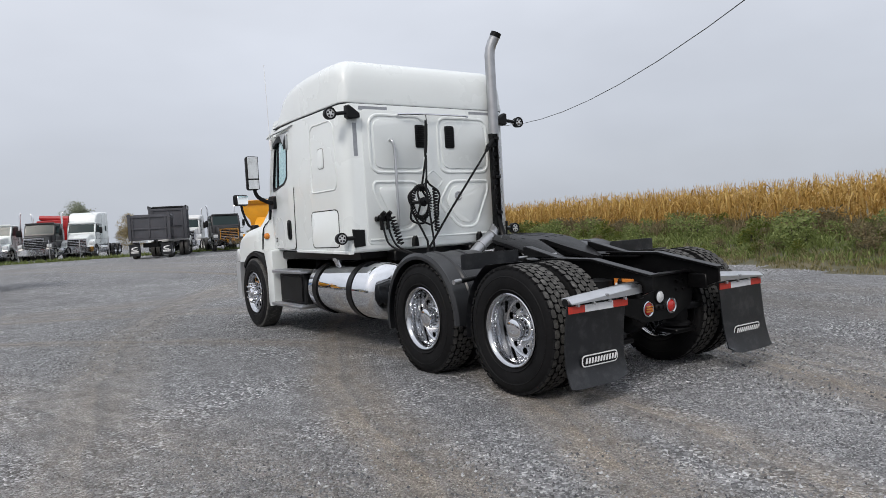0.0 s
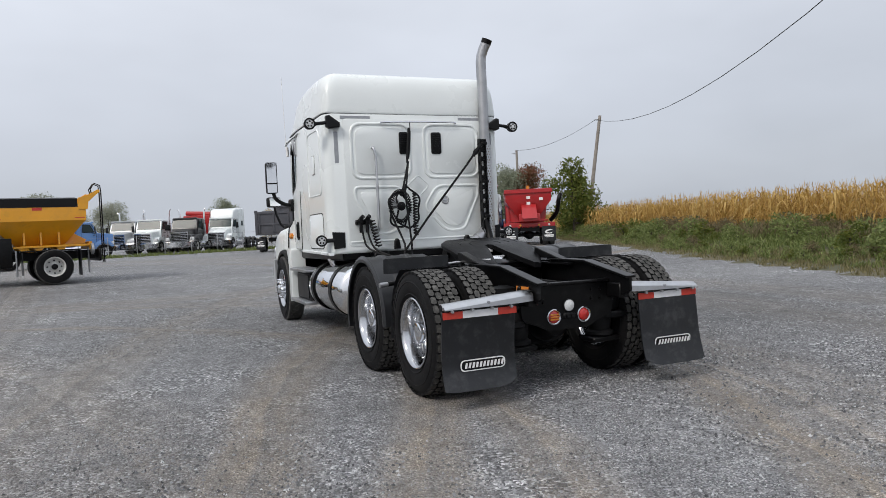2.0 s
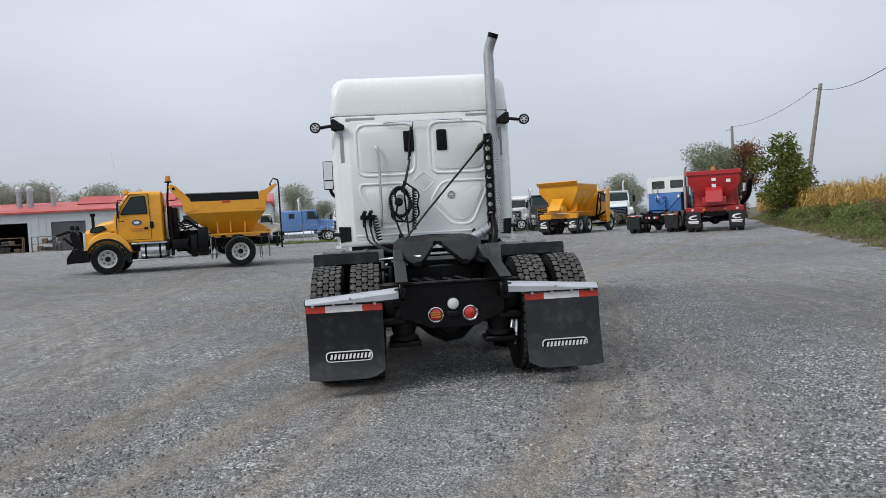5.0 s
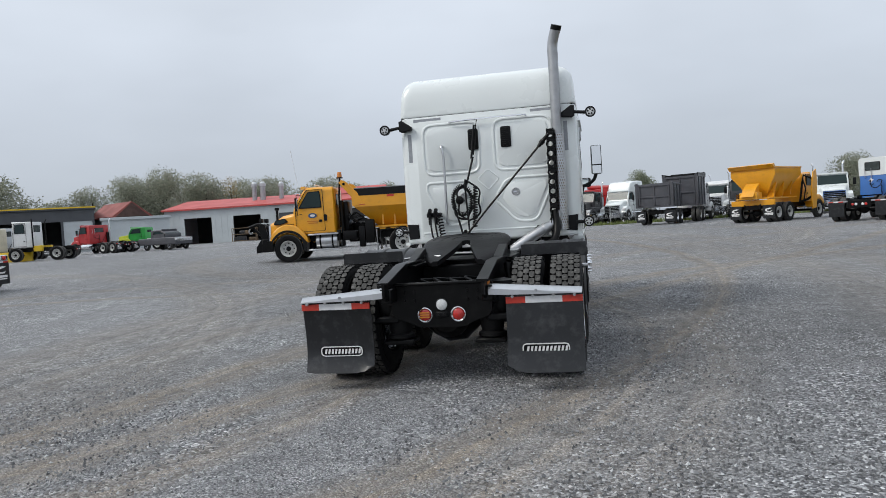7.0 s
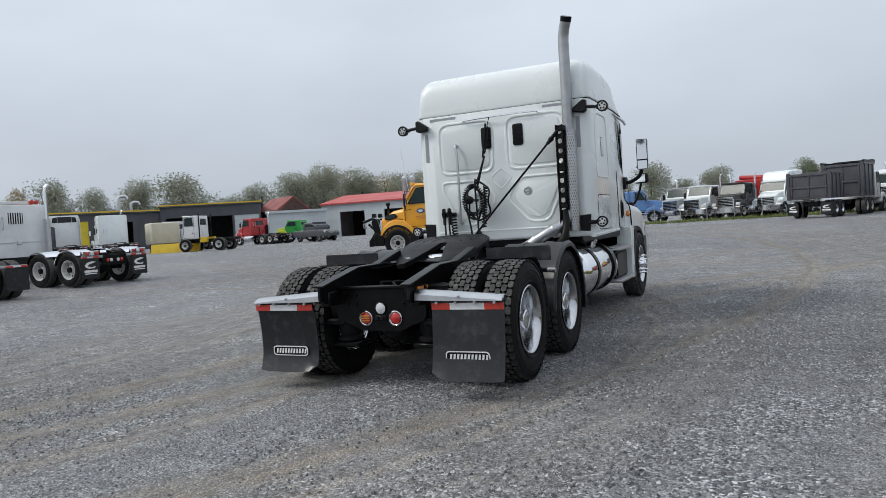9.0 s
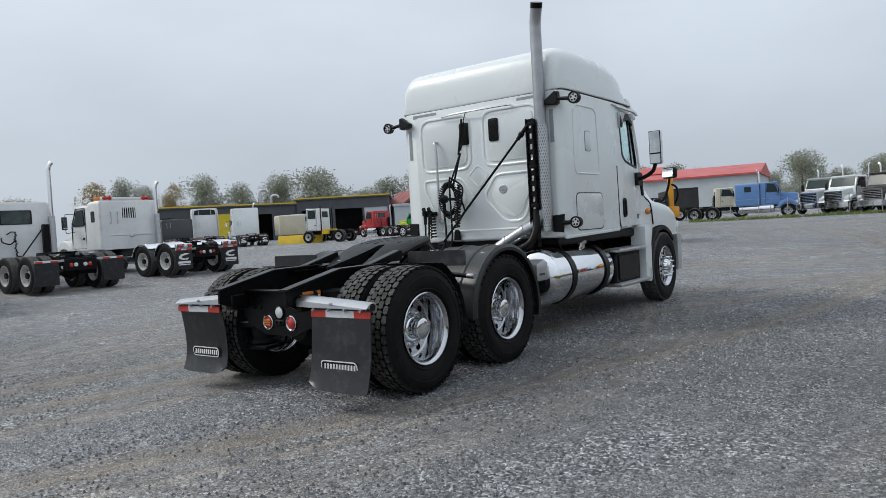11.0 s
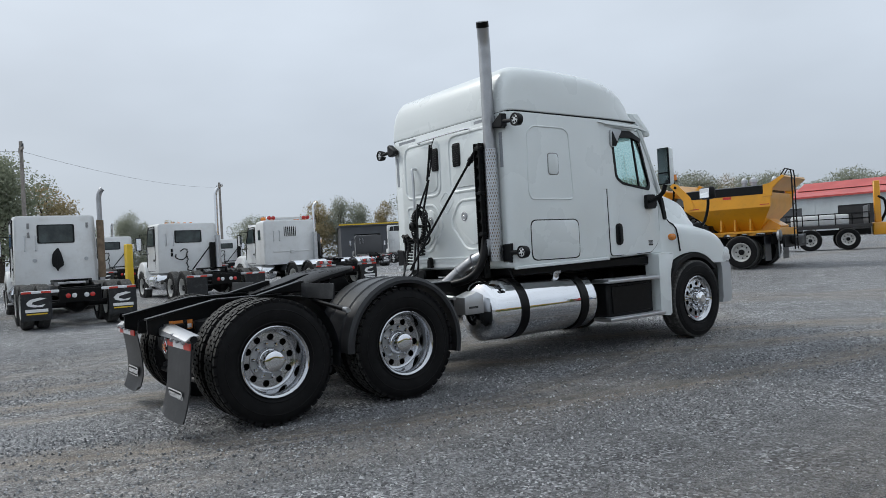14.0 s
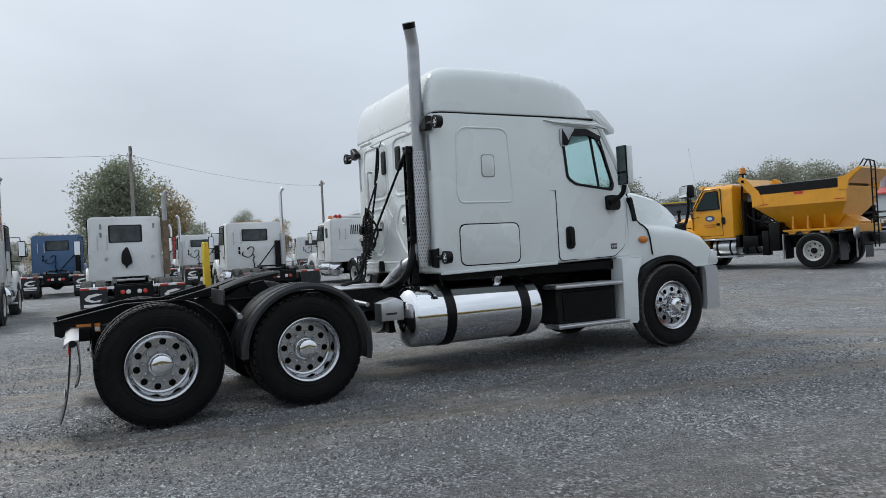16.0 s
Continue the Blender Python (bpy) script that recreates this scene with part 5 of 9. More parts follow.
bead([(0.0, 2.06), (0.15, 1.93), (0.0, 1.78), (-0.15, 1.93)], 0.04, "pressed_bead", rad=0.014)
b = B()
tube(b, [(-0.92, YB - 0.006, 1.25), (0.92, YB - 0.006, 1.25)], 0.014, 8)
part("pressed_bead", b, WHITE, hero)
for x in (-0.17, 0.265):
    v = plaque([(x - 0.068, 2.325), (x + 0.068, 2.325), (x + 0.068, 2.60), (x - 0.068, 2.60)], 0.025, "back_vent", BLACK_PLASTIC, 0.03, 0.006, "black louvred vent")
    for k in range(9):
        b = B()
        box(b, x - 0.052, x + 0.052, YB - 0.036, YB - 0.028, 2.345 + 0.027 * k, 2.357 + 0.027 * k)
        part("slat", b, BLACK, v)
for x in (0.355, -0.33):
    b = B()
    lathe(b, [(YP, 0.056), (YP - 0.016, 0.055), (YP - 0.02, 0.045), (YP - 0.012, 0.038), (YP - 0.012, 0.001)], (x, 0, 1.735 if x > 0 else 1.72), "y", 24)
    latch = part("lock", b, STEEL, hero, "round chromed lock")
    b = B()
    box(b, x - 0.025, x + 0.025, YP - 0.024, YP - 0.012, 1.728, 1.742, 0.003)
    part("lock_bar", b, CHROME, latch)
b = B()
tube(b, [(-0.47, YB - 0.02, 2.705), (-0.44, YB - 0.06, 2.715), (0.0, YB - 0.065, 2.725), (0.50, YB - 0.06, 2.725), (0.54, YB - 0.02, 2.715)], 0.012, 8, 3)
part("hose_rail", b, CHROME, hero, "thin bright rail for the hoses")
b = B()
tube(b, [(-0.595, YB + 0.01, 2.395), (-0.60, YB - 0.07, 2.40), (-0.585, YB - 0.085, 2.33), (-0.575, YB - 0.085, 2.2), (-0.575, YB - 0.085, 1.5), (-0.58, YB - 0.07, 1.38), (-0.58, YB + 0.01, 1.37)], 0.017, 10, 4)
lathe(b, [(YB + 0.005, 0.035), (YB - 0.012, 0.03), (YB - 0.012, 0.001)], (-0.595, 0, 2.395), "y", 14)
part("grab_handle", b, BRUSHED, hero, "aluminium grab handle")
for x in (-0.35, 0.62):
    b = B()
    prism(b, [(x - 0.03, 1.14), (x + 0.05, 1.14), (x + 0.04, 1.24), (x + 0.02, 1.27), (x, 1.27), (x - 0.02, 1.24)], "y", 2.72, 2.78, 0.008, 1)
    part("cab_latch", b, BLACK, hero)

# exhaust stack with its shield, bracket and elbow
SX, SY = 0.938, 2.728
b = B()
pts = [(SX, SY, 2.42), (SX, SY, 3.3), (SX, SY, 3.52), (SX + 0.008, SY - 0.008, 3.60), (SX + 0.03, SY - 0.03, 3.68), (SX + 0.055, SY - 0.055, 3.745), (SX + 0.07, SY - 0.07, 3.79)]
tube(b, pts, 0.066, 20)
part("exhaust_pipe", b, STEEL, hero, "aluminised curved exhaust pipe")
b = B()
cyl(b, (SX + 0.055, SY - 0.055, 3.745), (SX + 0.072, SY - 0.072, 3.80), 0.069, 0.068, 20)
part("stack_mouth", b, BLACK, hero)
b = B()
n_a, n_z = 26, 34
zs0, zs1 = 1.20, 2.43
for i in range(n_z):
    for k in range(n_a):
        a0, a1 = radians(-130 + 260 * k / n_a), radians(-130 + 260 * (k + 1) / n_a)
        z0, z1 = zs0 + (zs1 - zs0) * i / n_z, zs0 + (zs1 - zs0) * (i + 1) / n_z
        hole = (k + i) % 2 == 0 and 0 < k < n_a - 1
        r = 0.078
        def P(a, z, rr=r):
            return b.verts.new((SX + 0.01 + rr * math.cos(a - 0.6), SY + rr * math.sin(a - 0.6), z))
        q = [P(a0, z0), P(a1, z0), P(a1, z1), P(a0, z1)]
        if hole:
            ma, mz, fa, fz = (a0 + a1) / 2, (z0 + z1) / 2, (a1 - a0) * 0.36, (z1 - z0) * 0.26
            c = [P(ma - fa, mz - fz), P(ma + fa, mz - fz), P(ma + fa, mz + fz), P(ma - fa, mz + fz)]
            for u in range(4):
                w = (u + 1) % 4
                b.faces.new((q[u], q[w], c[w], c[u]))
        else:
            b.faces.new(q)
part("heat_shield", b, BRUSHED, hero, "perforated aluminium heat shield")
b = B()
cyl(b, (SX, SY, 1.22), (SX, SY, 2.43), 0.064, n=18)
part("muffler_pipe", b, RUSTY, hero, "heat-stained inner pipe")
b = B()
BX = 0.85
box(b, BX - 0.045, BX - 0.035, 2.60, 2.68, 1.02, 2.50)
box(b, BX + 0.035, BX + 0.045, 2.60, 2.68, 1.02, 2.50)
for k in range(13):
    box(b, BX - 0.04, BX + 0.04, 2.615, 2.665, 1.02 + 0.121 * k, 1.045 + 0.121 * k)
for k in range(12):
    z = 1.093 + 0.121 * k
    lathe(b, [(2.63, 0.032), (2.63, 0.056), (2.645, 0.056), (2.645, 0.032)], (BX, 0, z), "y", 12)
for z in (1.25, 1.5, 1.95, 2.44):
    box(b, BX - 0.02, SX - 0.03, 2.59, 2.66, z - 0.02, z + 0.02, 0.006)
part("stack_bracket", b, BLACK, hero, "black drilled stack bracket")
b = B()
tube(b, [(SX - 0.03, SY - 0.02, 1.44), (SX - 0.05, SY - 0.03, 1.36), (SX - 0.13, SY - 0.06, 1.27), (0.68, 2.60, 1.20), (0.48, 2.56, 1.085), (0.30, 2.52, 0.97), (0.15, 2.48, 0.88)], 0.068, 18, 4)
for c in ((0.50, 2.565, 1.095), (0.72, 2.605, 1.215)):
    d = Vector((0.02, 0.003, 0.0115))
    cyl(b, Vector(c) - d * 0.6, Vector(c) + d * 0.6, 0.078, n=18)
part("exhaust_elbow", b, STEEL, hero, "dull silver exhaust elbow with clamps")
b = B()
tube(b, [(0.82, 2.62, 2.42), (0.60, 2.58, 2.17), (0.0, 2.50, 1.52), (-0.34, 2.45, 1.13)], 0.014, 8)
cyl(b, (0.83, 2.62, 2.43), (0.70, 2.60, 2.28), 0.024, n=10)
cyl(b, (0.76, 2.61, 2.35), (0.73, 2.605, 2.315), 0.034, n=10)
part("stack_brace", b, BLACK, hero, "diagonal black brace rod")

# air and power lines
def coil(p0, p1, turns, r, wire, name, mt=BLACK_PLASTIC, label=""):
    p0, p1 = Vector(p0), Vector(p1)
    _, x, y, _ = axes(p0, p1)
    pts = []
    for k in range(turns * 9 + 1):
        a = 2 * math.pi * k / 9
        pts.append(p0.lerp(p1, k / (turns * 9)) + r * (math.cos(a) * x + math.sin(a) * y))
    b = B()
    tube(b, pts, wire, 6)
    return part(name, b, mt, hero, label)


b = B()
tube(b, [(-0.10, 2.735, 2.72), (-0.115, 2.70, 2.62), (-0.14, 2.69, 2.45)], 0.006, 6, 3)
tube(b, [(-0.135, 2.69, 2.64), (-0.16, 2.68, 2.45), (-0.19, 2.66, 2.20)], 0.014, 8, 3)
tube(b, [(-0.115, 2.70, 2.60), (-0.135, 2.69, 2.40), (-0.165, 2.67, 2.25)], 0.011, 8, 3)
part("hose_hanger", b, BLACK_PLASTIC, hero, "black spring hose hanger")
def loop_pts(cx, cz, rx, rz, y, a0, a1, n=26, wob=0.02):
    return [(cx + rx * math.cos(radians(a0 + (a1 - a0) * k / n)) + wob * math.sin(k * 1.3), y + 0.02 * math.sin(k * 0.9), cz + rz * math.sin(radians(a0 + (a1 - a0) * k / n))) for k in range(n + 1)]
for i, (cx, cz, rx, rz, y, r, a0, a1) in enumerate(((-0.33, 1.62, 0.13, 0.21, 2.64, 0.013, 70, 560), (-0.24, 1.64, 0.15, 0.25, 2.57, 0.012, 95, 470))):
    b = B()
    tube(b, [(-0.17, 2.67, 2.22)] + loop_pts(cx, cz, rx, rz, y, a0, a1) + [(-0.33 + 0.09 * i, 2.50, 1.2), (-0.36 + 0.1 * i, 2.45, 1.06), (-0.30 + 0.1 * i, 2.2, 1.01)], r, 8, 3)
    part("air_hose", b, BLACK_PLASTIC, hero, "coiled black air and power hose")
b = B()
ring_coil = []
for k in range(40 * 8 + 1):
    a, q = radians(80 + 380 * k / 320), 2 * math.pi * k / 8
    u, v = math.cos(a), math.sin(a)
    ring_coil.append((-0.33 + (0.125 + 0.024 * math.cos(q)) * u, 2.59 + 0.024 * math.sin(q), 1.66 + (0.185 + 0.024 * math.cos(q)) * v))
tube(b, ring_coil, 0.008, 5)
part("coiled_cable", b, BLACK_PLASTIC, hero, "black coiled cable hung in a loop")
coil((-0.14, 2.57, 1.82), (-0.17, 2.52, 1.30), 15, 0.026, 0.010, "coiled_cable")
coil((-0.68, 2.70, 1.52), (-0.62, 2.62, 1.18), 9, 0.035, 0.009, "coiled_cable")
b = B()
tube(b, [(-0.80, 2.70, 1.44), (-0.79, 2.68, 1.30), (-0.74, 2.62, 1.16), (-0.5, 2.45, 1.04), (-0.3, 2.2, 1.0)], 0.012, 7, 4)
tube(b, [(-0.74, 2.70, 1.44), (-0.72, 2.66, 1.28), (-0.66, 2.58, 1.14), (-0.45, 2.4, 1.03)], 0.012, 7, 4)
part("air_line", b, BLACK_PLASTIC, hero)
for x in (-0.81, -0.73):
    b = B()
    cyl(b, (x, 2.71, 1.36), (x, 2.71, 1.47), 0.022, n=10)
    box(b, x - 0.03, x + 0.03, 2.68, 2.74, 1.47, 1.535, 0.01)
    cyl(b, (x, 2.70, 1.53), (x + 0.02, 2.66, 1.56), 0.026, n=10)
    part("gladhand", b, BLACK, hero, "black hose coupling")
b = B()
box(b, -0.86, -0.66, 2.73, 2.79, 1.46, 1.52, 0.008)
part("coupling_bracket", b, BLACK, hero)
b = B()
lathe(b, [(2.56, 0.02), (2.55, 0.05), (2.50, 0.055), (2.49, 0.02)], (-0.35, 0, 1.66), "y", 12)
cyl(b, (-0.35, 2.79, 1.66), (-0.35, 2.50, 1.66), 0.018, n=10)
part("hose_peg", b, BLACK, hero)
# small grey box beside the right tank and the whip aerial
b = B()
prism(b, [(2.13, 0.67), (2.38, 0.67), (2.38, 0.86), (2.30, 0.90), (2.13, 0.85)], "x", 0.92, 1.12, 0.012, 2)
tb = part("tool_box", b, BRUSHED, hero, "small bare-metal box with writing")
b = B()
box(b, 1.12, 1.123, 2.18, 2.30, 0.73, 0.752)
part("box_writing", b, CHARCOAL, tb)
b = B()
tube(b, [(-1.20, 4.95, 2.60), (-1.22, 4.94, 2.72), (-1.24, 4.93, 3.70)], 0.004, 5)
cyl(b, (-1.20, 4.95, 2.54), (-1.205, 4.95, 2.68), 0.022, n=10)
part("aerial", b, WHITE_PRINT, hero)
# drain chain tags under the sill
b = B()
tube(b, [(0.98, 2.86, 1.12), (1.02, 2.87, 1.05), (1.05, 2.88, 0.98)], 0.008, 6, 3)
part("strap_end", b, BLACK_PLASTIC, hero)
b = B()
tube(b, [(0.86, 2.66, 1.45), (0.88, 2.60, 1.25), (0.84, 2.52, 1.08), (0.70, 2.46, 1.0), (0.55, 2.42, 0.97)], 0.045, 10, 4)
part("stack_hose", b, BLACK, hero)


# ---- other vehicles on the lot ----
FAR_TYRE = tyre_mesh("tyre", 0.52, 0.27, False, 24)


def far_rim(mt, name):
    b = B()
    lathe(b, [(0.115, 0.29), (0.128, 0.30), (0.122, 0.275), (0.06, 0.26), (-0.01, 0.24), (-0.015, 0.13), (0.03, 0.12), (0.05, 0.09), (0.10, 0.085), (0.11, 0.002)], n=20)
    for k in range(8):
        a = 2 * math.pi * k / 8
        lathe(b, [(-0.006, 0.026), (-0.004, 0.001)], (0, 0.19 * math.cos(a), 0.19 * math.sin(a)), "x", 8)
    for f in b.faces:
        c = f.calc_center_median()
        r = math.hypot(c.y, c.z)
        if (0.16 < r < 0.225 and c.x > -0.009 and c.x < 0.0) or r < 0.088:
            f.material_index = 1
    return mesh_of(name, b, (mt, BLACK))


RIM_W, RIM_A = far_rim(RIM_WHITE, "wheel"), far_rim(ALU, "wheel")


def far_wheel(t, x, y, side, rim):
    w = part("wheel", rim, None, t, "", pose(x, y, 0.52, 0, 0, 0 if side > 0 else 180))
    part("tyre", FAR_TYRE, None, w)


SWOOSH = [(-0.17, 0.02), (-0.10, 0.09), (0.05, 0.12), (0.16, 0.10), (0.06, 0.07), (-0.06, 0.04), (-0.08, 0.0), (0.02, -0.03), (0.14, -0.01), (0.10, -0.06), (-0.05, -0.06), (-0.14, -0.03)]


def mud_flap(t, x, y, z0, z1, w, marked=True, yellow=False):
    b = B()
    prism(b, rounded(rect(x - w / 2, x + w / 2, z0, z1), 0.03), "y", y - 0.012, y)
    f = part("mud_flap", b, FLAP, t, "black flap with a white mark" if marked else "")
    if marked:
        b = B()
        zc = z0 + (z1 - z0) * 0.45
        prism(b, [(x + p[0] * 1.25, zc + 0.10 + p[1] * 1.2) for p in SWOOSH], "y", y - 0.016, y - 0.012)
        part("flap_mark", b, WHITE_PRINT, f)
        b = B()
        box(b, x - 0.23, x + 0.23, y - 0.016, y - 0.012, zc - 0.09, zc - 0.02)
        part("flap_bar", b, WHITE_PRINT, f)
        b = B()
        box(b, x - 0.21, x + 0.21, y - 0.016, y - 0.012, zc - 0.145, zc - 0.115)
        part("flap_line", b, YELLOW_SAFE if yellow else WHITE_PRINT, f)


def chassis(t, wb, tail=-1.21, tandem=True, rim=RIM_W, spread=0.65, front_rim=None):
    for s in (-1, 1):
        b = B()
        box(b, s * 0.43 - 0.035, s * 0.43 + 0.035, tail, wb + 0.7, 0.72, 0.98, 0.01)
        part("frame_rail", b, BLACK, t)
        for y in ((-spread, spread) if tandem else (0.0,)):
            far_wheel(t, s * 1.08, y, s, rim)
            far_wheel(t, s * 0.75, y, -s, rim)
        far_wheel(t, s * 1.03, wb, s, front_rim or rim)
    for y in ((-spread, spread) if tandem else (0.0,)):
        b = B()
        cyl(b, (-1.0, y, 0.52), (1.0, y, 0.52), 0.08, n=12)
        lathe(b, [(-0.26, 0.08), (-0.05, 0.22), (0.1, 0.2), (0.24, 0.08)], (0, y, 0.52), "x", 16)
        part("axle", b, BLACK, t)
    b = B()
    cyl(b, (-0.9, wb, 0.48), (0.9, wb, 0.48), 0.06, n=10)
    part("axle", b, BLACK, t)
    for y in (tail + 0.03, 1.6, 2.6):
        b = B()
        box(b, -0.42, 0.42, y, y + 0.08, 0.70, 0.94, 0.01)
        part("crossmember", b, BLACK, t)


def pane(t, pts, axis, a, c, name="window", mt=None):
    b = B()
    prism(b, rounded(pts, 0.05), axis, a, c, 0.004, 1)
    fr = part(name, b, BLACK_PLASTIC, t)
    k = 0.90
    cx, cz = sum(p[0] for p in pts) / len(pts), sum(p[1] for p in pts) / len(pts)
    b = B()
    sg = 0.004 if c > a else -0.004
    prism(b, rounded(scaled(pts, (cx, cz), k), 0.05), axis, a, c + sg)
    part("pane", b, mt or DARK_GLASS, fr)
    return fr


def cab_shell(t, mt, y0, y1, z0, z1, w=1.05, rake=0.30, r=0.12, rear_window=True, side=True, name="cab"):
    """A cab from its back wall at y0 to the foot of its windscreen at y1."""
    b = B()
    zb = z0 + (z1 - z0) * 0.54
    rings(b, [section(y, ww, z0, zt, 0.05, rr, ww - 0.03) for y, ww, zt, rr in ((y0, w - 0.05, z1 - 0.05, r), (y0 + 0.03, w - 0.01, z1 - 0.01, r), (y0 + 0.15, w, z1, r),
          (y1 - rake - 0.12, w, z1 + 0.01, r), (y1 - rake, w - 0.02, z1 - 0.05, r), (y1 - rake * 0.5, w - 0.01, (z1 + zb) / 2, 0.06), (y1, w - 0.01, zb, 0.04), (y1 + 0.02, w - 0.03, zb - 0.05, 0.03))])
    c = part(name, b, mt, t)
    mid = zb + 0.02
    if side:
        for s in (-1, 1):
            pane(t, [(y0 + 0.45, mid), (y1 - 0.18, mid), (y1 - rake - 0.16, z1 - 0.17), (y0 + 0.50, z1 - 0.15)], "x", s * (w - 0.02), s * (w + 0.006))
            b = B()
            frame_ring(b, rounded([(y0 + 0.36, z0 + 0.08), (y1 - 0.06, z0 + 0.08), (y1 - 0.06, mid), (y1 - rake - 0.1, z1 - 0.09), (y0 + 0.40, z1 - 0.08)], 0.04),
                       rounded([(y0 + 0.375, z0 + 0.095), (y1 - 0.075, z0 + 0.095), (y1 - 0.075, mid), (y1 - rake - 0.115, z1 - 0.105), (y0 + 0.415, z1 - 0.095)], 0.04), "x", s * (w - 0.03), s * (w + 0.003))
            part("door_gap", b, BLACK_PLASTIC, c)
            b = B()
            box(b, s * w, s * (w + 0.02), y0 + 0.46, y0 + 0.58, z0 + 0.42, z0 + 0.50, 0.01)
            part("door_handle", b, BLACK_PLASTIC, c)
    b = B()
    h0, h1 = zb + 0.04, z1 - 0.12
    ya, yb = y1 - 0.02, y1 - rake + 0.03
    rings(b, [[Vector((x, (ya if z == h0 else yb) + d, z)) for x, z in ((-w + 0.12, h0), (w - 0.12, h0), (w - 0.16, h1), (-w + 0.16, h1))] for d in (0.0, 0.02)])
    part("windscreen", b, DARK_GLASS, t)
    if rear_window:
        pane(t, [(-0.47, zb + 0.10), (0.47, zb + 0.10), (0.47, z1 - 0.26), (-0.47, z1 - 0.26)], "y", y0 + 0.02, y0 - 0.012, "rear_window", REAR_GLASS)
    b = B()
    prism(b, [(-w + 0.06, z1 - 0.06), (w - 0.06, z1 - 0.06), (w - 0.10, z1 + 0.05), (-w + 0.10, z1 + 0.05)], "y", y1 - rake - 0.06, y1 - rake + 0.10, 0.015, 1)
    part("sun_visor", b, mt, t)
    return c


def nose(t, mt, wb, y1, zh=1.85, square=True, w=0.78, plain=True):
    """Hood, fenders, grille, lamps and bumper in front of the windscreen at y1."""
    yf = wb + 0.72
    b = B()
    rr = 0.07 if square else 0.16
    drop = 0.12 if square else 0.34
    rings(b, [section(y, ww, 0.9, z, 0.03, rr) for y, ww, z in ((y1 - 0.04, w + (0.1 if not square else 0.02), zh), (y1 + 0.5, w, zh - drop * 0.25), (yf - 0.25, w - 0.04, zh - drop * 0.75), (yf - 0.03, w - (0.06 if square else 0.12), zh - drop))])
    hood = part("hood", b, mt, t)
    for s in (-1, 1):
        arch = [(wb + 0.60 * math.cos(radians(a)), 0.52 + 0.60 * math.sin(radians(a))) for a in range(20, 176, 10)]
        top = [(wb + (0.72 if a < 90 else 0.78) * math.cos(radians(a)), 0.55 + (0.80 if square else 0.86) * math.sin(radians(a))) for a in range(168, 12, -10)]
        b = B()
        prism(b, arch + top, "x", s * 0.66, s * 1.15, 0.05, 3)
        part("fender", b, mt, t)
        if not plain:
            continue
        b = B()
        box(b, s * (w + 0.02), s * (w + 0.34), yf - 0.22, yf - 0.04, 0.98, 1.22, 0.04, 2)
        part("headlamp", b, CLEAR_LENS, t)
    b = B()
    z1 = zh - drop - 0.06
    frame_ring(b, rect(-w + 0.10, w - 0.10, 0.82, z1), rect(-w + 0.16, w - 0.16, 0.88, z1 - 0.06), "y", yf - 0.04, yf + 0.03)
    g = part("grille", b, CHROME, t, "chrome grille")
    b = B()
    box(b, -w + 0.15, w - 0.15, yf - 0.03, yf - 0.01, 0.87, z1 - 0.05)
    part("grille_mesh", b, BLACK_PLASTIC, g)
    k = int((z1 - 0.9) / 0.12)
    for i in range(k):
        b = B()
        box(b, -w + 0.15, w - 0.15, yf - 0.01, yf + 0.02, 0.92 + 0.12 * i, 0.955 + 0.12 * i, 0.006)
        part("bar", b, CHROME, g)
    b = B()
    rings(b, [[Vector((x, y, z)) for x, y in ((-1.2, yf - 0.18), (-1.12, yf + 0.08), (0, yf + 0.16), (1.12, yf + 0.08), (1.2, yf - 0.18), (1.12, yf - 0.18), (1.05, yf), (0, yf + 0.08), (-1.05, yf), (-1.12, yf - 0.18))] for z in (0.45, 0.52, 0.80, 0.84)])
    part("bumper", b, CHROME if plain else BLACK, t, "chrome bumper" if plain else "")
    return hood


def mirrors(t, y, z=2.05, w=1.05):
    for s in (-1, 1):
        b = B()
        tube(b, [(s * (w - 0.02), y - 0.1, z - 0.35), (s * (w + 0.26), y, z - 0.38), (s * (w + 0.30), y, z), (s * (w + 0.26), y, z + 0.34), (s * (w - 0.02), y - 0.1, z + 0.34)], 0.014, 6)
        m = part("mirror", b, BLACK, t)
        b = B()
        box(b, s * (w + 0.20), s * (w + 0.40), y - 0.03, y + 0.05, z - 0.24, z + 0.24, 0.025, 2)
        part("shell", b, BLACK_PLASTIC, m)
        b = B()
        box(b, s * (w + 0.22), s * (w + 0.38), y - 0.036, y - 0.028, z - 0.21, z + 0.21)
        part("glass", b, CHROME, m)


def stack(t, x, y, z1, mt=None, r=0.065, guard=True, z0=1.0):
    b = B()
    e = 1 if x > 0 else -1
    tube(b, [(x, y, z0), (x, y, z1 - 0.26), (x + 0.02 * e, y - 0.01, z1 - 0.14), (x + 0.06 * e, y - 0.03, z1 - 0.05), (x + 0.11 * e, y - 0.05, z1)], r, 14)
    st = part("exhaust_pipe", b, mt or CHROME, t)
    if guard:
        b = B()
        cyl(b, (x, y, z0 + 0.1), (x, y, z0 + 1.25), r + 0.035, n=14)
        part("heat_shield", b, BRUSHED, st)


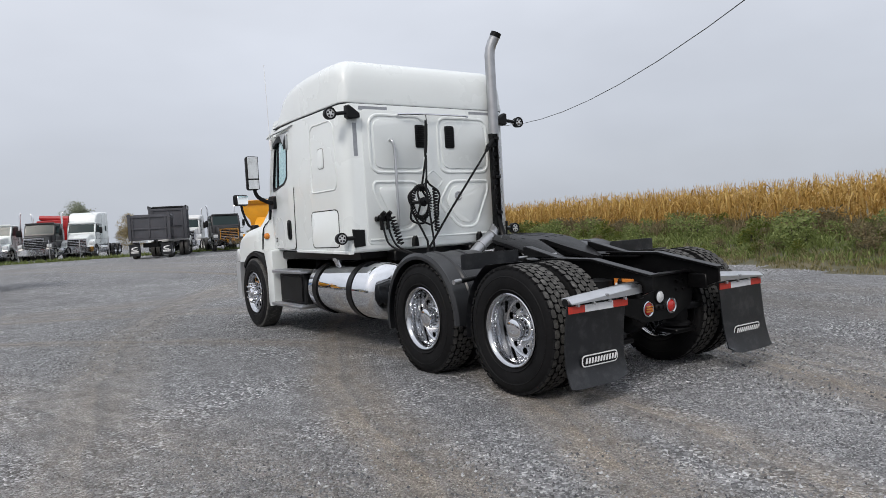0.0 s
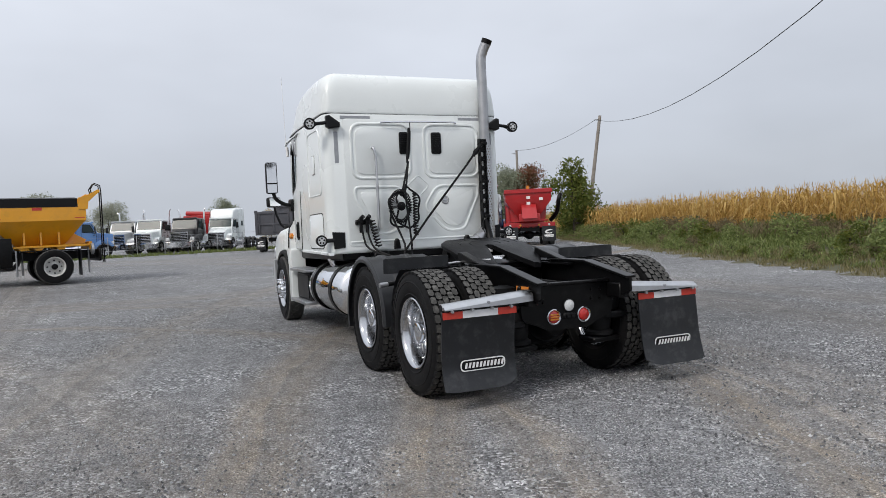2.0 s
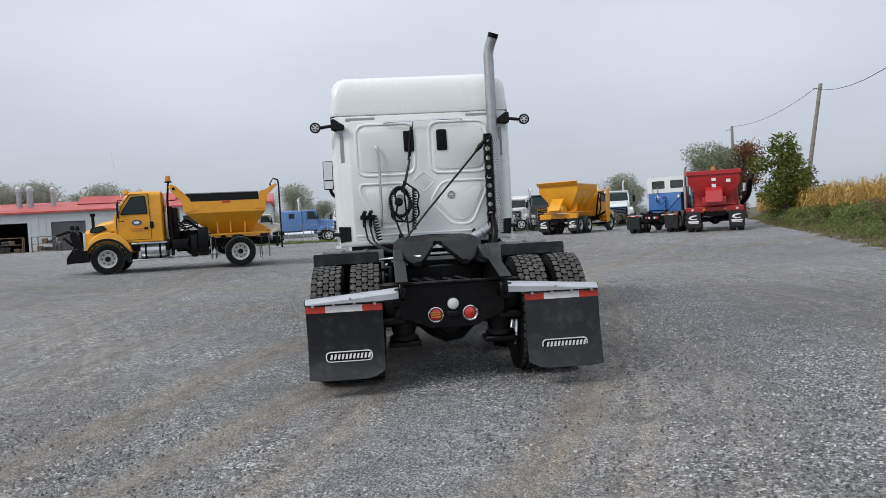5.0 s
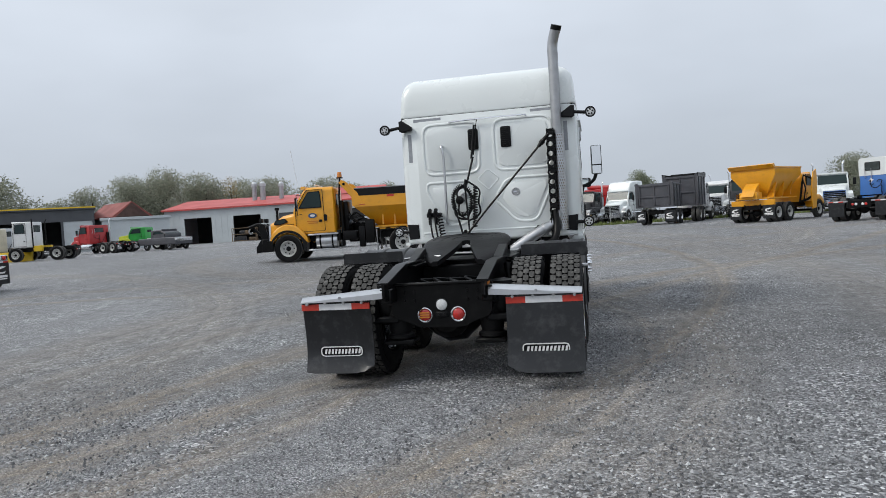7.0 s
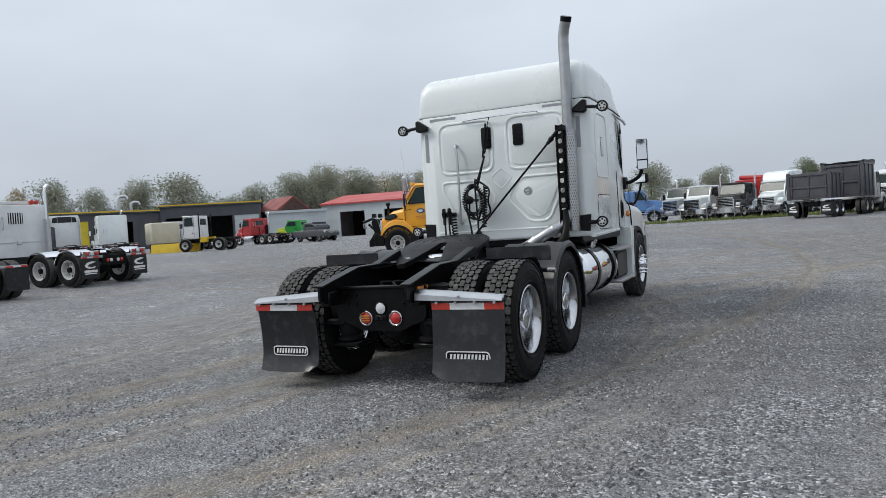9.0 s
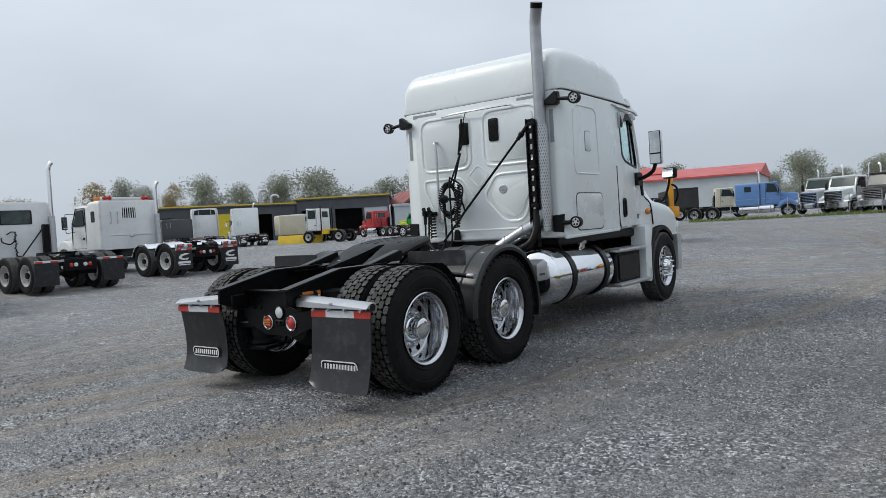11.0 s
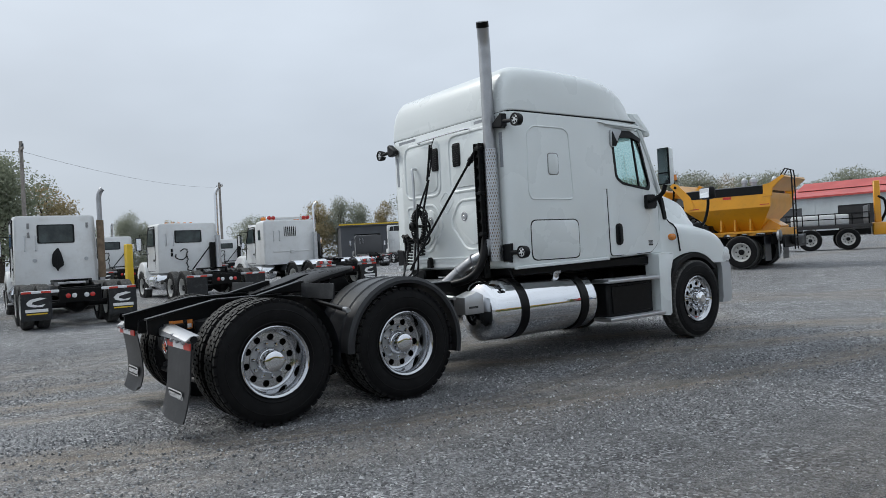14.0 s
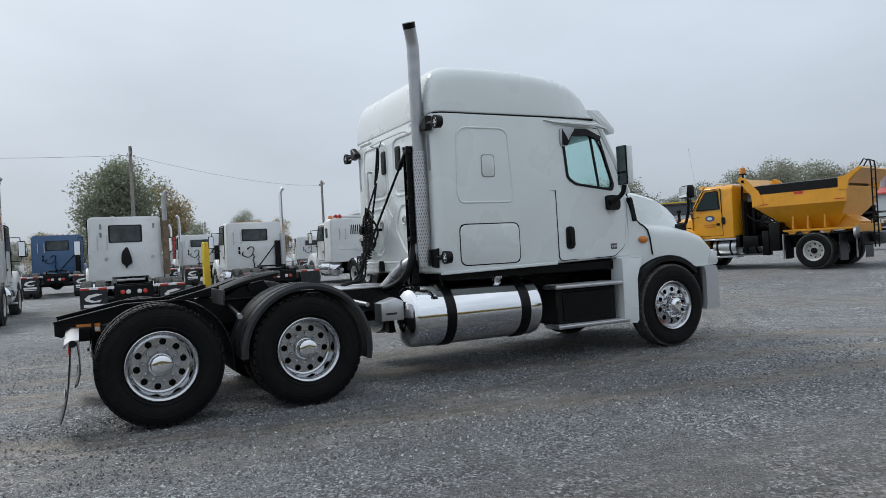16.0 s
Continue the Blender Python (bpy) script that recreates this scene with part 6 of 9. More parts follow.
def tanks(t, y0, y1, x=0.86, r=0.30, mt=None, z=0.70):
    for s in (-1, 1):
        b = B()
        lathe(b, [(y0, 0.02), (y0 + 0.01, r - 0.05), (y0 + 0.05, r), (y1 - 0.05, r), (y1 - 0.01, r - 0.05), (y1, 0.02)], (s * x, 0, z), "y", 24)
        k = part("fuel_tank", b, mt or CHROME, t)
        for y in (y0 + 0.25, y1 - 0.25):
            b = B()
            lathe(b, [(y - 0.03, r), (y - 0.03, r + 0.01), (y + 0.03, r + 0.01), (y + 0.03, r)], (s * x, 0, z), "y", 24)
            part("strap", b, STEEL, k)
        b = B()
        box(b, s * 0.8, s * 1.16, y1 + 0.02, y1 + 0.5, 0.42, 0.47, 0.01)
        box(b, s * 0.8, s * 1.16, y1 + 0.02, y1 + 0.5, 0.80, 0.85, 0.01)
        part("step", b, BRUSHED, t)


def coupling(t, y=0.0):
    b = B()
    out = [(0.46 * math.cos(radians(a)), y + 0.25 + 0.40 * math.sin(radians(a))) for a in range(0, 181, 15)] + [(-0.42, y - 0.2), (-0.28, y - 0.55), (-0.12, y - 0.5), (-0.05, y + 0.1), (0.05, y + 0.1), (0.12, y - 0.5), (0.28, y - 0.55), (0.42, y - 0.2)]
    prism(b, out, "z", 1.06, 1.11)
    bmesh.ops.triangulate(b, faces=[f for f in b.faces if len(f.verts) > 8])
    part("fifth_wheel", b, GREASE, t)
    for s in (-1, 1):
        b = B()
        box(b, s * 0.36, s * 0.44, y - 0.1, y + 0.4, 0.96, 1.07, 0.01)
        part("mount", b, BLACK, t)
    for s in (-1, 1):
        b = B()
        prism(b, [(y - 1.20, 0.84), (y - 0.45, 1.06), (y - 0.45, 0.98), (y - 1.20, 0.76)], "x", s * 0.38, s * 0.47)
        part("tail_ramp", b, BLACK, t)


def tail(t, y=-1.24, flaps=True, bar=None, marked=True, yellow=False):
    b = B()
    box(b, -0.46, 0.46, y, y + 0.05, 0.58, 0.90, 0.01)
    part("tail_plate", b, BLACK, t)
    for x in (-0.26, -0.13, 0.13, 0.26):
        b = B()
        lathe(b, [(y, 0.055), (y - 0.02, 0.055), (y - 0.03, 0.03), (y - 0.031, 0.001)], (x, 0, 0.74), "y", 14)
        part("tail_lamp", b, RED_LENS if abs(x) > 0.2 else CLEAR_LENS, t)
    if flaps:
        for s in (-1, 1):
            b = B()
            box(b, s * 0.45, s * 1.22, y - 0.04, y, 0.83, 0.90, 0.012)
            part("flap_hanger", b, bar or STEEL, t)
            mud_flap(t, s * 0.92, y - 0.03, 0.22, 0.84, 0.62, marked, yellow)
            for i, mt in enumerate((RED_TAPE, WHITE_TAPE, RED_TAPE)):
                b = B()
                box(b, s * 0.62 + s * 0.2 * i, s * 0.62 + s * 0.2 * (i + 1), y - 0.05, y - 0.043, 0.84, 0.885)
                part("reflector_strip", b, mt, t)


def clutter(t, y, style=0):
    """Lines and struts behind a cab's back wall."""
    if style == 0:
        b = B()
        coil = [(-0.10 + 0.02 * math.sin(k * 0.5), y - 0.10 - 0.06 * math.cos(k * 1.57), 1.78 - 0.022 * k) for k in range(34)]
        tube(b, [(-0.3, y, 1.72), (-0.2, y - 0.08, 1.8)] + coil + [(0.02, y - 0.4, 1.0)], 0.02, 6)
        part("coiled_hose", b, BLACK_PLASTIC, t)
        b = B()
        cyl(b, (0.02, y - 0.25, 1.05), (0.72, y - 0.06, 1.85), 0.022, n=8)
        part("strut", b, BLACK, t)
        b = B()
        box(b, 0.70, 0.92, y - 0.16, y - 0.04, 1.0, 2.0, 0.02)
        part("duct_panel", b, BLACK, t)
        for z in (1.55, 1.70):
            b = B()
            box(b, -0.62, -0.55, y - 0.012, y + 0.01, z, z + 0.12, 0.01)
            part("vent", b, BLACK_PLASTIC, t)
        b = B()
        tube(b, [(-0.45, y, 1.62), (-0.5, y - 0.15, 1.5), (-0.3, y - 0.22, 1.42), (-0.12, y - 0.16, 1.55)], 0.02, 6, 4)
        part("air_hose", b, BLACK_PLASTIC, t)
    if style == 2:
        for k in range(8):
            b = B()
            w = 0.012 + 0.014 * k
            tube(b, [(0.02, y - 0.05, 1.98), (-w, y - 0.10, 1.80), (-w * 1.1, y - 0.12, 1.50), (-0.01, y - 0.12, 1.34 + 0.02 * k), (w * 1.2, y - 0.12, 1.50), (w * 0.8, y - 0.10, 1.80), (0.03, y - 0.05, 1.97)], 0.017, 6, 4)
            part("air_hose", b, BLACK_PLASTIC, t)
        for x in (-0.55, 0.75):
            b = B()
            lathe(b, [(y + 0.02, 0.055), (y - 0.012, 0.05), (y - 0.014, 0.001)], (x, 0, 1.66), "y", 16)
            part("round_port", b, SILVER, t)
        for x, z in ((-0.68, 2.55), (-0.68, 2.30), (0.80, 2.55)):
            b = B()
            box(b, x - 0.03, x + 0.03, y - 0.006, y + 0.02, z, z + 0.15, 0.008)
            part("vent", b, TRIM_GREY, t)
    for x in (-0.78, -0.52):
        b = B()
        tube(b, [(x, y + 0.02, 2.35), (x, y - 0.06, 2.33), (x, y - 0.06, 1.95), (x, y + 0.02, 1.93)], 0.016, 6)
        part("grab_handle", b, BRUSHED, t)


def day_cab(label, x, y, h, mt=WHITE_OLD, wb=4.4, stacks=((0.95, 3.75),), square=False, rims=None, marked=True, yellow=False, lamps=False, cab_h=2.72, fenders=None, cab_w=1.05, bb=None, tail_bar=None, name="tractor_truck", window=True, hoses=0):
    t = thing(name, label, "truck", stand(x, y, h))
    chassis(t, wb, rim=rims or RIM_W)
    y1 = wb - 0.42
    y0 = y1 - 1.62
    c = cab_shell(t, mt, y0, y1, 0.98, cab_h, cab_w, rear_window=window)
    nose(t, mt, wb, y1, 1.82, square)
    mirrors(t, y1 - 0.25, w=cab_w)
    for sx, sz in stacks:
        stack(t, sx, y0 - 0.20, sz)
    tanks(t, y0 + 0.1, y1 - 0.3)
    coupling(t)
    tail(t, marked=marked, yellow=yellow, bar=tail_bar)
    clutter(t, y0 - 0.02, hoses)
    b = B()
    box(b, -0.42, 0.42, 0.9, y0 - 0.1, 0.98, 1.0)
    part("deck_plate", b, STEEL, t)
    if lamps:
        for k in range(5):
            b = B()
            box(b, -0.5 + 0.22 * k, -0.40 + 0.22 * k, y1 - 0.62, y1 - 0.5, cab_h, cab_h + 0.08, 0.015)
            part("roof_lamp", b, AMBER_LENS, t)
    if fenders:
        for s in (-1, 1):
            for ya in (-0.65, 0.65):
                b = B()
                out = [(ya + 0.60 * math.cos(radians(a)), 0.52 + 0.60 * math.sin(radians(a))) for a in range(10, 171, 10)]
                inn = [(ya + 0.575 * math.cos(radians(a)), 0.52 + 0.575 * math.sin(radians(a))) for a in range(170, 9, -10)]
                prism(b, out + inn, "x", s * 0.60, s * 1.24)
                part("wheel_fender", b, fenders, t)
    return t, y0, y1


def sleeper(label, x, y, h, mt, roof=2.95, length=1.5, stacks=((-0.95, 3.6), (0.95, 3.6)), square=True, wb=5.6, rims=None, rear_window=False, marked=True, rear_view=True, open_fairing=False, name="sleeper_truck"):
    t = thing(name, label, "truck", stand(x, y, h))
    chassis(t, wb, rim=rims or RIM_A)
    y1 = wb - 0.42
    y0 = y1 - 1.45
    cab_shell(t, mt, y0, y1, 0.98, 2.66, 1.03, rear_window=False)
    b = B()
    rings(b, [section(q, w, 0.98, z, 0.06, 0.14) for q, w, z in ((y0 - length, 1.10, roof - 0.06), (y0 - length + 0.04, 1.16, roof - 0.01), (y0 - 0.5, 1.17, roof), (y0 - 0.02, 1.12, roof - (0.02 if roof < 2.9 else 0.10)))])
    part("sleeper_box", b, mt, t)
    if roof > 2.9:
        b = B()
        rings(b, [section(q, w, 2.5, z, 0.05, 0.12) for q, w, z in ((y0 - 0.1, 1.1, roof - 0.02), (y0 + 0.35, 1.05, roof - 0.08), (y0 + 0.75, 0.98, roof - 0.22), (y0 + 1.05, 0.9, 2.68))])
        part("wind_fairing", b, mt, t)
    if open_fairing:
        yb_ = y0 - length
        pane(t, [(-0.98, roof - 0.62), (0.98, roof - 0.62), (0.90, roof - 0.20), (0.5, roof - 0.12), (-0.5, roof - 0.12), (-0.90, roof - 0.20)], "y", yb_ + 0.03, yb_ - 0.012, "fairing_opening", INSIDE)
        for x in (-0.55, 0.55):
            b = B()
            box(b, x - 0.02, x + 0.02, yb_ - 0.03, yb_ + 0.01, roof - 0.6, roof - 0.14)
            part("fairing_strut", b, STEEL, t)
        for s in (-1, 1):
            b = B()
            prism(b, [(yb_ - 0.42, 1.2), (yb_ + 0.02, 1.1), (yb_ + 0.02, roof - 0.15), (yb_ - 0.30, roof - 0.35)], "x", s * 1.13, s * 1.17, 0.01, 1)
            part("side_extender", b, mt, t)
    if rear_window:
        pane(t, rect(-0.32, 0.32, 2.05, 2.45), "y", y0 - length + 0.02, y0 - length - 0.012, "rear_window")
    for s in (-1, 1):
        pane(t, rect(y0 - length * 0.62, y0 - length * 0.35, 2.0, 2.4), "x", s * 1.15, s * 1.18)
    nose(t, mt, wb, y1, 1.86, square)
    mirrors(t, y1 - 0.2)
    for sx, sz in stacks:
        stack(t, sx, y0 - length - 0.18 if abs(sx) < 1 else y0 - 0.1, sz)
    tanks(t, y0 - length + 0.2, y1 - 0.5)
    coupling(t)
    tail(t, marked=marked)
    clutter(t, y0 - length - 0.02, 1)
    return t, y0 - length, y1


def v_hopper(t, mt, y0, y1, zt=2.95, zb=1.12, wt=1.12, ribs=4, horn=True, ladder=True, tarp=True):
    """A V-shaped spreader body with ribs, open top and base frame."""
    b = B()
    zk = zt - 0.42
    ins = 0.04
    def ring_at(y, k=0.0):
        q = 0.55 if y < (y0 + y1) / 2 else -0.55
        return [Vector((x, y + (q if z < zk - 0.1 else 0.0), z)) for x, z in ((-wt + k, zt), (-wt + k, zk), (-0.42 + k * 0.5, zb + k), (0.42 - k * 0.5, zb + k), (wt - k, zk), (wt - k, zt))]
    o = [ring_at(y0), ring_at(y1)]
    rings(b, o, closed=False, cap=False)
    i = [ring_at(y0 + ins, ins), ring_at(y1 - ins, ins)]
    rings(b, i, closed=False, cap=False)
    for a, c in ((ring_at(y0), ring_at(y0 + ins, ins)), (ring_at(y1), ring_at(y1 - ins, ins))):
        for lp in (a, c):
            v = [b.verts.new(p) for p in lp]
            b.faces.new((v[0], v[1], v[4], v[5]))
            b.faces.new((v[1], v[2], v[3], v[4]))
    body = part("hopper", b, mt, t, "V-shaped spreader hopper")
    for s in (-1, 1):
        b = B()
        box(b, s * (wt - 0.03), s * (wt + 0.035), y0 - 0.04, y1 + 0.04, zt - 0.06, zt + 0.02, 0.01)
        part("top_rail", b, mt, t)
        for k in range(ribs):
            y = y0 + 0.62 + (y1 - y0 - 1.24) * k / max(1, ribs - 1)
            b = B()
            prism(b, [(s * 0.43, zb), (s * 0.52, zb - 0.04), (s * 0.80, zb - 0.04), (s * 0.86, zb + 0.05), (s * (wt * 0.82), zb + (zk - zb) * 0.70), (s * (wt * 0.80), zb + (zk - zb) * 0.74)], "y", y - 0.02, y + 0.02)
            part("rib", b, mt, t)
        b = B()
        box(b, s * 0.40, s * 0.92, y0 - 0.1, y1 + 0.05, zb - 0.10, zb - 0.03, 0.008)
        part("side_frame", b, mt, t)
    if tarp:
        b = B()
        rings(b, [[Vector((x, y, z)) for x, z in ((-wt - 0.01, zt + 0.02), (-wt - 0.005, zt - 0.04), (wt + 0.005, zt - 0.04), (wt + 0.01, zt + 0.02), (wt * 0.6, zt + 0.15), (-wt * 0.6, zt + 0.15))] for y in (y0 + 0.05, y1 - 0.05)])
        part("tarp", b, BLACK_PLASTIC, t, "black roll tarp")
    b = B()
    box(b, -0.5, 0.5, y0 - 0.55, y0, zb - 0.1, zb + 0.28, 0.02)
    prism(b, [(y0 - 0.75, zb + 0.05), (y0, zb + 0.10), (y0, zb + 0.75), (y0 - 0.30, zb + 0.55)], "x", -0.36, 0.36, 0.01, 1)
    part("discharge_chute", b, mt, t)
    return body


def side_body(t, mt, y0, y1, z0, z1, w=1.2, ribs=5, tarp=True, name="dump_body"):
    b = B()
    box(b, -w, w, y0, y1, z0, z0 + 0.12, 0.01)
    box(b, -w, -w + 0.06, y0, y1, z0 + 0.12, z1, 0.01)
    box(b, w - 0.06, w, y0, y1, z0 + 0.12, z1, 0.01)
    box(b, -w + 0.06, w - 0.06, y1 - 0.06, y1, z0 + 0.12, z1 + 0.1, 0.01)
    part(name, b, mt, t, "ribbed steel dump body")
    b = B()
    box(b, -w + 0.07, w - 0.07, y0, y0 + 0.06, z0 + 0.13, z1 - 0.02, 0.01)
    gate = part("tailgate", b, mt, t)
    for k in (0, 1):
        b = B()
        zc = z0 + 0.12 + (z1 - z0 - 0.3) * (0.42 + 0.58 * k)
        box(b, -w + 0.14, w - 0.14, y0 - 0.07, y0 + 0.01, zc, zc + 0.10, 0.012)
        part("gate_rib", b, mt, gate)
    for x in (-w * 0.5 - 0.35, 0.0, w * 0.5 + 0.35):
        b = B()
        box(b, x - 0.05, x + 0.05, y0 - 0.06, y0 + 0.01, z0 + 0.15, z1 - 0.06, 0.012)
        part("gate_post", b, mt, gate)
    for s in (-1, 1):
        b = B()
        box(b, s * (w - 0.16), s * (w + 0.02), y0 - 0.05, y0 + 0.12, z0, z1 + 0.06, 0.01)
        part("corner_post", b, mt, t)
        b = B()
        box(b, s * w, s * (w + 0.06), y0, y1, z1 - 0.10, z1 + 0.02, 0.01)
        part("top_rail", b, mt, t)
        for k in range(ribs):
            y = y0 + (y1 - y0) * (k + 0.5) / ribs
            b = B()
            box(b, s * w, s * (w + 0.05), y - 0.05, y + 0.05, z0, z1 - 0.1, 0.01)
            part("rib", b, mt, t)
    if tarp:
        b = B()
        box(b, -w, w, y0 + 0.4, y1, z1 + 0.02, z1 + 0.10, 0.02)
        part("tarp", b, BLACK_PLASTIC, t)


# yellow plough truck with spreader body
YT = (-5.84, 19.56, 102.0)
yt = thing("plow_truck", "yellow municipal plough truck with black-tarped spreader body", "truck", stand(*YT))
YW = 4.23
chassis(yt, YW, -1.25, False)
cab_shell(yt, YELLOW, YW - 1.76, YW - 0.26, 1.02, 2.72, 1.06, 0.40, r=0.17)
nose(yt, YELLOW, YW, YW - 0.30, 1.82, False, 0.92, plain=False)
mirrors(yt, YW - 0.45, 2.1)
# hopper: upright band above a body that narrows on all four sides
b = B()
HB = [(2.33, 1.12, -0.95, 1.75), (1.90, 1.12, -0.93, 1.72), (1.20, 0.46, -0.40, 0.95), (1.16, 0.44, -0.38, 0.93)]
def hop(k, inset=0.0):
    z, w, ya, yb = HB[k]
    return [Vector((x, y, z)) for x, y in ((-w + inset, ya + inset), (w - inset, ya + inset), (w - inset, yb - inset), (-w + inset, yb - inset))]
rings(b, [hop(3), hop(2), hop(1), hop(0), hop(0, 0.05), hop(1, 0.05), hop(2, 0.05), hop(3, 0.05)])
part("hopper", b, YELLOW, yt, "yellow hopper with sloping lower sides")
b = B()
rings(b, [[Vector((x, y, z)) for x, z in ((-1.125, 2.30), (1.125, 2.30), (1.125, 2.56), (0.6, 2.62), (-0.6, 2.62), (-1.125, 2.56))] for y in (-0.72, 1.72)])
part("tarp", b, BLACK_PLASTIC, yt, "black roll tarp")
for s in (-1, 1):
    for yk in (0.72, 0.28, -0.20):
        b = B()
        prism(b, [(s * 0.46, 1.20), (s * 0.80, 1.16), (s * 0.84, 1.20), (s * 0.80, 1.62), (s * 0.77, 1.56)], "y", yk - 0.025, yk + 0.025)
        part("rib", b, YELLOW, yt)
    b = B()
    box(b, s * 0.44, s * 0.86, -1.02, 1.02, 1.10, 1.17, 0.01)
    part("side_frame", b, YELLOW, yt)
    for yk in (0.75, 0.35, -0.25):
        b = B()
        prism(b, [(yk - 0.14, 1.10), (yk + 0.14, 1.10), (yk + 0.05, 1.0), (yk - 0.05, 1.0)], "x", s * 0.78, s * 0.83)
        part("frame_bracket", b, YELLOW, yt)
    # cheek plates of the spill shields
    b = B()
    prism(b, [(1.42, 2.0), (1.78, 1.92), (1.80, 2.30), (2.22, 2.80), (2.14, 2.92), (1.96, 2.84), (1.56, 2.40)], "x", s * 1.10, s * 1.14, 0.006, 1)
    part("front_cheek", b, YELLOW, yt)
    b = B()
    lathe(b, [(s * 1.14, 0.05), (s * 1.16, 0.05), (s * 1.162, 0.001)], (0, 2.05, 2.76), "x", 12)
    part("pivot_cap", b, BLACK, yt)
    b = B()
    prism(b, [(-0.74, 2.22), (-0.74, 2.58), (-0.95, 2.62), (-1.32, 2.84), (-1.36, 2.76), (-1.02, 2.48), (-0.99, 2.22)], "x", s * 1.10, s * 1.14, 0.006, 1)
    part("rear_cheek", b, YELLOW, yt)
    b = B()
    box(b, s * 1.121, s * 1.13, 0.24, 0.50, 2.21, 2.29)
    part("maker_decal", b, RED_TAPE, yt, "small red decal")
    for ya, yb in ((1.30, 1.62), (-0.90, -0.62)):
        b = B()
        box(b, s * 1.121, s * 1.128, ya, yb, 1.965, 1.99)
        part("reflector_strip", b, RED_TAPE, yt)
b = B()
prism(b, [(1.78, 2.30), (1.83, 2.30), (2.24, 2.82), (2.20, 2.86)], "x", -1.10, 1.10)
part("front_shield", b, YELLOW, yt, "slanted yellow spill shield")
b = B()
prism(b, [(-0.97, 2.40), (-1.0, 2.44), (-1.34, 2.82), (-1.37, 2.78)], "x", -1.10, 1.10)
part("rear_shield", b, YELLOW, yt)
b = B()
prism(b, [(-0.36, 1.17), (-0.95, 1.17), (-1.0, 1.30), (-0.50, 1.62)], "x", -0.42, 0.42, 0.01, 1)
box(b, -0.86, 0.86, -1.10, -1.02, 1.0, 1.24, 0.01)
part("discharge_chute", b, YELLOW, yt)
lad = B()
for s in (-0.15, 0.15):
    tube(lad, [(-0.55 + s, -1.46, 0.55), (-0.55 + s, -1.46, 2.8), (-0.55 + s, -1.44, 2.98), (-0.55 + s, -1.28, 3.05), (-0.55 + s, -1.16, 2.86), (-0.55 + s, -1.20, 2.70)], 0.02, 6)
for k in range(9):
    cyl(lad, (-0.70, -1.46, 0.65 + 0.26 * k), (-0.40, -1.46, 0.65 + 0.26 * k), 0.016, n=6)
part("ladder", lad, BLACK, yt, "black rear ladder")
b = B()
box(b, -0.5, 0.5, -1.42, -1.06, 0.70, 0.98, 0.03, 2)
part("spinner_housing", b, BLACK, yt)
b = B()
box(b, -1.16, 1.16, -1.30, -1.24, 0.62, 1.0, 0.02)
part("rear_bumper", b, BLACK, yt)
b = B()
cyl(b, (-0.92, -1.05, 1.0), (-0.92, -1.12, 1.0), 0.17, n=18)
part("hand_wheel", b, STEEL, yt)
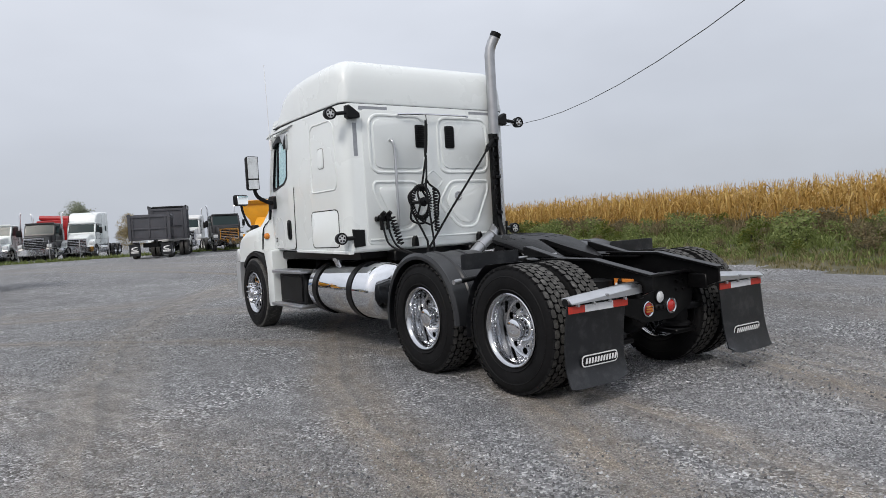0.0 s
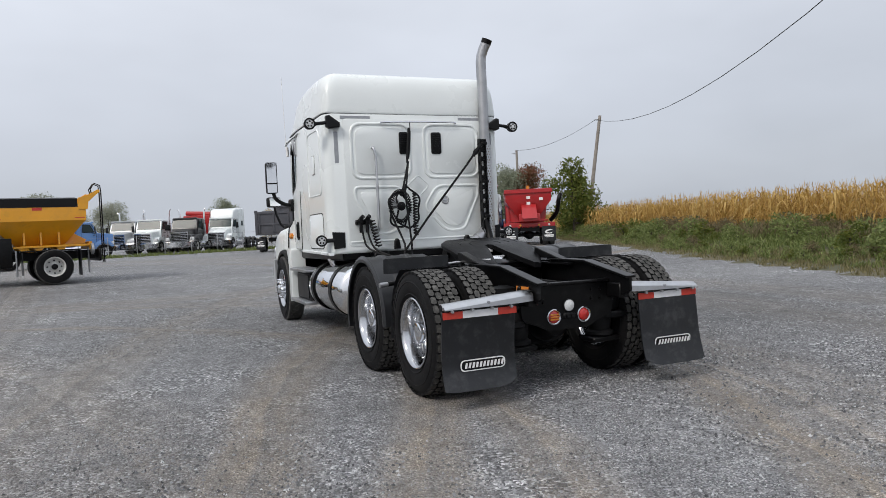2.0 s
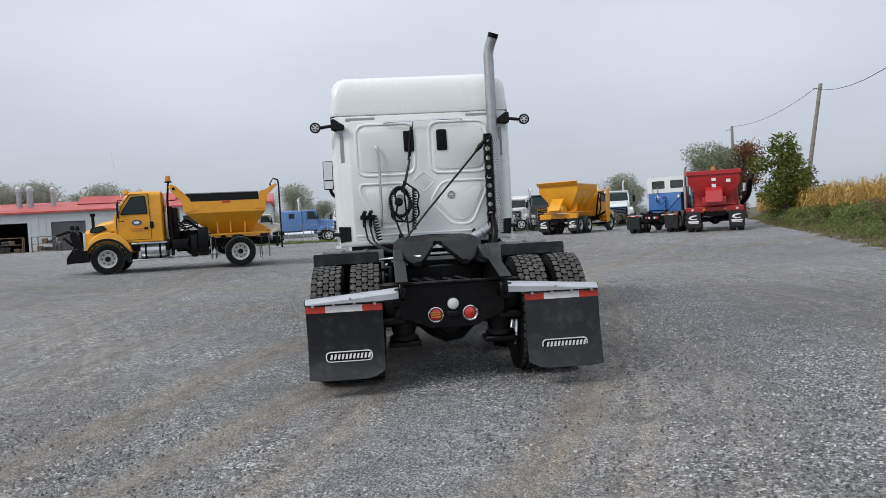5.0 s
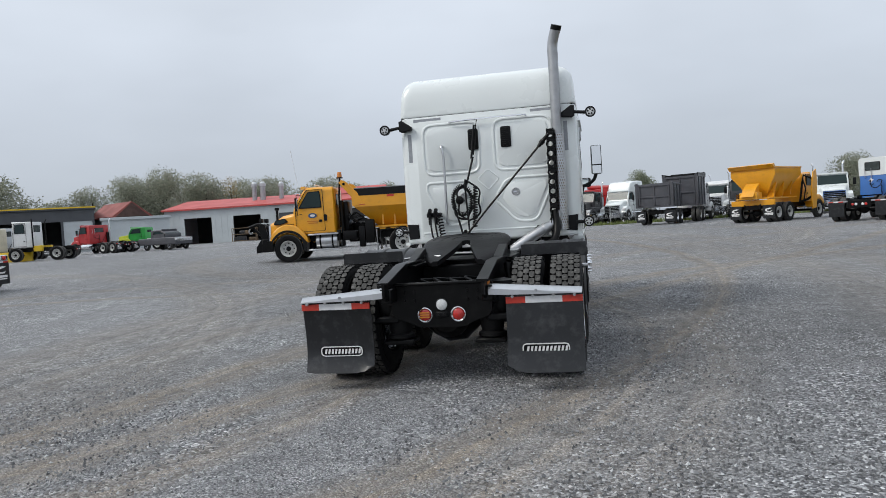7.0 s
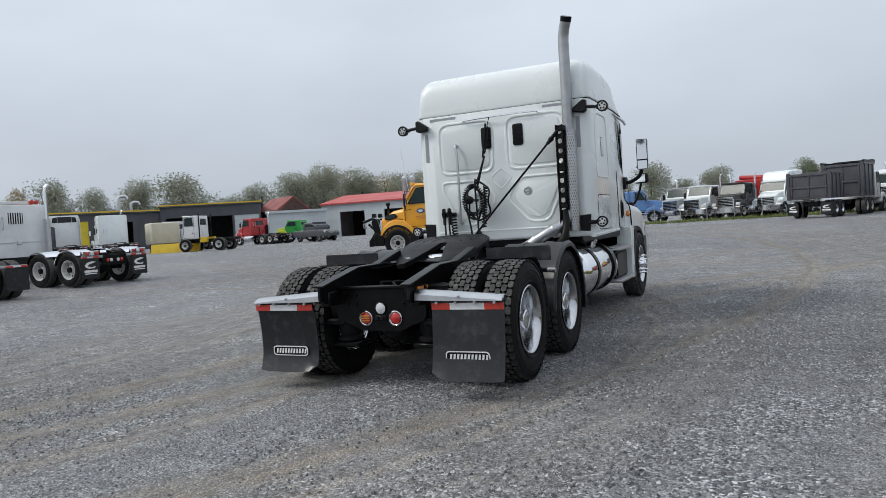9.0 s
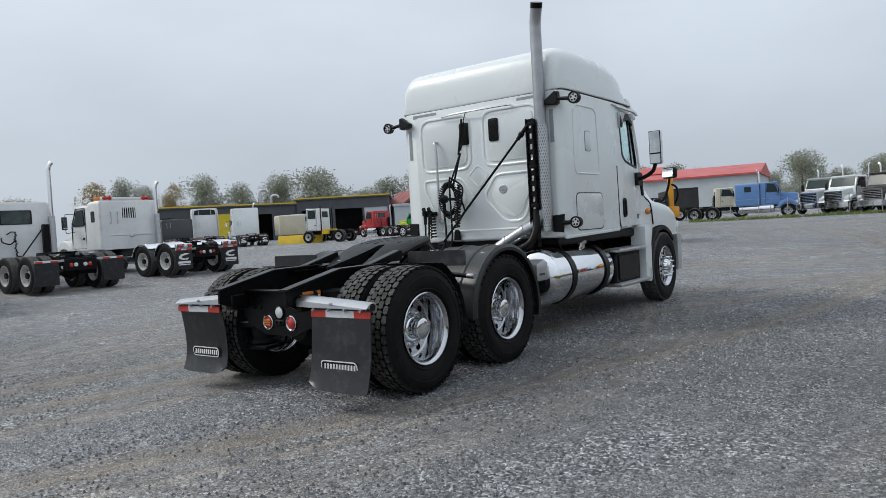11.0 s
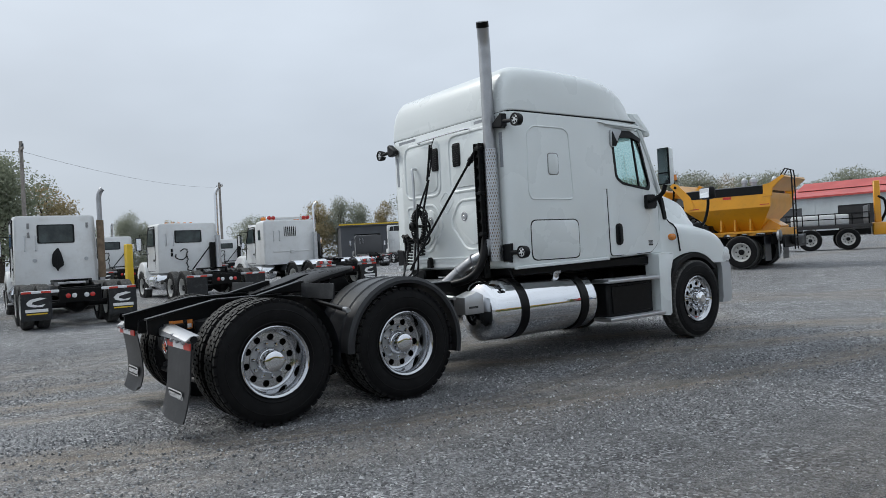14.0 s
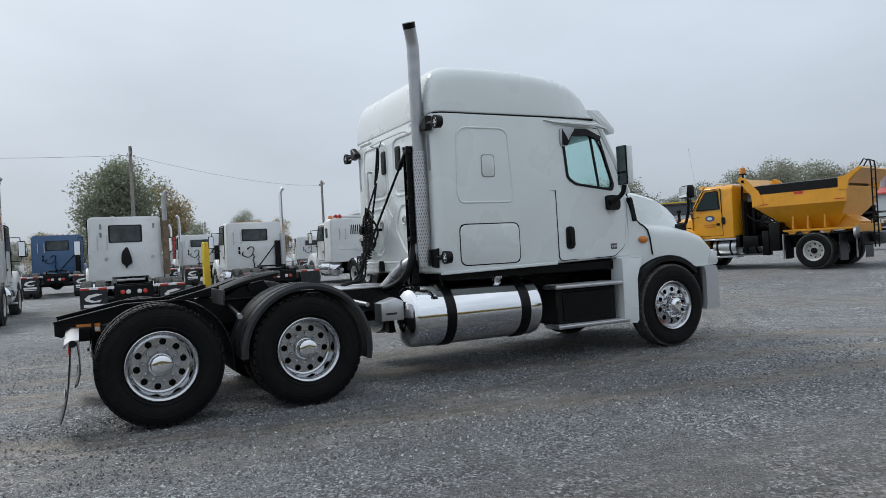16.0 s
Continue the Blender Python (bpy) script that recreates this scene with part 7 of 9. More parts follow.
for s in (-1, 1):
    mud_flap(yt, s * 0.92, -0.72, 0.22, 0.98, 0.58, False)
    mud_flap(yt, s * 0.92, 0.82, 0.30, 0.98, 0.55, False)
    b = B()
    box(b, s * 0.46, s * 1.16, -0.74, 0.84, 0.99, 1.03, 0.01)
    part("bed_edge", b, BLACK, yt)
    b = B()
    lathe(b, [(2.42, 0.02), (2.43, 0.24), (2.47, 0.27), (3.18, 0.27), (3.22, 0.24), (3.23, 0.02)], (s * 0.84, 0, 0.72), "y", 22)
    tk = part("fuel_tank", b, BRUSHED, yt)
    for yk in (2.6, 3.05):
        b = B()
        lathe(b, [(yk - 0.03, 0.27), (yk - 0.03, 0.28), (yk + 0.03, 0.28), (yk + 0.03, 0.27)], (s * 0.84, 0, 0.72), "y", 22)
        part("strap", b, BLACK, tk)
    for z in (0.42, 0.98):
        b = B()
        box(b, s * 0.72, s * 1.18, 2.36, 3.48, z - 0.03, z + 0.03, 0.01)
        part("step", b, BRUSHED, yt)
    # black flare behind and over the front wheel
    b = B()
    out = [(YW + 0.66 * math.cos(radians(a)), 0.54 + 0.66 * math.sin(radians(a))) for a in range(24, 150, 10)] + [(YW - 0.72, 0.72), (YW - 0.66, 0.36)]
    inn = [(YW - 0.57, 0.40)] + [(YW + 0.58 * math.cos(radians(a)), 0.54 + 0.58 * math.sin(radians(a))) for a in range(160, 20, -10)]
    prism(b, out + inn, "x", s * 0.68, s * 1.18, 0.01, 1)
    part("fender_flare", b, BLACK_PLASTIC, yt, "black plastic wheel flare")
    # dark swept headlamp on the shoulder of the hood
    b = B()
    prism(b, rounded([(YW - 0.02, 1.50), (YW + 0.30, 1.40), (YW + 0.52, 1.42), (YW + 0.46, 1.58), (YW + 0.10, 1.64)], 0.04), "x", s * 0.80, s * 1.0, 0.02, 2)
    hl = part("headlamp", b, BLACK_PLASTIC, yt, "black-rimmed swept headlamp")
    b = B()
    prism(b, rounded([(YW + 0.06, 1.51), (YW + 0.30, 1.44), (YW + 0.46, 1.45), (YW + 0.42, 1.55), (YW + 0.12, 1.60)], 0.03), "x", s * 0.98, s * 1.006)
    part("lens", b, DARK_GLASS, hl)
    b = B()
    box(b, s * 0.96, s * 1.02, YW - 0.30, YW + 0.02, 1.40, 1.42, 0.004)
    part("hood_latch", b, BLACK_PLASTIC, yt)
    b = B()
    lathe(b, [(s * 1.052, 0.002), (s * 1.066, 0.15), (s * 1.06, 0.16), (s * 1.05, 0.16)], (0, YW - 0.95, 1.68), "x", 20)
    for v in b.verts:
        v.co.z = 1.68 + (v.co.z - 1.68) * 0.6
    dk = part("door_emblem", b, DARK_BLUE, yt, "oval blue and white door emblem")
    b = B()
    lathe(b, [(s * 1.064, 0.002), (s * 1.069, 0.085), (s * 1.066, 0.09)], (0, YW - 0.95, 1.68), "x", 16)
    for v in b.verts:
        v.co.z = 1.68 + (v.co.z - 1.68) * 0.55
    part("emblem_mark", b, WHITE_PRINT, dk)
    for k, ln in enumerate((0.42, 0.34)):
        b = B()
        box(b, s * 1.058, s * 1.064, YW - 0.95 - ln / 2, YW - 0.95 + ln / 2, 1.46 - 0.07 * k, 1.49 - 0.07 * k)
        part("door_print", b, AMBER_LENS, yt, "faded line of print")
    b = B()
    prism(b, rounded(rect(YW - 1.48, YW - 1.36, 1.46, 1.70), 0.05), "x", s * 1.05, s * 1.075)
    part("door_pull", b, BLACK_PLASTIC, yt)
# hydraulic gear amidships
for x0, x1, ya, yb, z0, z1, nm in ((-1.0, -0.5, 1.05, 1.38, 0.55, 1.42, "valve_box"), (-1.05, -0.48, 1.70, 2.20, 0.70, 1.05, "battery_box"), (-0.55, 0.55, 2.02, 2.32, 1.0, 2.15, "hydraulic_tank"), (-1.06, -0.80, 2.30, 2.42, 0.70, 1.10, "tool_box"), (0.5, 1.0, 1.2, 2.2, 0.6, 1.35, "valve_box"), (-0.98, -0.74, 1.40, 1.62, 0.42, 1.18, "pump_guard")):
    b = B()
    box(b, x0, x1, ya, yb, z0, z1, 0.03, 2)
    part(nm, b, BLACK, yt)
for k in range(7):
    b = B()
    q = random.Random(40 + k)
    xa = q.uniform(-0.95, 0.3)
    tube(b, [(xa, 2.1, q.uniform(1.1, 2.0)), (xa - q.uniform(0, 0.1), 1.8, q.uniform(1.3, 1.75)), (xa + q.uniform(-0.1, 0.2), 1.45, q.uniform(1.2, 1.6)), (xa + 0.1, 1.1, q.uniform(1.0, 1.25))], 0.022, 6, 4)
    part("hydraulic_hose", b, BLACK_PLASTIC, yt)
for x in (-0.86, -0.72):
    b = B()
    cyl(b, (x, 2.22, 0.5), (x, 2.22, 2.18), 0.055, n=10)
    part("exhaust_pipe", b, BLACK, yt)
b = B()
tube(b, [(-0.75, 2.30, 1.2), (-0.75, 2.30, 2.4), (-0.74, 2.24, 3.0)], 0.035, 8)
lp = part("lamp_post", b, BLACK, yt)
b = B()
cyl(b, (-0.74, 2.24, 3.0), (-0.74, 2.24, 3.04), 0.12, n=12)
part("lamp_plate", b, BLACK, lp)
b = B()
lathe(b, [(3.04, 0.085), (3.12, 0.09), (3.22, 0.08), (3.24, 0.06), (3.241, 0.001)], (-0.74, 2.24, 0), "z", 14)
part("beacon", b, AMBER_LENS, lp)
for x in (-0.98, -0.72):
    b = B()
    cyl(b, (x, 0.96 if x < -0.9 else -1.0, 0.28), (x, 0.96 if x < -0.9 else -1.0, 1.05), 0.025, n=8)
    part("support_leg", b, STEEL, yt)
# plough hitch
b = B()
box(b, -0.55, 0.55, YW + 0.80, YW + 1.12, 0.42, 0.92, 0.03)
for s in (-1, 1):
    prism(b, [(YW + 0.82, 0.45), (YW + 1.35, 0.40), (YW + 1.35, 0.62), (YW + 1.10, 0.95), (YW + 1.22, 1.35), (YW + 1.12, 1.52), (YW + 0.98, 1.45), (YW + 0.86, 0.9)], "x", s * 0.40, s * 0.50, 0.01, 1)
cyl(b, (-0.45, YW + 1.1, 1.40), (0.45, YW + 1.1, 1.40), 0.05, n=10)
cyl(b, (-0.45, YW + 1.2, 0.52), (0.45, YW + 1.2, 0.52), 0.06, n=10)
part("plow_hitch", b, BLACK, yt, "black plough hitch frame")
b = B()
tube(b, [(0, YW + 1.05, 1.42), (0, YW + 1.35, 1.50), (0, YW + 1.72, 1.38)], 0.055, 8)
arm = part("lift_arm", b, BLACK, yt)
b = B()
tube(b, [(0, YW + 1.68, 1.36), (0, YW + 1.72, 1.22), (0.05, YW + 1.66, 1.14), (0.03, YW + 1.60, 1.2)], 0.03, 6, 3)
part("hook", b, STEEL, arm)
b = B()
cyl(b, (0, YW + 0.95, 0.75), (0, YW + 1.50, 1.30), 0.05, n=10)
part("lift_cylinder", b, BLACK, yt)
for s in (-1, 1):
    b = B()
    box(b, s * 0.38 - 0.10, s * 0.38 + 0.10, YW + 1.05, YW + 1.20, 1.54, 1.70, 0.03, 2)
    part("plow_lamp", b, BLACK_PLASTIC, yt)
b = B()
for s in (-1, 1):
    cyl(b, (s * 0.7, YW - 1.05, 2.70), (s * 0.7, YW - 1.05, 2.82), 0.015, n=6)
cyl(b, (-0.78, YW - 1.05, 2.82), (0.78, YW - 1.05, 2.82), 0.025, n=8)
part("roof_rail", b, WHITE_PRINT, yt, "white roof lamp rail")
b = B()
tube(b, [(-0.62, YW + 0.45, 1.5), (-0.62, YW + 0.45, 1.98)], 0.05, 10)
cyl(b, (-0.62, YW + 0.45, 1.96), (-0.62, YW + 0.45, 2.06), 0.085, n=12)
part("air_intake", b, BLACK, yt)
b = B()
tube(b, [(-1.02, YW - 0.55, 2.3), (-1.05, YW - 0.30, 4.1)], 0.009, 5)
part("aerial", b, WHITE_PRINT, yt)

# white tractors in the row
T3, y0, y1 = day_cab("white day-cab tractor with orange-marked rear flaps", -16.15, 5.2, 90, stacks=((0.98, 3.95),), marked=False, lamps=True, rims=RIM_W, wb=4.6)
T2, y0, y1 = day_cab("white day-cab tractor with black marked flaps", -13.0, 0.62, 89, stacks=(), yellow=True, cab_h=2.92, wb=4.8, tail_bar=WHITE_TAPE, hoses=2)
stack(T2, 1.13, y0 - 0.14, 3.66, STEEL, 0.07, False)
b = B()
cyl(b, (1.13, y0 - 0.14, 1.1), (1.13, y0 - 0.14, 2.75), 0.10, n=16)
part("stack_guard", b, RUSTY, T2, "heat-browned stack guard")
T1, y0, y1 = day_cab("white day-cab tractor at the end of the row", -13.0, -3.6, 88, stacks=((1.0, 4.0),), cab_h=2.8)
T4 = sleeper("white tractor with louvred sleeper and chrome fenders", -16.9, 9.8, 91, WHITE_OLD, roof=2.78, length=0.9, stacks=((0.98, 3.45),), wb=6.0, square=False, rims=RIM_W)
t, yb, _ = T4
for s in (-1, 1):
    for ya in (-0.65, 0.65):
        b = B()
        prism(b, [(ya + 0.60 * math.cos(radians(a)), 0.52 + 0.60 * math.sin(radians(a))) for a in range(15, 136, 10)] + [(ya + 0.575 * math.cos(radians(a)), 0.52 + 0.575 * math.sin(radians(a))) for a in range(135, 14, -10)], "x", s * 0.60, s * 1.24)
        part("wheel_fender", b, CHROME, t, "chrome wheel fender")
    for k in range(3):
        b = B()
        lathe(b, [(-1.30, 0.06), (-1.33, 0.06), (-1.35, 0.03), (-1.351, 0.001)], (s * (0.70 + 0.17 * k), 0, 0.98), "y", 14)
        part("tail_lamp", b, RED_LENS if k != 1 else CLEAR_LENS, t)
    b = B()
    box(b, s * 0.60, s * 1.20, -1.31, -1.2, 0.90, 1.06, 0.02)
    part("lamp_panel", b, CHROME, t)
b = B()
box(b, -0.30, 0.22, yb - 0.02, yb + 0.02, 2.12, 2.50, 0.01)
lv = part("louvre_window", b, BLACK_PLASTIC, t, "barred black rear window")
for k in range(6):
    b = B()
    box(b, -0.28 + 0.085 * k, -0.25 + 0.085 * k, yb - 0.035, yb - 0.015, 2.12, 2.50)
    part("bar", b, WHITE_PRINT, lv)
for x in (-0.85, -0.68, 0.68, 0.85):
    b = B()
    lathe(b, [(yb + 0.2, 0.075), (yb + 0.1, 0.08), (yb + 0.08, 0.05), (yb + 0.079, 0.001)], (x, 0, 2.87), "y", 14)
    part("roof_lamp", b, RED_LENS, t)
for x in (-0.9, -0.55, 0.55, 0.9):
    b = B()
    box(b, x - 0.10, x + 0.10, yb + 0.5, yb + 0.66, 2.78, 2.93, 0.03, 2)
    part("beacon", b, AMBER_LENS, t)
b = B()
box(b, -0.95, 0.95, yb + 0.18, yb + 0.26, 2.80, 2.90, 0.015)
part("lamp_bar", b, WHITE_OLD, t)
b = B()
box(b, -0.8, 0.8, yb - 0.02, yb + 0.01, 1.48, 1.52, 0.006)
box(b, -0.06, 0.10, yb - 0.05, yb, 1.42, 1.56, 0.01)
part("crease", b, WHITE_OLD, t)
day_cab("dark blue day-cab tractor behind the white row", -26.0, -1.5, 90, DARK_BLUE, stacks=(), lamps=True, wb=4.6)
day_cab("white day-cab tractor beside a yellow post", -28.6, 5.0, 90, WHITE_OLD, stacks=((-1.0, 3.6),), cab_h=2.6)
day_cab("red day-cab tractor seen behind the row", -33.0, 3.7, 60, RED, stacks=((1.0, 3.5), (-1.0, 3.4)), wb=4.8)
day_cab("small white cab truck in the far row", -35.5, 12.7, 80, WHITE_OLD, stacks=(), cab_h=2.5)
day_cab("black day-cab tractor in the far row", -30.0, 15.5, 78, CHARCOAL, stacks=(), cab_h=2.5)
# yellow post
b = B()
box(b, -0.14, 0.14, -0.12, 0.12, 0, 2.0, 0.03)
tagged(part("yellow_post", b, YELLOW_SAFE, None, "", stand(-22.2, 3.95, 10)), "yellow steel post between parked trucks", "post")

# yard by the workshop
sleeper("white sleeper tractor by the workshop", -46.0, 35.8, 62, WHITE, roof=3.5, stacks=((1.0, 3.9),), square=False)
sleeper("white high-roof tractor with an open fairing", -51.0, 35.0, 62, WHITE_OLD, roof=3.75, stacks=(), square=False, open_fairing=True)
sleeper("black low sleeper tractor by the workshop", -43.0, 27.0, 66, CHARCOAL, roof=2.6, stacks=(), square=True)
day_cab("red day-cab tractor with polished tank", -42.3, 51.3, 75, RED, stacks=((1.0, 3.3),), square=True, wb=4.6)
day_cab("silver truck parked beside the red one", -44.8, 43.0, 80, SILVER, stacks=(), wb=4.2)
sp = thing("yard_spotter", "white single-cab yard tractor with yellow frame", "truck", stand(-38.0, 39.4, 105))
chassis(sp, 3.0, -1.0, False)
cab_shell(sp, WHITE_OLD, 1.9, 3.3, 1.05, 2.95, 0.85, 0.08, r=0.06)
for s in (-1, 1):
    b = B()
    box(b, s * 0.3, s * 0.5, -1.0, 3.4, 0.72, 1.0, 0.02)
    part("side_frame", b, BLACK, sp)
    b = B()
    box(b, s * 0.52, s * 0.80, 1.2, 1.85, 0.72, 1.15, 0.03)
    part("side_box", b, YELLOW_SAFE, sp)
stack(sp, 0.95, 1.75, 3.1, BLACK, 0.05, False)
stack(sp, -0.95, 1.75, 3.1, BLACK, 0.05, False)
tail(sp, -1.05, False)
cb = thing("cargo_box", "beige box body standing on the lot", "container", stand(-45.6, 40.0, 62))
b = B()
box(b, -1.22, 1.22, -1.0, 1.2, 0.72, 2.6, 0.13, 3)
part("box", b, BEIGE, cb)
b = B()
frame_ring(b, rounded(rect(-0.95, 0.95, 0.95, 2.4), 0.08), rounded(rect(-0.93, 0.93, 0.97, 2.38), 0.08), "y", -1.008, -0.99)
part("panel_bead", b, BEIGE, cb)
b = B()
box(b, -0.9, 0.9, -1.1, 1.1, 0.0, 0.72, 0.03)
part("base", b, BLACK, cb)
b = B()
prism(b, [(-0.6, 0), (0.6, 0), (0.5, 0.35), (0.3, 0.75), (-0.3, 0.75), (-0.5, 0.35)], "x", -1.9, 1.9, 0.03, 1)
tagged(part("barrier_block", b, YELLOW_SAFE, None, "", stand(-42.3, 38.2, 35)), "yellow-painted concrete barrier block", "barrier")
gr = thing("green_truck", "green and lime flatbed truck beside the pickup", "truck", stand(-40.7, 56.8, 100))
chassis(gr, 4.0, -1.0, True)
cab_shell(gr, GREEN, 1.9, 3.6, 0.98, 2.3, 0.95, 0.3)
nose(gr, LIME, 4.0, 3.6, 1.6, True)
b = B()
box(b, -1.1, 1.1, -1.2, 1.7, 1.0, 1.15, 0.02)
part("flat_bed", b, WHITE_OLD, gr)
pk = thing("pickup_truck", "grey pickup truck near the workshop", "truck", stand(-39.3, 52.5, -112))
for yw in (-0.0, 3.5):
    for s in (-1, 1):
        far_wheel(pk, s * 0.82, yw, s, RIM_A)
for o in pk.children:
    o.matrix_basis = Matrix.Translation((o.location.x, o.location.y, 0.40)) @ pose(0, 0, 0, 0, 0, 0 if o.location.x > 0 else 180) @ Matrix.Diagonal((0.8, 0.77, 0.77, 1))
b = B()
rings(b, [section(q, w, 0.5, z, 0.08, 0.08) for q, w, z in ((-1.2, 0.9, 1.05), (-1.15, 0.95, 1.1), (1.3, 0.96, 1.12), (3.0, 0.96, 1.15), (4.3, 0.92, 1.10), (4.45, 0.85, 1.0))])
part("body", b, DUMP_GREY, pk)
cab_shell(pk, DUMP_GREY, 0.7, 2.9, 1.0, 1.85, 0.86, 0.6, name="cabin")
b = B()
box(b, -0.8, 0.8, 4.40, 4.52, 0.75, 1.05, 0.02)
part("grille", b, CHROME, pk)
for s in (-1, 1):
    b = B()
    box(b, s * 0.62, s * 0.9, 4.36, 4.50, 0.85, 1.05, 0.02)
    part("headlamp", b, CLEAR_LENS, pk)

# spreaders and dump trucks along the far edge
rd = thing("red_spreader_truck", "red spreader truck with marked flaps, seen from behind", "truck", stand(14.9, 25.5, -27))
chassis(rd, 4.6, -1.15, True)
v_hopper(rd, RED, -0.9, 2.4, 2.62, 1.28, 1.12, tarp=False)
cab_shell(rd, RED, 2.75, 4.2, 0.98, 2.75, 1.05)
nose(rd, RED, 4.6, 4.2)
mirrors(rd, 4.0)
b = B()
prism(b, [(-1.20, 2.58), (1.20, 2.58), (1.16, 2.78), (-1.16, 2.78)], "y", -0.98, -0.80, 0.02, 1)
part("rear_lip", b, RED, rd)
b = B()
box(b, -1.24, 1.24, -1.12, -1.0, 0.86, 1.12, 0.02)
part("lamp_beam", b, RED, rd)
for x in (-0.95, -0.45, 0.45, 0.95):
    b = B()
    lathe(b, [(-1.12, 0.06), (-1.15, 0.055), (-1.16, 0.001)], (x, 0, 1.0), "y", 14)
    part("tail_lamp", b, CLEAR_LENS if abs(x) > 0.6 else AMBER_LENS, rd)
for x, z in ((0.0, 2.08), (0.0, 2.36), (0.62, 2.28)):
    b = B()
    box(b, x - 0.09, x + 0.09, -0.935, -0.90, z - 0.07, z + 0.07)
    part("placard", b, WHITE_PRINT, rd)
for s in (-1, 1):
    mud_flap(rd, s * 0.92, -1.22, 0.2, 0.92, 0.66)
b = B()
tube(b, [(1.15, 0.2, 1.2), (1.45, -0.1, 1.6), (1.55, -0.3, 2.2), (1.65, -0.2, 2.5)], 0.11, 8, 3)
part("side_arm", b, BLACK, rd)
b = B()
cyl(b, (0, -0.8, 2.78), (0, -0.8, 2.95), 0.09, n=10)
part("beacon", b, AMBER_LENS, rd)
yl = thing("yellow_spreader_truck", "yellow spreader truck with steep hopper sides", "truck", stand(10.3, 35.3, -38))
chassis(yl, 4.5, -1.15, True)
v_hopper(yl, YELLOW, -1.0, 2.1, 2.92, 1.35, 1.22, ribs=3, tarp=False)
cab_shell(yl, YELLOW, 2.7, 4.1, 0.98, 2.6, 1.05)
nose(yl, YELLOW, 4.5, 4.1)
b = B()
prism(b, [(-1.1, 2.86), (-1.3, 3.06), (-1.1, 3.11), (-0.9, 2.91)], "x", -1.25, 1.25, 0.01, 1)
part("rear_lip", b, YELLOW, yl)
b = B()
box(b, -1.2, 1.2, -1.12, -1.0, 0.9, 1.2, 0.02)
part("lamp_beam", b, YELLOW, yl)
for s in (-1, 1):
    mud_flap(yl, s * 0.92, -1.22, 0.2, 0.92, 0.62)
b = B()
prism(b, [(2.35, 0.55), (2.85, 0.62), (3.05, 2.1), (2.95, 2.75), (2.55, 2.6), (2.30, 1.6)], "x", 1.62, 1.68, 0.01, 1)
part("wing_plow", b, YELLOW, yl, "raised yellow side wing")
for pts, r in (([(0.9, 2.5, 0.95), (1.3, 2.6, 1.1), (1.62, 2.65, 1.3)], 0.07), ([(0.95, 2.45, 0.9), (1.12, 2.42, 2.0), (1.2, 2.42, 2.45), (1.62, 2.7, 2.2)], 0.06), ([(1.15, 2.4, 2.3), (1.35, 2.3, 1.7), (1.25, 2.3, 1.1)], 0.04)):
    b = B()
    tube(b, pts, r, 8)
    part("lift_arm", b, BLACK, yl)
pup = thing("dump_trailer", "low grey dump trailer with marked flaps", "trailer", stand(5.5, 43.05, -18))
for y in (0.0, 1.3):
    for s in (-1, 1):
        far_wheel(pup, s * 1.05, y, s, RIM_A)
b = B()
box(b, -0.45, 0.45, -1.0, 2.6, 0.7, 0.98, 0.02)
part("frame", b, BLACK, pup)
side_body(pup, DUMP_GREY, -1.3, 1.2, 1.15, 2.72, ribs=3, tarp=False)
for s in (-1, 1):
    mud_flap(pup, s * 0.92, -1.25, 0.2, 0.92, 0.62)
du = thing("dump_truck", "tall dark grey dump truck ahead of its trailer", "truck", stand(7.6, 47.1, -18))
chassis(du, 4.4, -1.2, True)
side_body(du, DUMP_GREY, -1.3, 1.6, 1.15, 3.25, w=1.18, ribs=3)
b = B()
box(b, -1.2, 1.2, 1.4, 1.9, 3.30, 3.50, 0.03)
part("cab_shield", b, BLACK, du)
for s in (-1, 1):
    b = B()
    box(b, s * 1.16, s * 1.24, -1.3, 1.6, 3.27, 3.42, 0.01)
    part("tarp_rail", b, BLACK, du)
cab_shell(du, WHITE_OLD, 2.5, 4.0, 0.98, 2.80)
nose(du, WHITE_OLD, 4.4, 4.0)
b = B()
box(b, -0.12, 0.12, 3.2, 3.4, 2.81, 2.95, 0.03)
part("beacon", b, AMBER_LENS, du)
T5, y0, y1 = day_cab("blue and white tractor with two rear windows", 13.15, 28.1, -35, STRONG_BLUE, stacks=((0.95, 3.3),), marked=False, window=False)
b = B()
rings(b, [section(q, 1.06, 2.02, 2.86, 0.02, 0.14) for q in (y0 - 0.012, y1 - 0.42)])
part("white_roof", b, WHITE, T5)
for s in (-1, 1):
    pane(T5, rect(s * 0.15 if s > 0 else -0.8, 0.8 if s > 0 else -0.15, 2.25, 2.65), "y", y0 + 0.02, y0 - 0.03, "rear_window", REAR_GLASS)
    b = B()
    c = s * 0.55
    prism(b, [(c + (0.13 if q % 2 == 0 else 0.05) * math.sin(radians(45 * q)), 1.80 + (0.13 if q % 2 == 0 else 0.05) * math.cos(radians(45 * q))) for q in range(8)], "y", y0 - 0.012, y0 + 0.02)
    part("star_mark", b, WHITE_PRINT, T5)
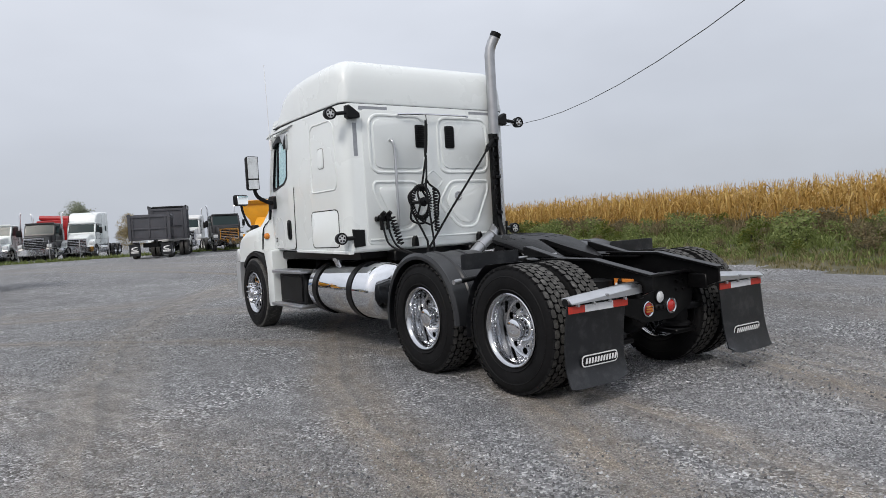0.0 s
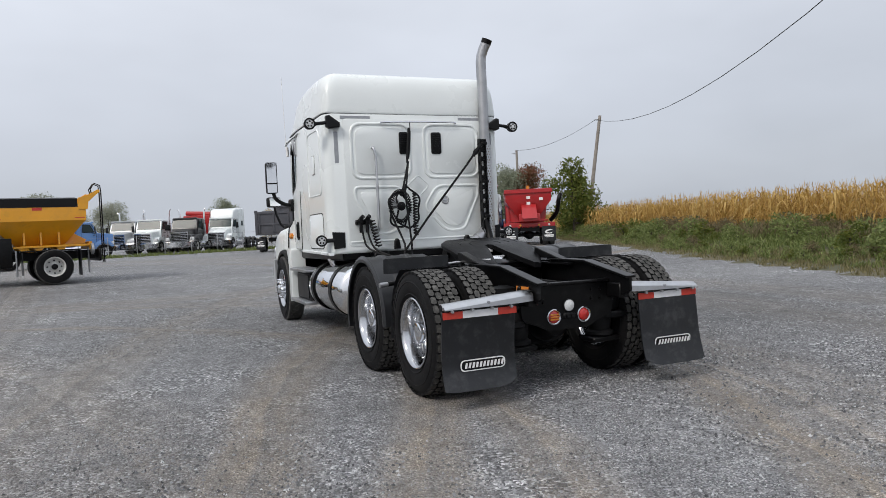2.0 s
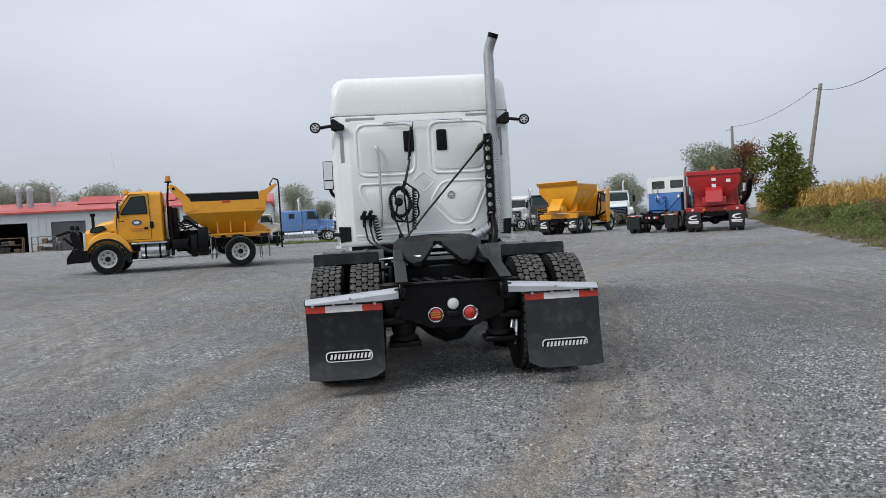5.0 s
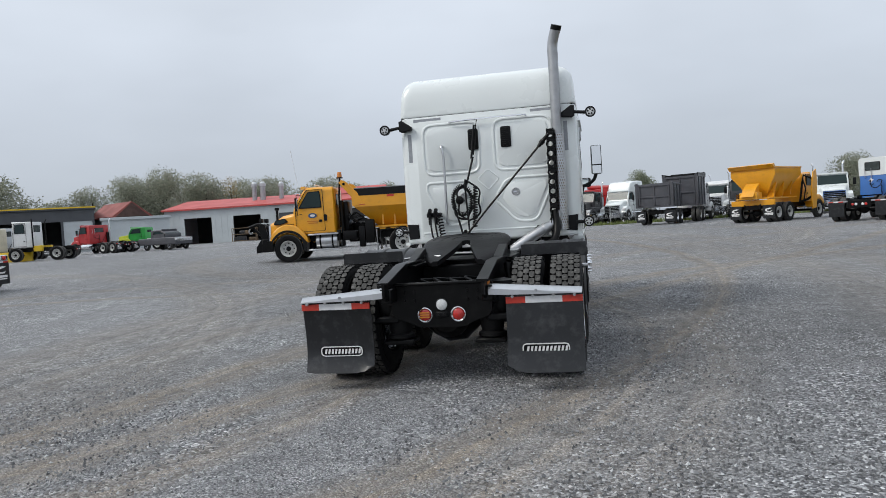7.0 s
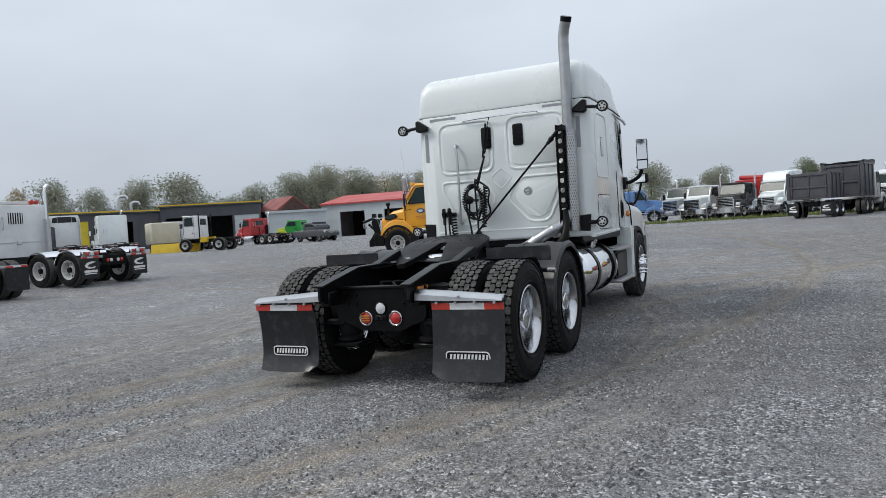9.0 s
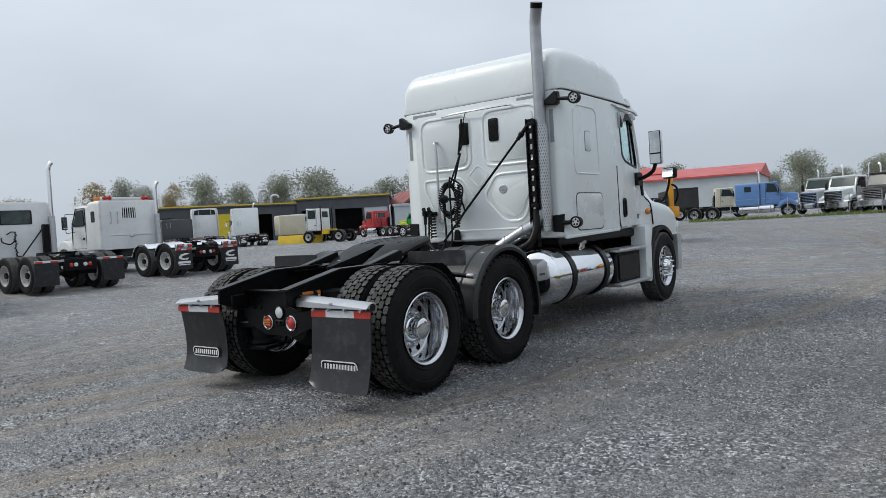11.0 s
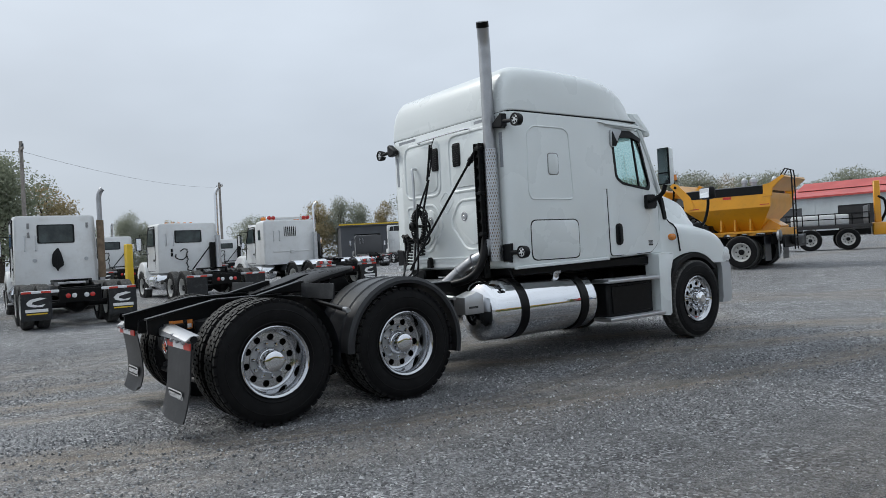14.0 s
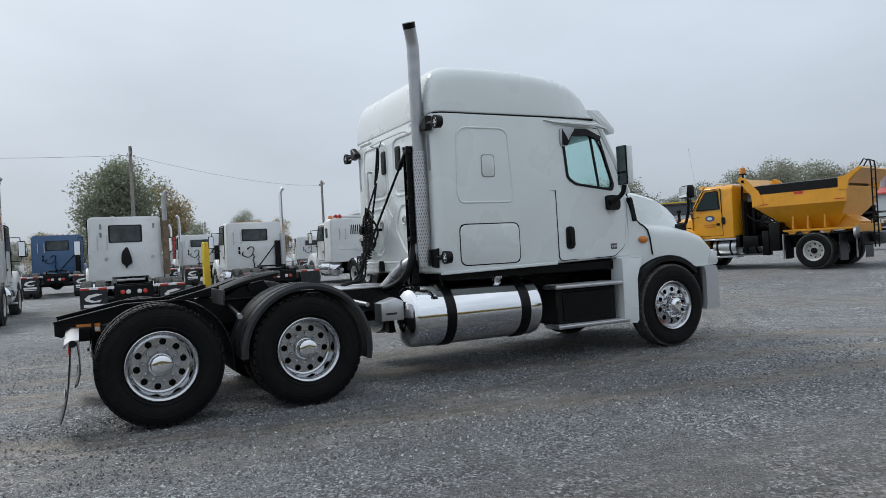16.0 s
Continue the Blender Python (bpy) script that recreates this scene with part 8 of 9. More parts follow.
# noses of the row across the lot
sleeper("white sleeper truck with chrome grille facing the lot", 18.4, 52.0, 168, WHITE, roof=2.75, square=False)
sleeper("white truck with a tubular guard facing the lot", 12.8, 60.5, 160, WHITE_OLD, roof=3.0)
sleeper("white aerodynamic sleeper facing the lot", 5.2, 59.9, 156, WHITE, roof=3.5, square=False, stacks=())
RT, yr0, yr1 = day_cab("dark truck with chrome grille and red crane behind", 2.1, 58.4, 156, CHARCOAL, square=True, stacks=((-1.0, 3.5), (1.0, 3.5)), wb=5.0)
b = B()
box(b, -1.1, 1.1, 0.4, 1.8, 1.1, 3.0, 0.05)
cyl(b, (-1.0, 1.1, 3.1), (1.2, 0.6, 3.25), 0.2, n=10)
part("folded_crane", b, RED, RT, "folded red crane")
day_cab("blue truck with white cab facing the lot", -0.6, 59.6, 156, WHITE, square=True, stacks=((-1.0, 3.6), (1.0, 3.6)), wb=4.8)
day_cab("silver truck with chrome grille facing the lot", -2.7, 61.1, 156, SILVER, square=True, stacks=((-1.0, 3.5), (1.0, 3.5)))
sleeper("light blue long-nose sleeper truck in profile", -11.5, 52.4, -80, BLUE, roof=2.65, length=1.7, stacks=((1.02, 3.6), (-1.02, 3.6)), rear_window=True, wb=5.9)
day_cab("black truck with a broad chrome grille facing the lot", 12.6, 52.6, 172, CHARCOAL, square=True, stacks=((-1.0, 3.5), (1.0, 3.5)))
day_cab("white truck parked along the fence", 12.0, 66.0, 160, WHITE, square=True)
day_cab("beige day-cab tractor by the long shed", -14.8, 58.5, -70, BEIGE, stacks=(), cab_h=2.6)
# crane flatbeds behind the yellow truck
fb = thing("flatbed_truck", "brown-railed flatbed truck with a load", "truck", stand(-10.11, 33.62, 118))
chassis(fb, 5.0, -1.8, True, spread=0.8)
b = B()
box(b, -1.2, 1.2, -1.8, 3.4, 1.05, 1.22, 0.02)
part("flat_bed", b, CHARCOAL, fb)
for s in (-1, 1):
    b = B()
    for k in range(8):
        cyl(b, (s * 1.18, -1.7 + 0.7 * k, 1.22), (s * 1.18, -1.7 + 0.7 * k, 1.75), 0.025, n=6)
    for z in (1.5, 1.75):
        cyl(b, (s * 1.18, -1.75, z), (s * 1.18, 3.3, z), 0.022, n=6)
    part("side_rail", b, BLACK, fb)
b = B()
box(b, -0.9, 0.9, -0.9, 1.6, 1.22, 1.72, 0.08, 2)
part("load", b, WHITE_OLD, fb)
cab_shell(fb, WHITE_OLD, 3.5, 4.6, 0.98, 2.5)
nose(fb, WHITE_OLD, 5.0, 4.6)
b = B()
box(b, -0.13, 0.13, -2.30, -2.02, 1.0, 3.25, 0.03)
crn = part("crane", b, YELLOW, fb, "yellow upright crane")
b = B()
tube(b, [(-0.1, -2.2, 2.5), (-0.15, -2.45, 2.3), (-0.1, -2.5, 1.8), (0, -2.3, 1.3)], 0.06, 8, 4)
part("crane_hose", b, BLACK, crn)
b = B()
box(b, -0.5, 0.5, -2.5, -1.9, 0.65, 1.25, 0.06, 2)
part("crane_base", b, YELLOW, crn)
b = B()
box(b, -1.15, 1.15, -1.75, -1.66, 1.22, 2.1, 0.02)
part("bulkhead", b, CHARCOAL, fb)


# ---- buildings ----
SIDING_GREY = material("dark_grey_siding", (0.075, 0.08, 0.09), 0.6, vary=0.15, scale=0.6)
SIDING_PALE = material("pale_grey_siding", (0.52, 0.56, 0.58), 0.6, vary=0.10, scale=0.5, dirt=(0.35, 0.36, 0.36), dirt_amount=0.3)
ROOF_RED = material("red_metal_roof", (0.56, 0.085, 0.075), 0.5, vary=0.2, scale=0.4)
ROOF_DARK = material("weathered_red_roof", (0.30, 0.075, 0.06), 0.6, vary=0.25, scale=0.6)
BOARD_BROWN = material("brown_boards", (0.10, 0.055, 0.045), 0.8, vary=0.25, scale=2)
DOOR_YELLOW = material("yellow_door", (0.72, 0.55, 0.03), 0.45, vary=0.12, scale=1)


def hall(name, label, p0, p1, depth, h, wall_mt, roof_mt, openings, ridge=0.0, fascia=None, flat=False):
    """A long hall whose front runs from p0 to p1; openings are (along, width, height, material or None) and go through the wall."""
    p0, p1 = Vector((*p0, 0)), Vector((*p1, 0))
    L = (p1 - p0).length
    ang = math.degrees(math.atan2((p1 - p0).y, (p1 - p0).x))
    g = min(lot_height(p0.x, p0.y), lot_height(p1.x, p1.y))
    t = thing(name, label, "building", pose(p0.x, p0.y, g - 0.05, 0, 0, ang))
    # local: x along the front, +y behind it
    cuts = sorted(openings)
    x = 0.0
    spans = []
    for a, w, hh, _ in cuts:
        spans += [(x, a, 0), (a, a + w, hh)]
        x = a + w
    for xa, xb, zb in spans + [(x, L, 0)]:
        b = B()
        box(b, xa, xb, 0, 0.25, zb, h)
        part("front_wall", b, wall_mt, t)
    for nm, bb in (("side_wall", (0, 0.25, 0.25, depth)), ("side_wall", (L - 0.25, L, 0.25, depth)), ("back_wall", (0.25, L - 0.25, depth - 0.25, depth))):
        b = B()
        box(b, *bb, 0, h)
        part(nm, b, wall_mt, t)
    b = B()
    box(b, 0.3, L - 0.3, 0.3, depth - 0.3, -0.02, 0.02)
    part("floor_slab", b, INSIDE, t)
    b = B()
    box(b, 0.3, L - 0.3, depth * 0.6, depth * 0.62, 0.02, h - 0.05)
    part("inner_wall", b, INSIDE, t)
    # vertical ribs of the cladding
    n = int(L / 0.9)
    for k in range(n):
        xx = (k + 0.5) * L / n
        if any(a - 0.05 < xx < a + w + 0.05 for a, w, _, _ in cuts):
            continue
        b = B()
        box(b, xx - 0.03, xx + 0.03, -0.03, 0, 0.02, h - 0.05)
        part("cladding_rib", b, wall_mt, t)
    b = B()
    if flat:
        box(b, -0.2, L + 0.2, -0.3, depth + 0.2, h, h + 0.35, 0.02)
    else:
        prism(b, [(-0.4, h + 0.002), (-0.4, h + 0.22), (depth / 2, h + ridge + 0.22), (depth + 0.4, h + 0.22), (depth + 0.4, h + 0.002)], "x", -0.3, L + 0.3)
    part("roof", b, roof_mt, t)
    if fascia:
        b = B()
        box(b, -0.22, L + 0.22, -0.34, -0.30, h + 0.18, h + 0.36)
        part("fascia_trim", b, fascia, t)
    for a, w, hh, mt in cuts:
        if mt:
            b = B()
            box(b, a, a + w, 0.10, 0.16, 0, hh)
            d = part("roller_door", b, mt, t)
            for k in range(int(hh / 0.5)):
                b = B()
                box(b, a + 0.02, a + w - 0.02, 0.085, 0.10, 0.04 + 0.5 * k, 0.50 + 0.5 * k)
                part("panel", b, mt, d)
    return t


hall("workshop", "dark grey flat-roofed workshop with yellow trim", (-86.0, 47.0), (-75.95, 68.45), 14, 5.2, SIDING_GREY, SIDING_GREY, [(2.0, 3.8, 4.0, None), (9.5, 4.6, 4.3, DOOR_YELLOW), (16.0, 3.8, 4.0, None)], fascia=YELLOW_SAFE, flat=True)
hall("workshop_wing", "taller grey workshop wing with open bays", (-75.75, 68.13), (-65.0, 76.9), 14, 5.75, SIDING_GREY, SIDING_GREY, [(0.7, 4.3, 4.2, None), (5.7, 4.1, 4.2, None), (10.1, 3.5, 4.2, SIDING_PALE)], fascia=YELLOW_SAFE, flat=True)
GABLE = hall("gabled_shed", "small shed with a dark red gabled roof and brown boarded end", (-61.7, 84.1), (-68.7, 87.9), 5, 4.4, SIDING_PALE, ROOF_DARK, [(3.0, 1.0, 2.1, SIDING_GREY)], ridge=2.1)
b = B()
prism(b, [(0.0, 4.41), (5.0, 4.41), (5.0, 4.52), (2.5, 6.55), (0.0, 4.52)], "x", -0.34, -0.301)
boards = part("gable_panel", b, BOARD_BROWN, GABLE, "brown boarded gable end")
for k in range(4):
    b = B()
    w = 2.4 - 0.55 * k
    box(b, -0.36, -0.341, 2.5 - w, 2.5 + w, 4.62 + 0.42 * k, 4.65 + 0.42 * k)
    part("board_edge", b, BARK, boards)
hall("lean_to", "low pale flat-roofed annexe before the red gable", (-62.6, 75.2), (-56.0, 80.4), 4, 4.0, SIDING_PALE, SIDING_PALE, [(4.9, 0.9, 2.1, SIDING_GREY)], flat=True)
hall("long_shed", "long pale shed with red roof and garage openings", (-61.7, 87.8), (-16.4, 94.0), 18, 5.1, SIDING_PALE, ROOF_RED, [(3.0, 4.2, 3.9, None), (10.5, 4.2, 3.9, None), (17.5, 4.2, 3.9, SIDING_GREY), (26.0, 4.2, 3.9, INSIDE), (34.0, 4.2, 3.9, INSIDE)], ridge=1.6)
# roof pipes on the workshop
for px, py, hh in ((-80.6, 65.4, 1.9), (-79.6, 66.6, 1.0)):
    b = B()
    tube(b, [(0, 0, 0), (0, 0, hh), (0.3, 0, hh + 0.35), (0.9, 0, hh + 0.35), (1.1, 0, hh)], 0.22, 10, 3)
    tagged(part("roof_vent", b, BRUSHED, None, "", pose(px, py, lot_height(px, py) + 5.4, 0, 0, 60)), "galvanised vent pipe on the workshop roof", "vent")
# raised roof light and chimneys of the long shed
b = B()
prism(b, [(-3.0, 0.0), (3.0, 0.0), (0.0, 1.15)], "x", 0.0, 13.0)
tagged(part("roof_monitor", b, ROOF_RED, None, "", pose(-43.5, 98.3, lot_height(-40, 92) + 6.3, 0, 0, 7.8)), "raised red section on the shed roof", "roof")
for px, py, top, r in ((-50.2, 94.4, 9.0, 0.36), (-48.9, 94.6, 9.0, 0.42), (-46.0, 95.0, 8.8, 0.34)):
    t = thing("roof_chimney", "galvanised chimney pipe on the shed roof", "chimney", pose(px, py, lot_height(px, py)), "shed chimneys")
    b = B()
    cyl(b, (0, 0, 5.6), (0, 0, top - 0.7), r, n=14)
    part("flue", b, STEEL, t)
    b = B()
    cyl(b, (0, 0, top - 0.7), (0, 0, top - 0.3), r * 1.35, r * 1.35, 14)
    cyl(b, (0, 0, top - 0.3), (0, 0, top), r * 1.1, r * 0.5, 14)
    part("cowl", b, BRUSHED, t)
# scrap racks in front of the long shed
for k, (px, py) in enumerate(((-42.0, 84.0), (-37.5, 84.5), (-46.5, 83.5))):
    t = thing("storage_rack", "rusty storage cage full of parts", "rack", stand(px, py, 10 * k), "storage cages")
    b = B()
    for sx in (-1.6, 1.6):
        for sy in (-0.8, 0.8):
            box(b, sx - 0.05, sx + 0.05, sy - 0.05, sy + 0.05, 0, 1.9)
    for z in (0.1, 1.0, 1.85):
        for sy in (-0.8, 0.8):
            box(b, -1.6, 1.6, sy - 0.04, sy + 0.04, z, z + 0.08)
    part("cage_frame", b, RUSTY, t)
    rr = random.Random(k)
    for q in range(9):
        b = B()
        x, y, z = rr.uniform(-1.2, 1.2), rr.uniform(-0.5, 0.5), rr.choice((0.2, 1.1))
        box(b, x - 0.3, x + 0.3, y - 0.25, y + 0.25, z, z + rr.uniform(0.3, 0.6), 0.04)
        part("scrap_piece", b, RUSTY if q % 3 == 0 else CHARCOAL, t)
# mesh fence behind the row of trucks
fence = thing("chain_fence", "low wire fence behind the parked trucks", "fence", None)
for k in range(26):
    x, y = -9.0 + 1.9 * k, 50.2 + 0.16 * k
    b = B()
    cyl(b, (x, y, lot_height(x, y) - 0.05), (x, y, lot_height(x, y) + 1.5), 0.03, n=6)
    part("post", b, STEEL, fence)
for z in (0.5, 1.0, 1.45):
    b = B()
    tube(b, [(-9.0 + 1.9 * k, 50.2 + 0.16 * k, lot_height(-9.0 + 1.9 * k, 50.2) + z) for k in range(26)], 0.012, 4)
    part("wire", b, STEEL, fence)

# ---- poles and wires ----
def pole(label, x, y, top, lean=(0, 0), arms=False, r=0.14):
    t = thing("utility_pole", label, "pole", None)
    g = verge(x, y)
    b = B()
    tube(b, [(x, y, g - 0.3), (x + lean[0] * 0.5, y + lean[1] * 0.5, g + top / 2), (x + lean[0], y + lean[1], g + top)], r, 12, radii=[r, r * 0.88, r * 0.75])
    part("shaft", b, WOOD_POLE, t)
    if arms:
        b = B()
        box(b, x + lean[0] - 1.1, x + lean[0] + 1.1, y + lean[1] - 0.06, y + lean[1] + 0.06, g + top - 0.6, g + top - 0.48)
        part("crossarm", b, WOOD_POLE, t)
        for q in (-1.0, -0.5, 0.5, 1.0):
            b = B()
            cyl(b, (x + lean[0] + q, y + lean[1], g + top - 0.48), (x + lean[0] + q, y + lean[1], g + top - 0.28), 0.05, n=8)
            part("insulator", b, CHARCOAL, t)
    else:
        b = B()
        cyl(b, (x + lean[0] - 0.12, y + lean[1], g + top - 0.25), (x + lean[0] - 0.5, y + lean[1], g + top - 0.3), 0.025, n=6)
        part("wire_bracket", b, STEEL, t)
    return Vector((x + lean[0], y + lean[1], g + top))


def wire(p, q, sag, r=0.012):
    pts = []
    for k in range(17):
        u = k / 16
        v = Vector(p).lerp(Vector(q), u)
        v.z -= sag * 4 * u * (1 - u)
        pts.append(v)
    b = B()
    tube(b, pts, r, 5)
    tagged(part("overhead_wire", b, BLACK_PLASTIC, None), "thin black overhead wire between poles", "wire")


P1 = pole("grey leaning wooden utility pole by the cornfield", 24.8, 34.6, 7.9, (0.98, -0.66))
P2 = pole("grey wooden utility pole behind the maples", 28.4, 50.0, 7.6)
P0 = Vector((5.75, -11.0, 11.7))
wire(P1 - Vector((0.4, 0, 0.3)), P0, 3.3, 0.014)
wire(P1 - Vector((0.4, 0, 0.3)), P2, 0.5, 0.013)
pole("wooden power pole with crossarm behind the trucks", -82.0, 28.0, 11.0, (0, 0), True, 0.18)
pole("wooden power pole beside the big tree", -44.0, 2.7, 9.2, (0, 0), True)
wire((-82.0, 28.0, 11.0), (-44.0, 2.7, 9.0), 0.6, 0.009)
wire((-44.0, 2.7, 9.0), (-40.0, -30.0, 9.0), 0.6, 0.009)


# ---- plants ----
def leaf_material(name, c1, c2, c3):
    m = bpy.data.materials.new(name)
    m.use_nodes = True
    n, l = m.node_tree.nodes, m.node_tree.links
    p = n["Principled BSDF"]
    geo = n.new("ShaderNodeNewGeometry")
    ramp = n.new("ShaderNodeValToRGB")
    ramp.color_ramp.elements[0].color, ramp.color_ramp.elements[1].color = (*c1, 1), (*c3, 1)
    ramp.color_ramp.elements.new(0.55).color = (*c2, 1)
    l.new(geo.outputs["Random Per Island"], ramp.inputs[0])
    l.new(ramp.outputs[0], p.inputs["Base Color"])
    p.inputs["Roughness"].default_value = 0.6
    p.inputs["Specular IOR Level"].default_value = 0.25
    tr = n.new("ShaderNodeBsdfTranslucent")
    l.new(ramp.outputs[0], tr.inputs[0])
    mx = n.new("ShaderNodeMixShader")
    mx.inputs[0].default_value = 0.45
    out = n["Material Output"]
    l.new(p.outputs[0], mx.inputs[1])
    l.new(tr.outputs[0], mx.inputs[2])
    l.new(mx.outputs[0], out.inputs[0])
    return m


# green, grey, olive and autumn leaves are paled: distance haze painted into their colour
LEAF_GREEN = leaf_material("leaf_green", (0.19, 0.215, 0.15), (0.26, 0.285, 0.20), (0.34, 0.36, 0.26))
LEAF_HAZE = leaf_material("leaf_haze", (0.24, 0.255, 0.20), (0.31, 0.325, 0.255), (0.39, 0.40, 0.31))
LEAF_MID_HAZE = leaf_material("leaf_olive_haze", (0.20, 0.215, 0.17), (0.28, 0.295, 0.23), (0.36, 0.365, 0.28))
LEAF_AUTUMN = leaf_material("leaf_autumn", (0.24, 0.205, 0.12), (0.36, 0.29, 0.16), (0.45, 0.38, 0.23))
LEAF_RED = leaf_material("leaf_russet", (0.09, 0.10, 0.04), (0.20, 0.085, 0.05), (0.32, 0.12, 0.07))
LEAF_BRIGHT = leaf_material("leaf_yellowgreen", (0.06, 0.085, 0.015), (0.12, 0.15, 0.03), (0.20, 0.20, 0.05))
CORN_MAT = leaf_material("dry_corn", (0.30, 0.175, 0.05), (0.53, 0.34, 0.10), (0.66, 0.48, 0.19))
WEED_MAT = leaf_material("weeds", (0.10, 0.135, 0.04), (0.185, 0.23, 0.075), (0.30, 0.335, 0.13))
WEED_DARK = leaf_material("dry_weeds", (0.11, 0.10, 0.05), (0.19, 0.155, 0.09), (0.29, 0.225, 0.13))
GRASS_PALE = leaf_material("pale_grass", (0.12, 0.11, 0.05), (0.21, 0.19, 0.09), (0.30, 0.26, 0.14))


def crown_mesh(name, mt, seed, height, width, leaves, size, base=0.25, lobes=9, thin=0.0):
    """A crown of many small leaf sprays gathered in uneven lobes round limbs."""
    r = np.random.RandomState(seed)
    cs = []
    for k in range(lobes):
        a, u = r.uniform(0, 2 * math.pi), r.uniform(0, 1)
        rad = width * 0.36 * math.sqrt(r.uniform(0.05, 1)) * (1 - 0.55 * max(0, u - 0.45))
        cs.append((rad * math.cos(a), rad * math.sin(a), height * (base + (0.90 - base) * u), width * r.uniform(0.16, 0.27)))
    cs.append((0, 0, height * 0.88, width * 0.2))
    n = leaves
    pick = r.randint(0, len(cs), n)
    d = r.normal(size=(n, 3))
    d /= np.linalg.norm(d, axis=1)[:, None]
    rad = r.uniform(0.35, 1.0, n) ** 0.6 * r.uniform(0.85, 1.18, n)
    c = np.array(cs)[pick]
    pos = c[:, :3] + d * (rad * c[:, 3])[:, None] * np.array([1, 1, 0.85])
    u = r.normal(size=(n, 3))
    u /= np.linalg.norm(u, axis=1)[:, None]
    v = np.cross(u, d + 0.3 * r.normal(size=(n, 3)))
    v /= np.linalg.norm(v, axis=1)[:, None] + 1e-9
    s = size * r.uniform(0.6, 1.4, n)[:, None]
    q = np.stack([pos - u * s, pos - v * s * 0.45 + d * s * 0.12, pos + u * s, pos + v * s * 0.45 + d * s * 0.12], 1).reshape(-1, 3)
    me = bpy.data.meshes.new(name)
    me.from_pydata(q.tolist(), [], np.arange(4 * n).reshape(-1, 4).tolist())
    me.materials.append(mt)
    return me, cs


def tree_proto(label, mt, seed, height, width, leaves, size, base=0.25, lobes=9, name="tree"):
    t = thing(name, label, "tree", pose(0, 0, -100))
    me, cs = crown_mesh("crown", mt, seed, height, width, leaves, size, base, lobes)
    b = B()
    tube(b, [(0, 0, -0.3), (0.02 * height, 0, height * 0.25), (0, 0.02 * height, height * 0.55), (0, 0, height * 0.85)], 0.2, 8, radii=[height * 0.028, height * 0.022, height * 0.014, height * 0.005])
    for c in cs[:7]:
        z0 = c[2] * 0.55
        tube(b, [(0, 0, z0), (c[0] * 0.5, c[1] * 0.5, (z0 + c[2]) / 2), (c[0], c[1], c[2])], 0.05, 5, radii=[height * 0.011, height * 0.008, height * 0.003])
    part("trunk", b, BARK, t)
    part("crown", me, None, t)
    return t


TREES = {
    "green": tree_proto("broad green deciduous tree behind the lot", LEAF_GREEN, 3, 10, 8.0, 17000, 0.135, 0.14, 30),
    # dull, mid and scrub crowns carry the haze in their leaf colour
    "dull": tree_proto("grey-green tree in the far line, haze painted into its leaves", LEAF_HAZE, 5, 10, 9.0, 12500, 0.16, 0.10, 40),
    "dull2": tree_proto("grey-green tree in the far line, haze painted into its leaves", LEAF_HAZE, 9, 10, 8.5, 11500, 0.16, 0.10, 34),
    "mid": tree_proto("olive green tree behind the workshop roofs, leaves paled as haze", LEAF_MID_HAZE, 15, 10, 8.8, 13500, 0.155, 0.10, 40),
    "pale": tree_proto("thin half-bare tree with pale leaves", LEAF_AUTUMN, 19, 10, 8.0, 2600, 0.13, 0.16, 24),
    "scrub": tree_proto("low scrub on the horizon, haze painted into its leaves", LEAF_HAZE, 27, 10, 9.0, 2200, 0.34, 0.06, 18),
    "autumn": tree_proto("tree turning yellow-brown in autumn", LEAF_AUTUMN, 7, 9, 7.0, 10000, 0.14, 0.14, 22),
    "russet": tree_proto("maple with green and russet leaves", LEAF_RED, 11, 9, 7.0, 12000, 0.125, 0.12, 18),
    "bright": tree_proto("young yellow-green tree at the lot's edge", LEAF_BRIGHT, 13, 6, 4.6, 5200, 0.12, 0.12, 12),
}


def plant(kind, x, y, sc, turn=0.0, flat=1.0, group="far tree line"):
    t = copy_thing(TREES[kind], Matrix.Identity(4))
    t.matrix_basis = pose(x, y, verge(x, y) - 0.1, 0, 0, turn) @ Matrix.Diagonal((sc, sc, sc * flat, 1))
    t["group"] = group
    return t


plant("green", -72, 3.3, 1.26, 20, 1.0, "trees by the yard")
plant("autumn", -77, 8.0, 1.12, 80, 1.0, "trees by the yard")
plant("green", 26.3, 49.4, 0.62, 10, 1.05, "trees by the lot's edge")
plant("russet", 28.5, 48.5, 0.70, 140, 1.0, "trees by the lot's edge")
plant("bright", 22.6, 32.8, 0.95, 40, 0.92, "trees by the lot's edge")
plant("bright", 24.2, 34.5, 0.66, 170, 1.0, "trees by the lot's edge")
plant("dull", 31.0, 86.0, 0.62, 60, 1.0)
plant("dull2", 34.5, 92.0, 0.55, 10, 1.0)
plant("autumn", 12.5, 86.0, 0.5, 10, 1.0)
plant("green", 6.8, 84.0, 0.52, 100, 1.15)
rt = random.Random(5)
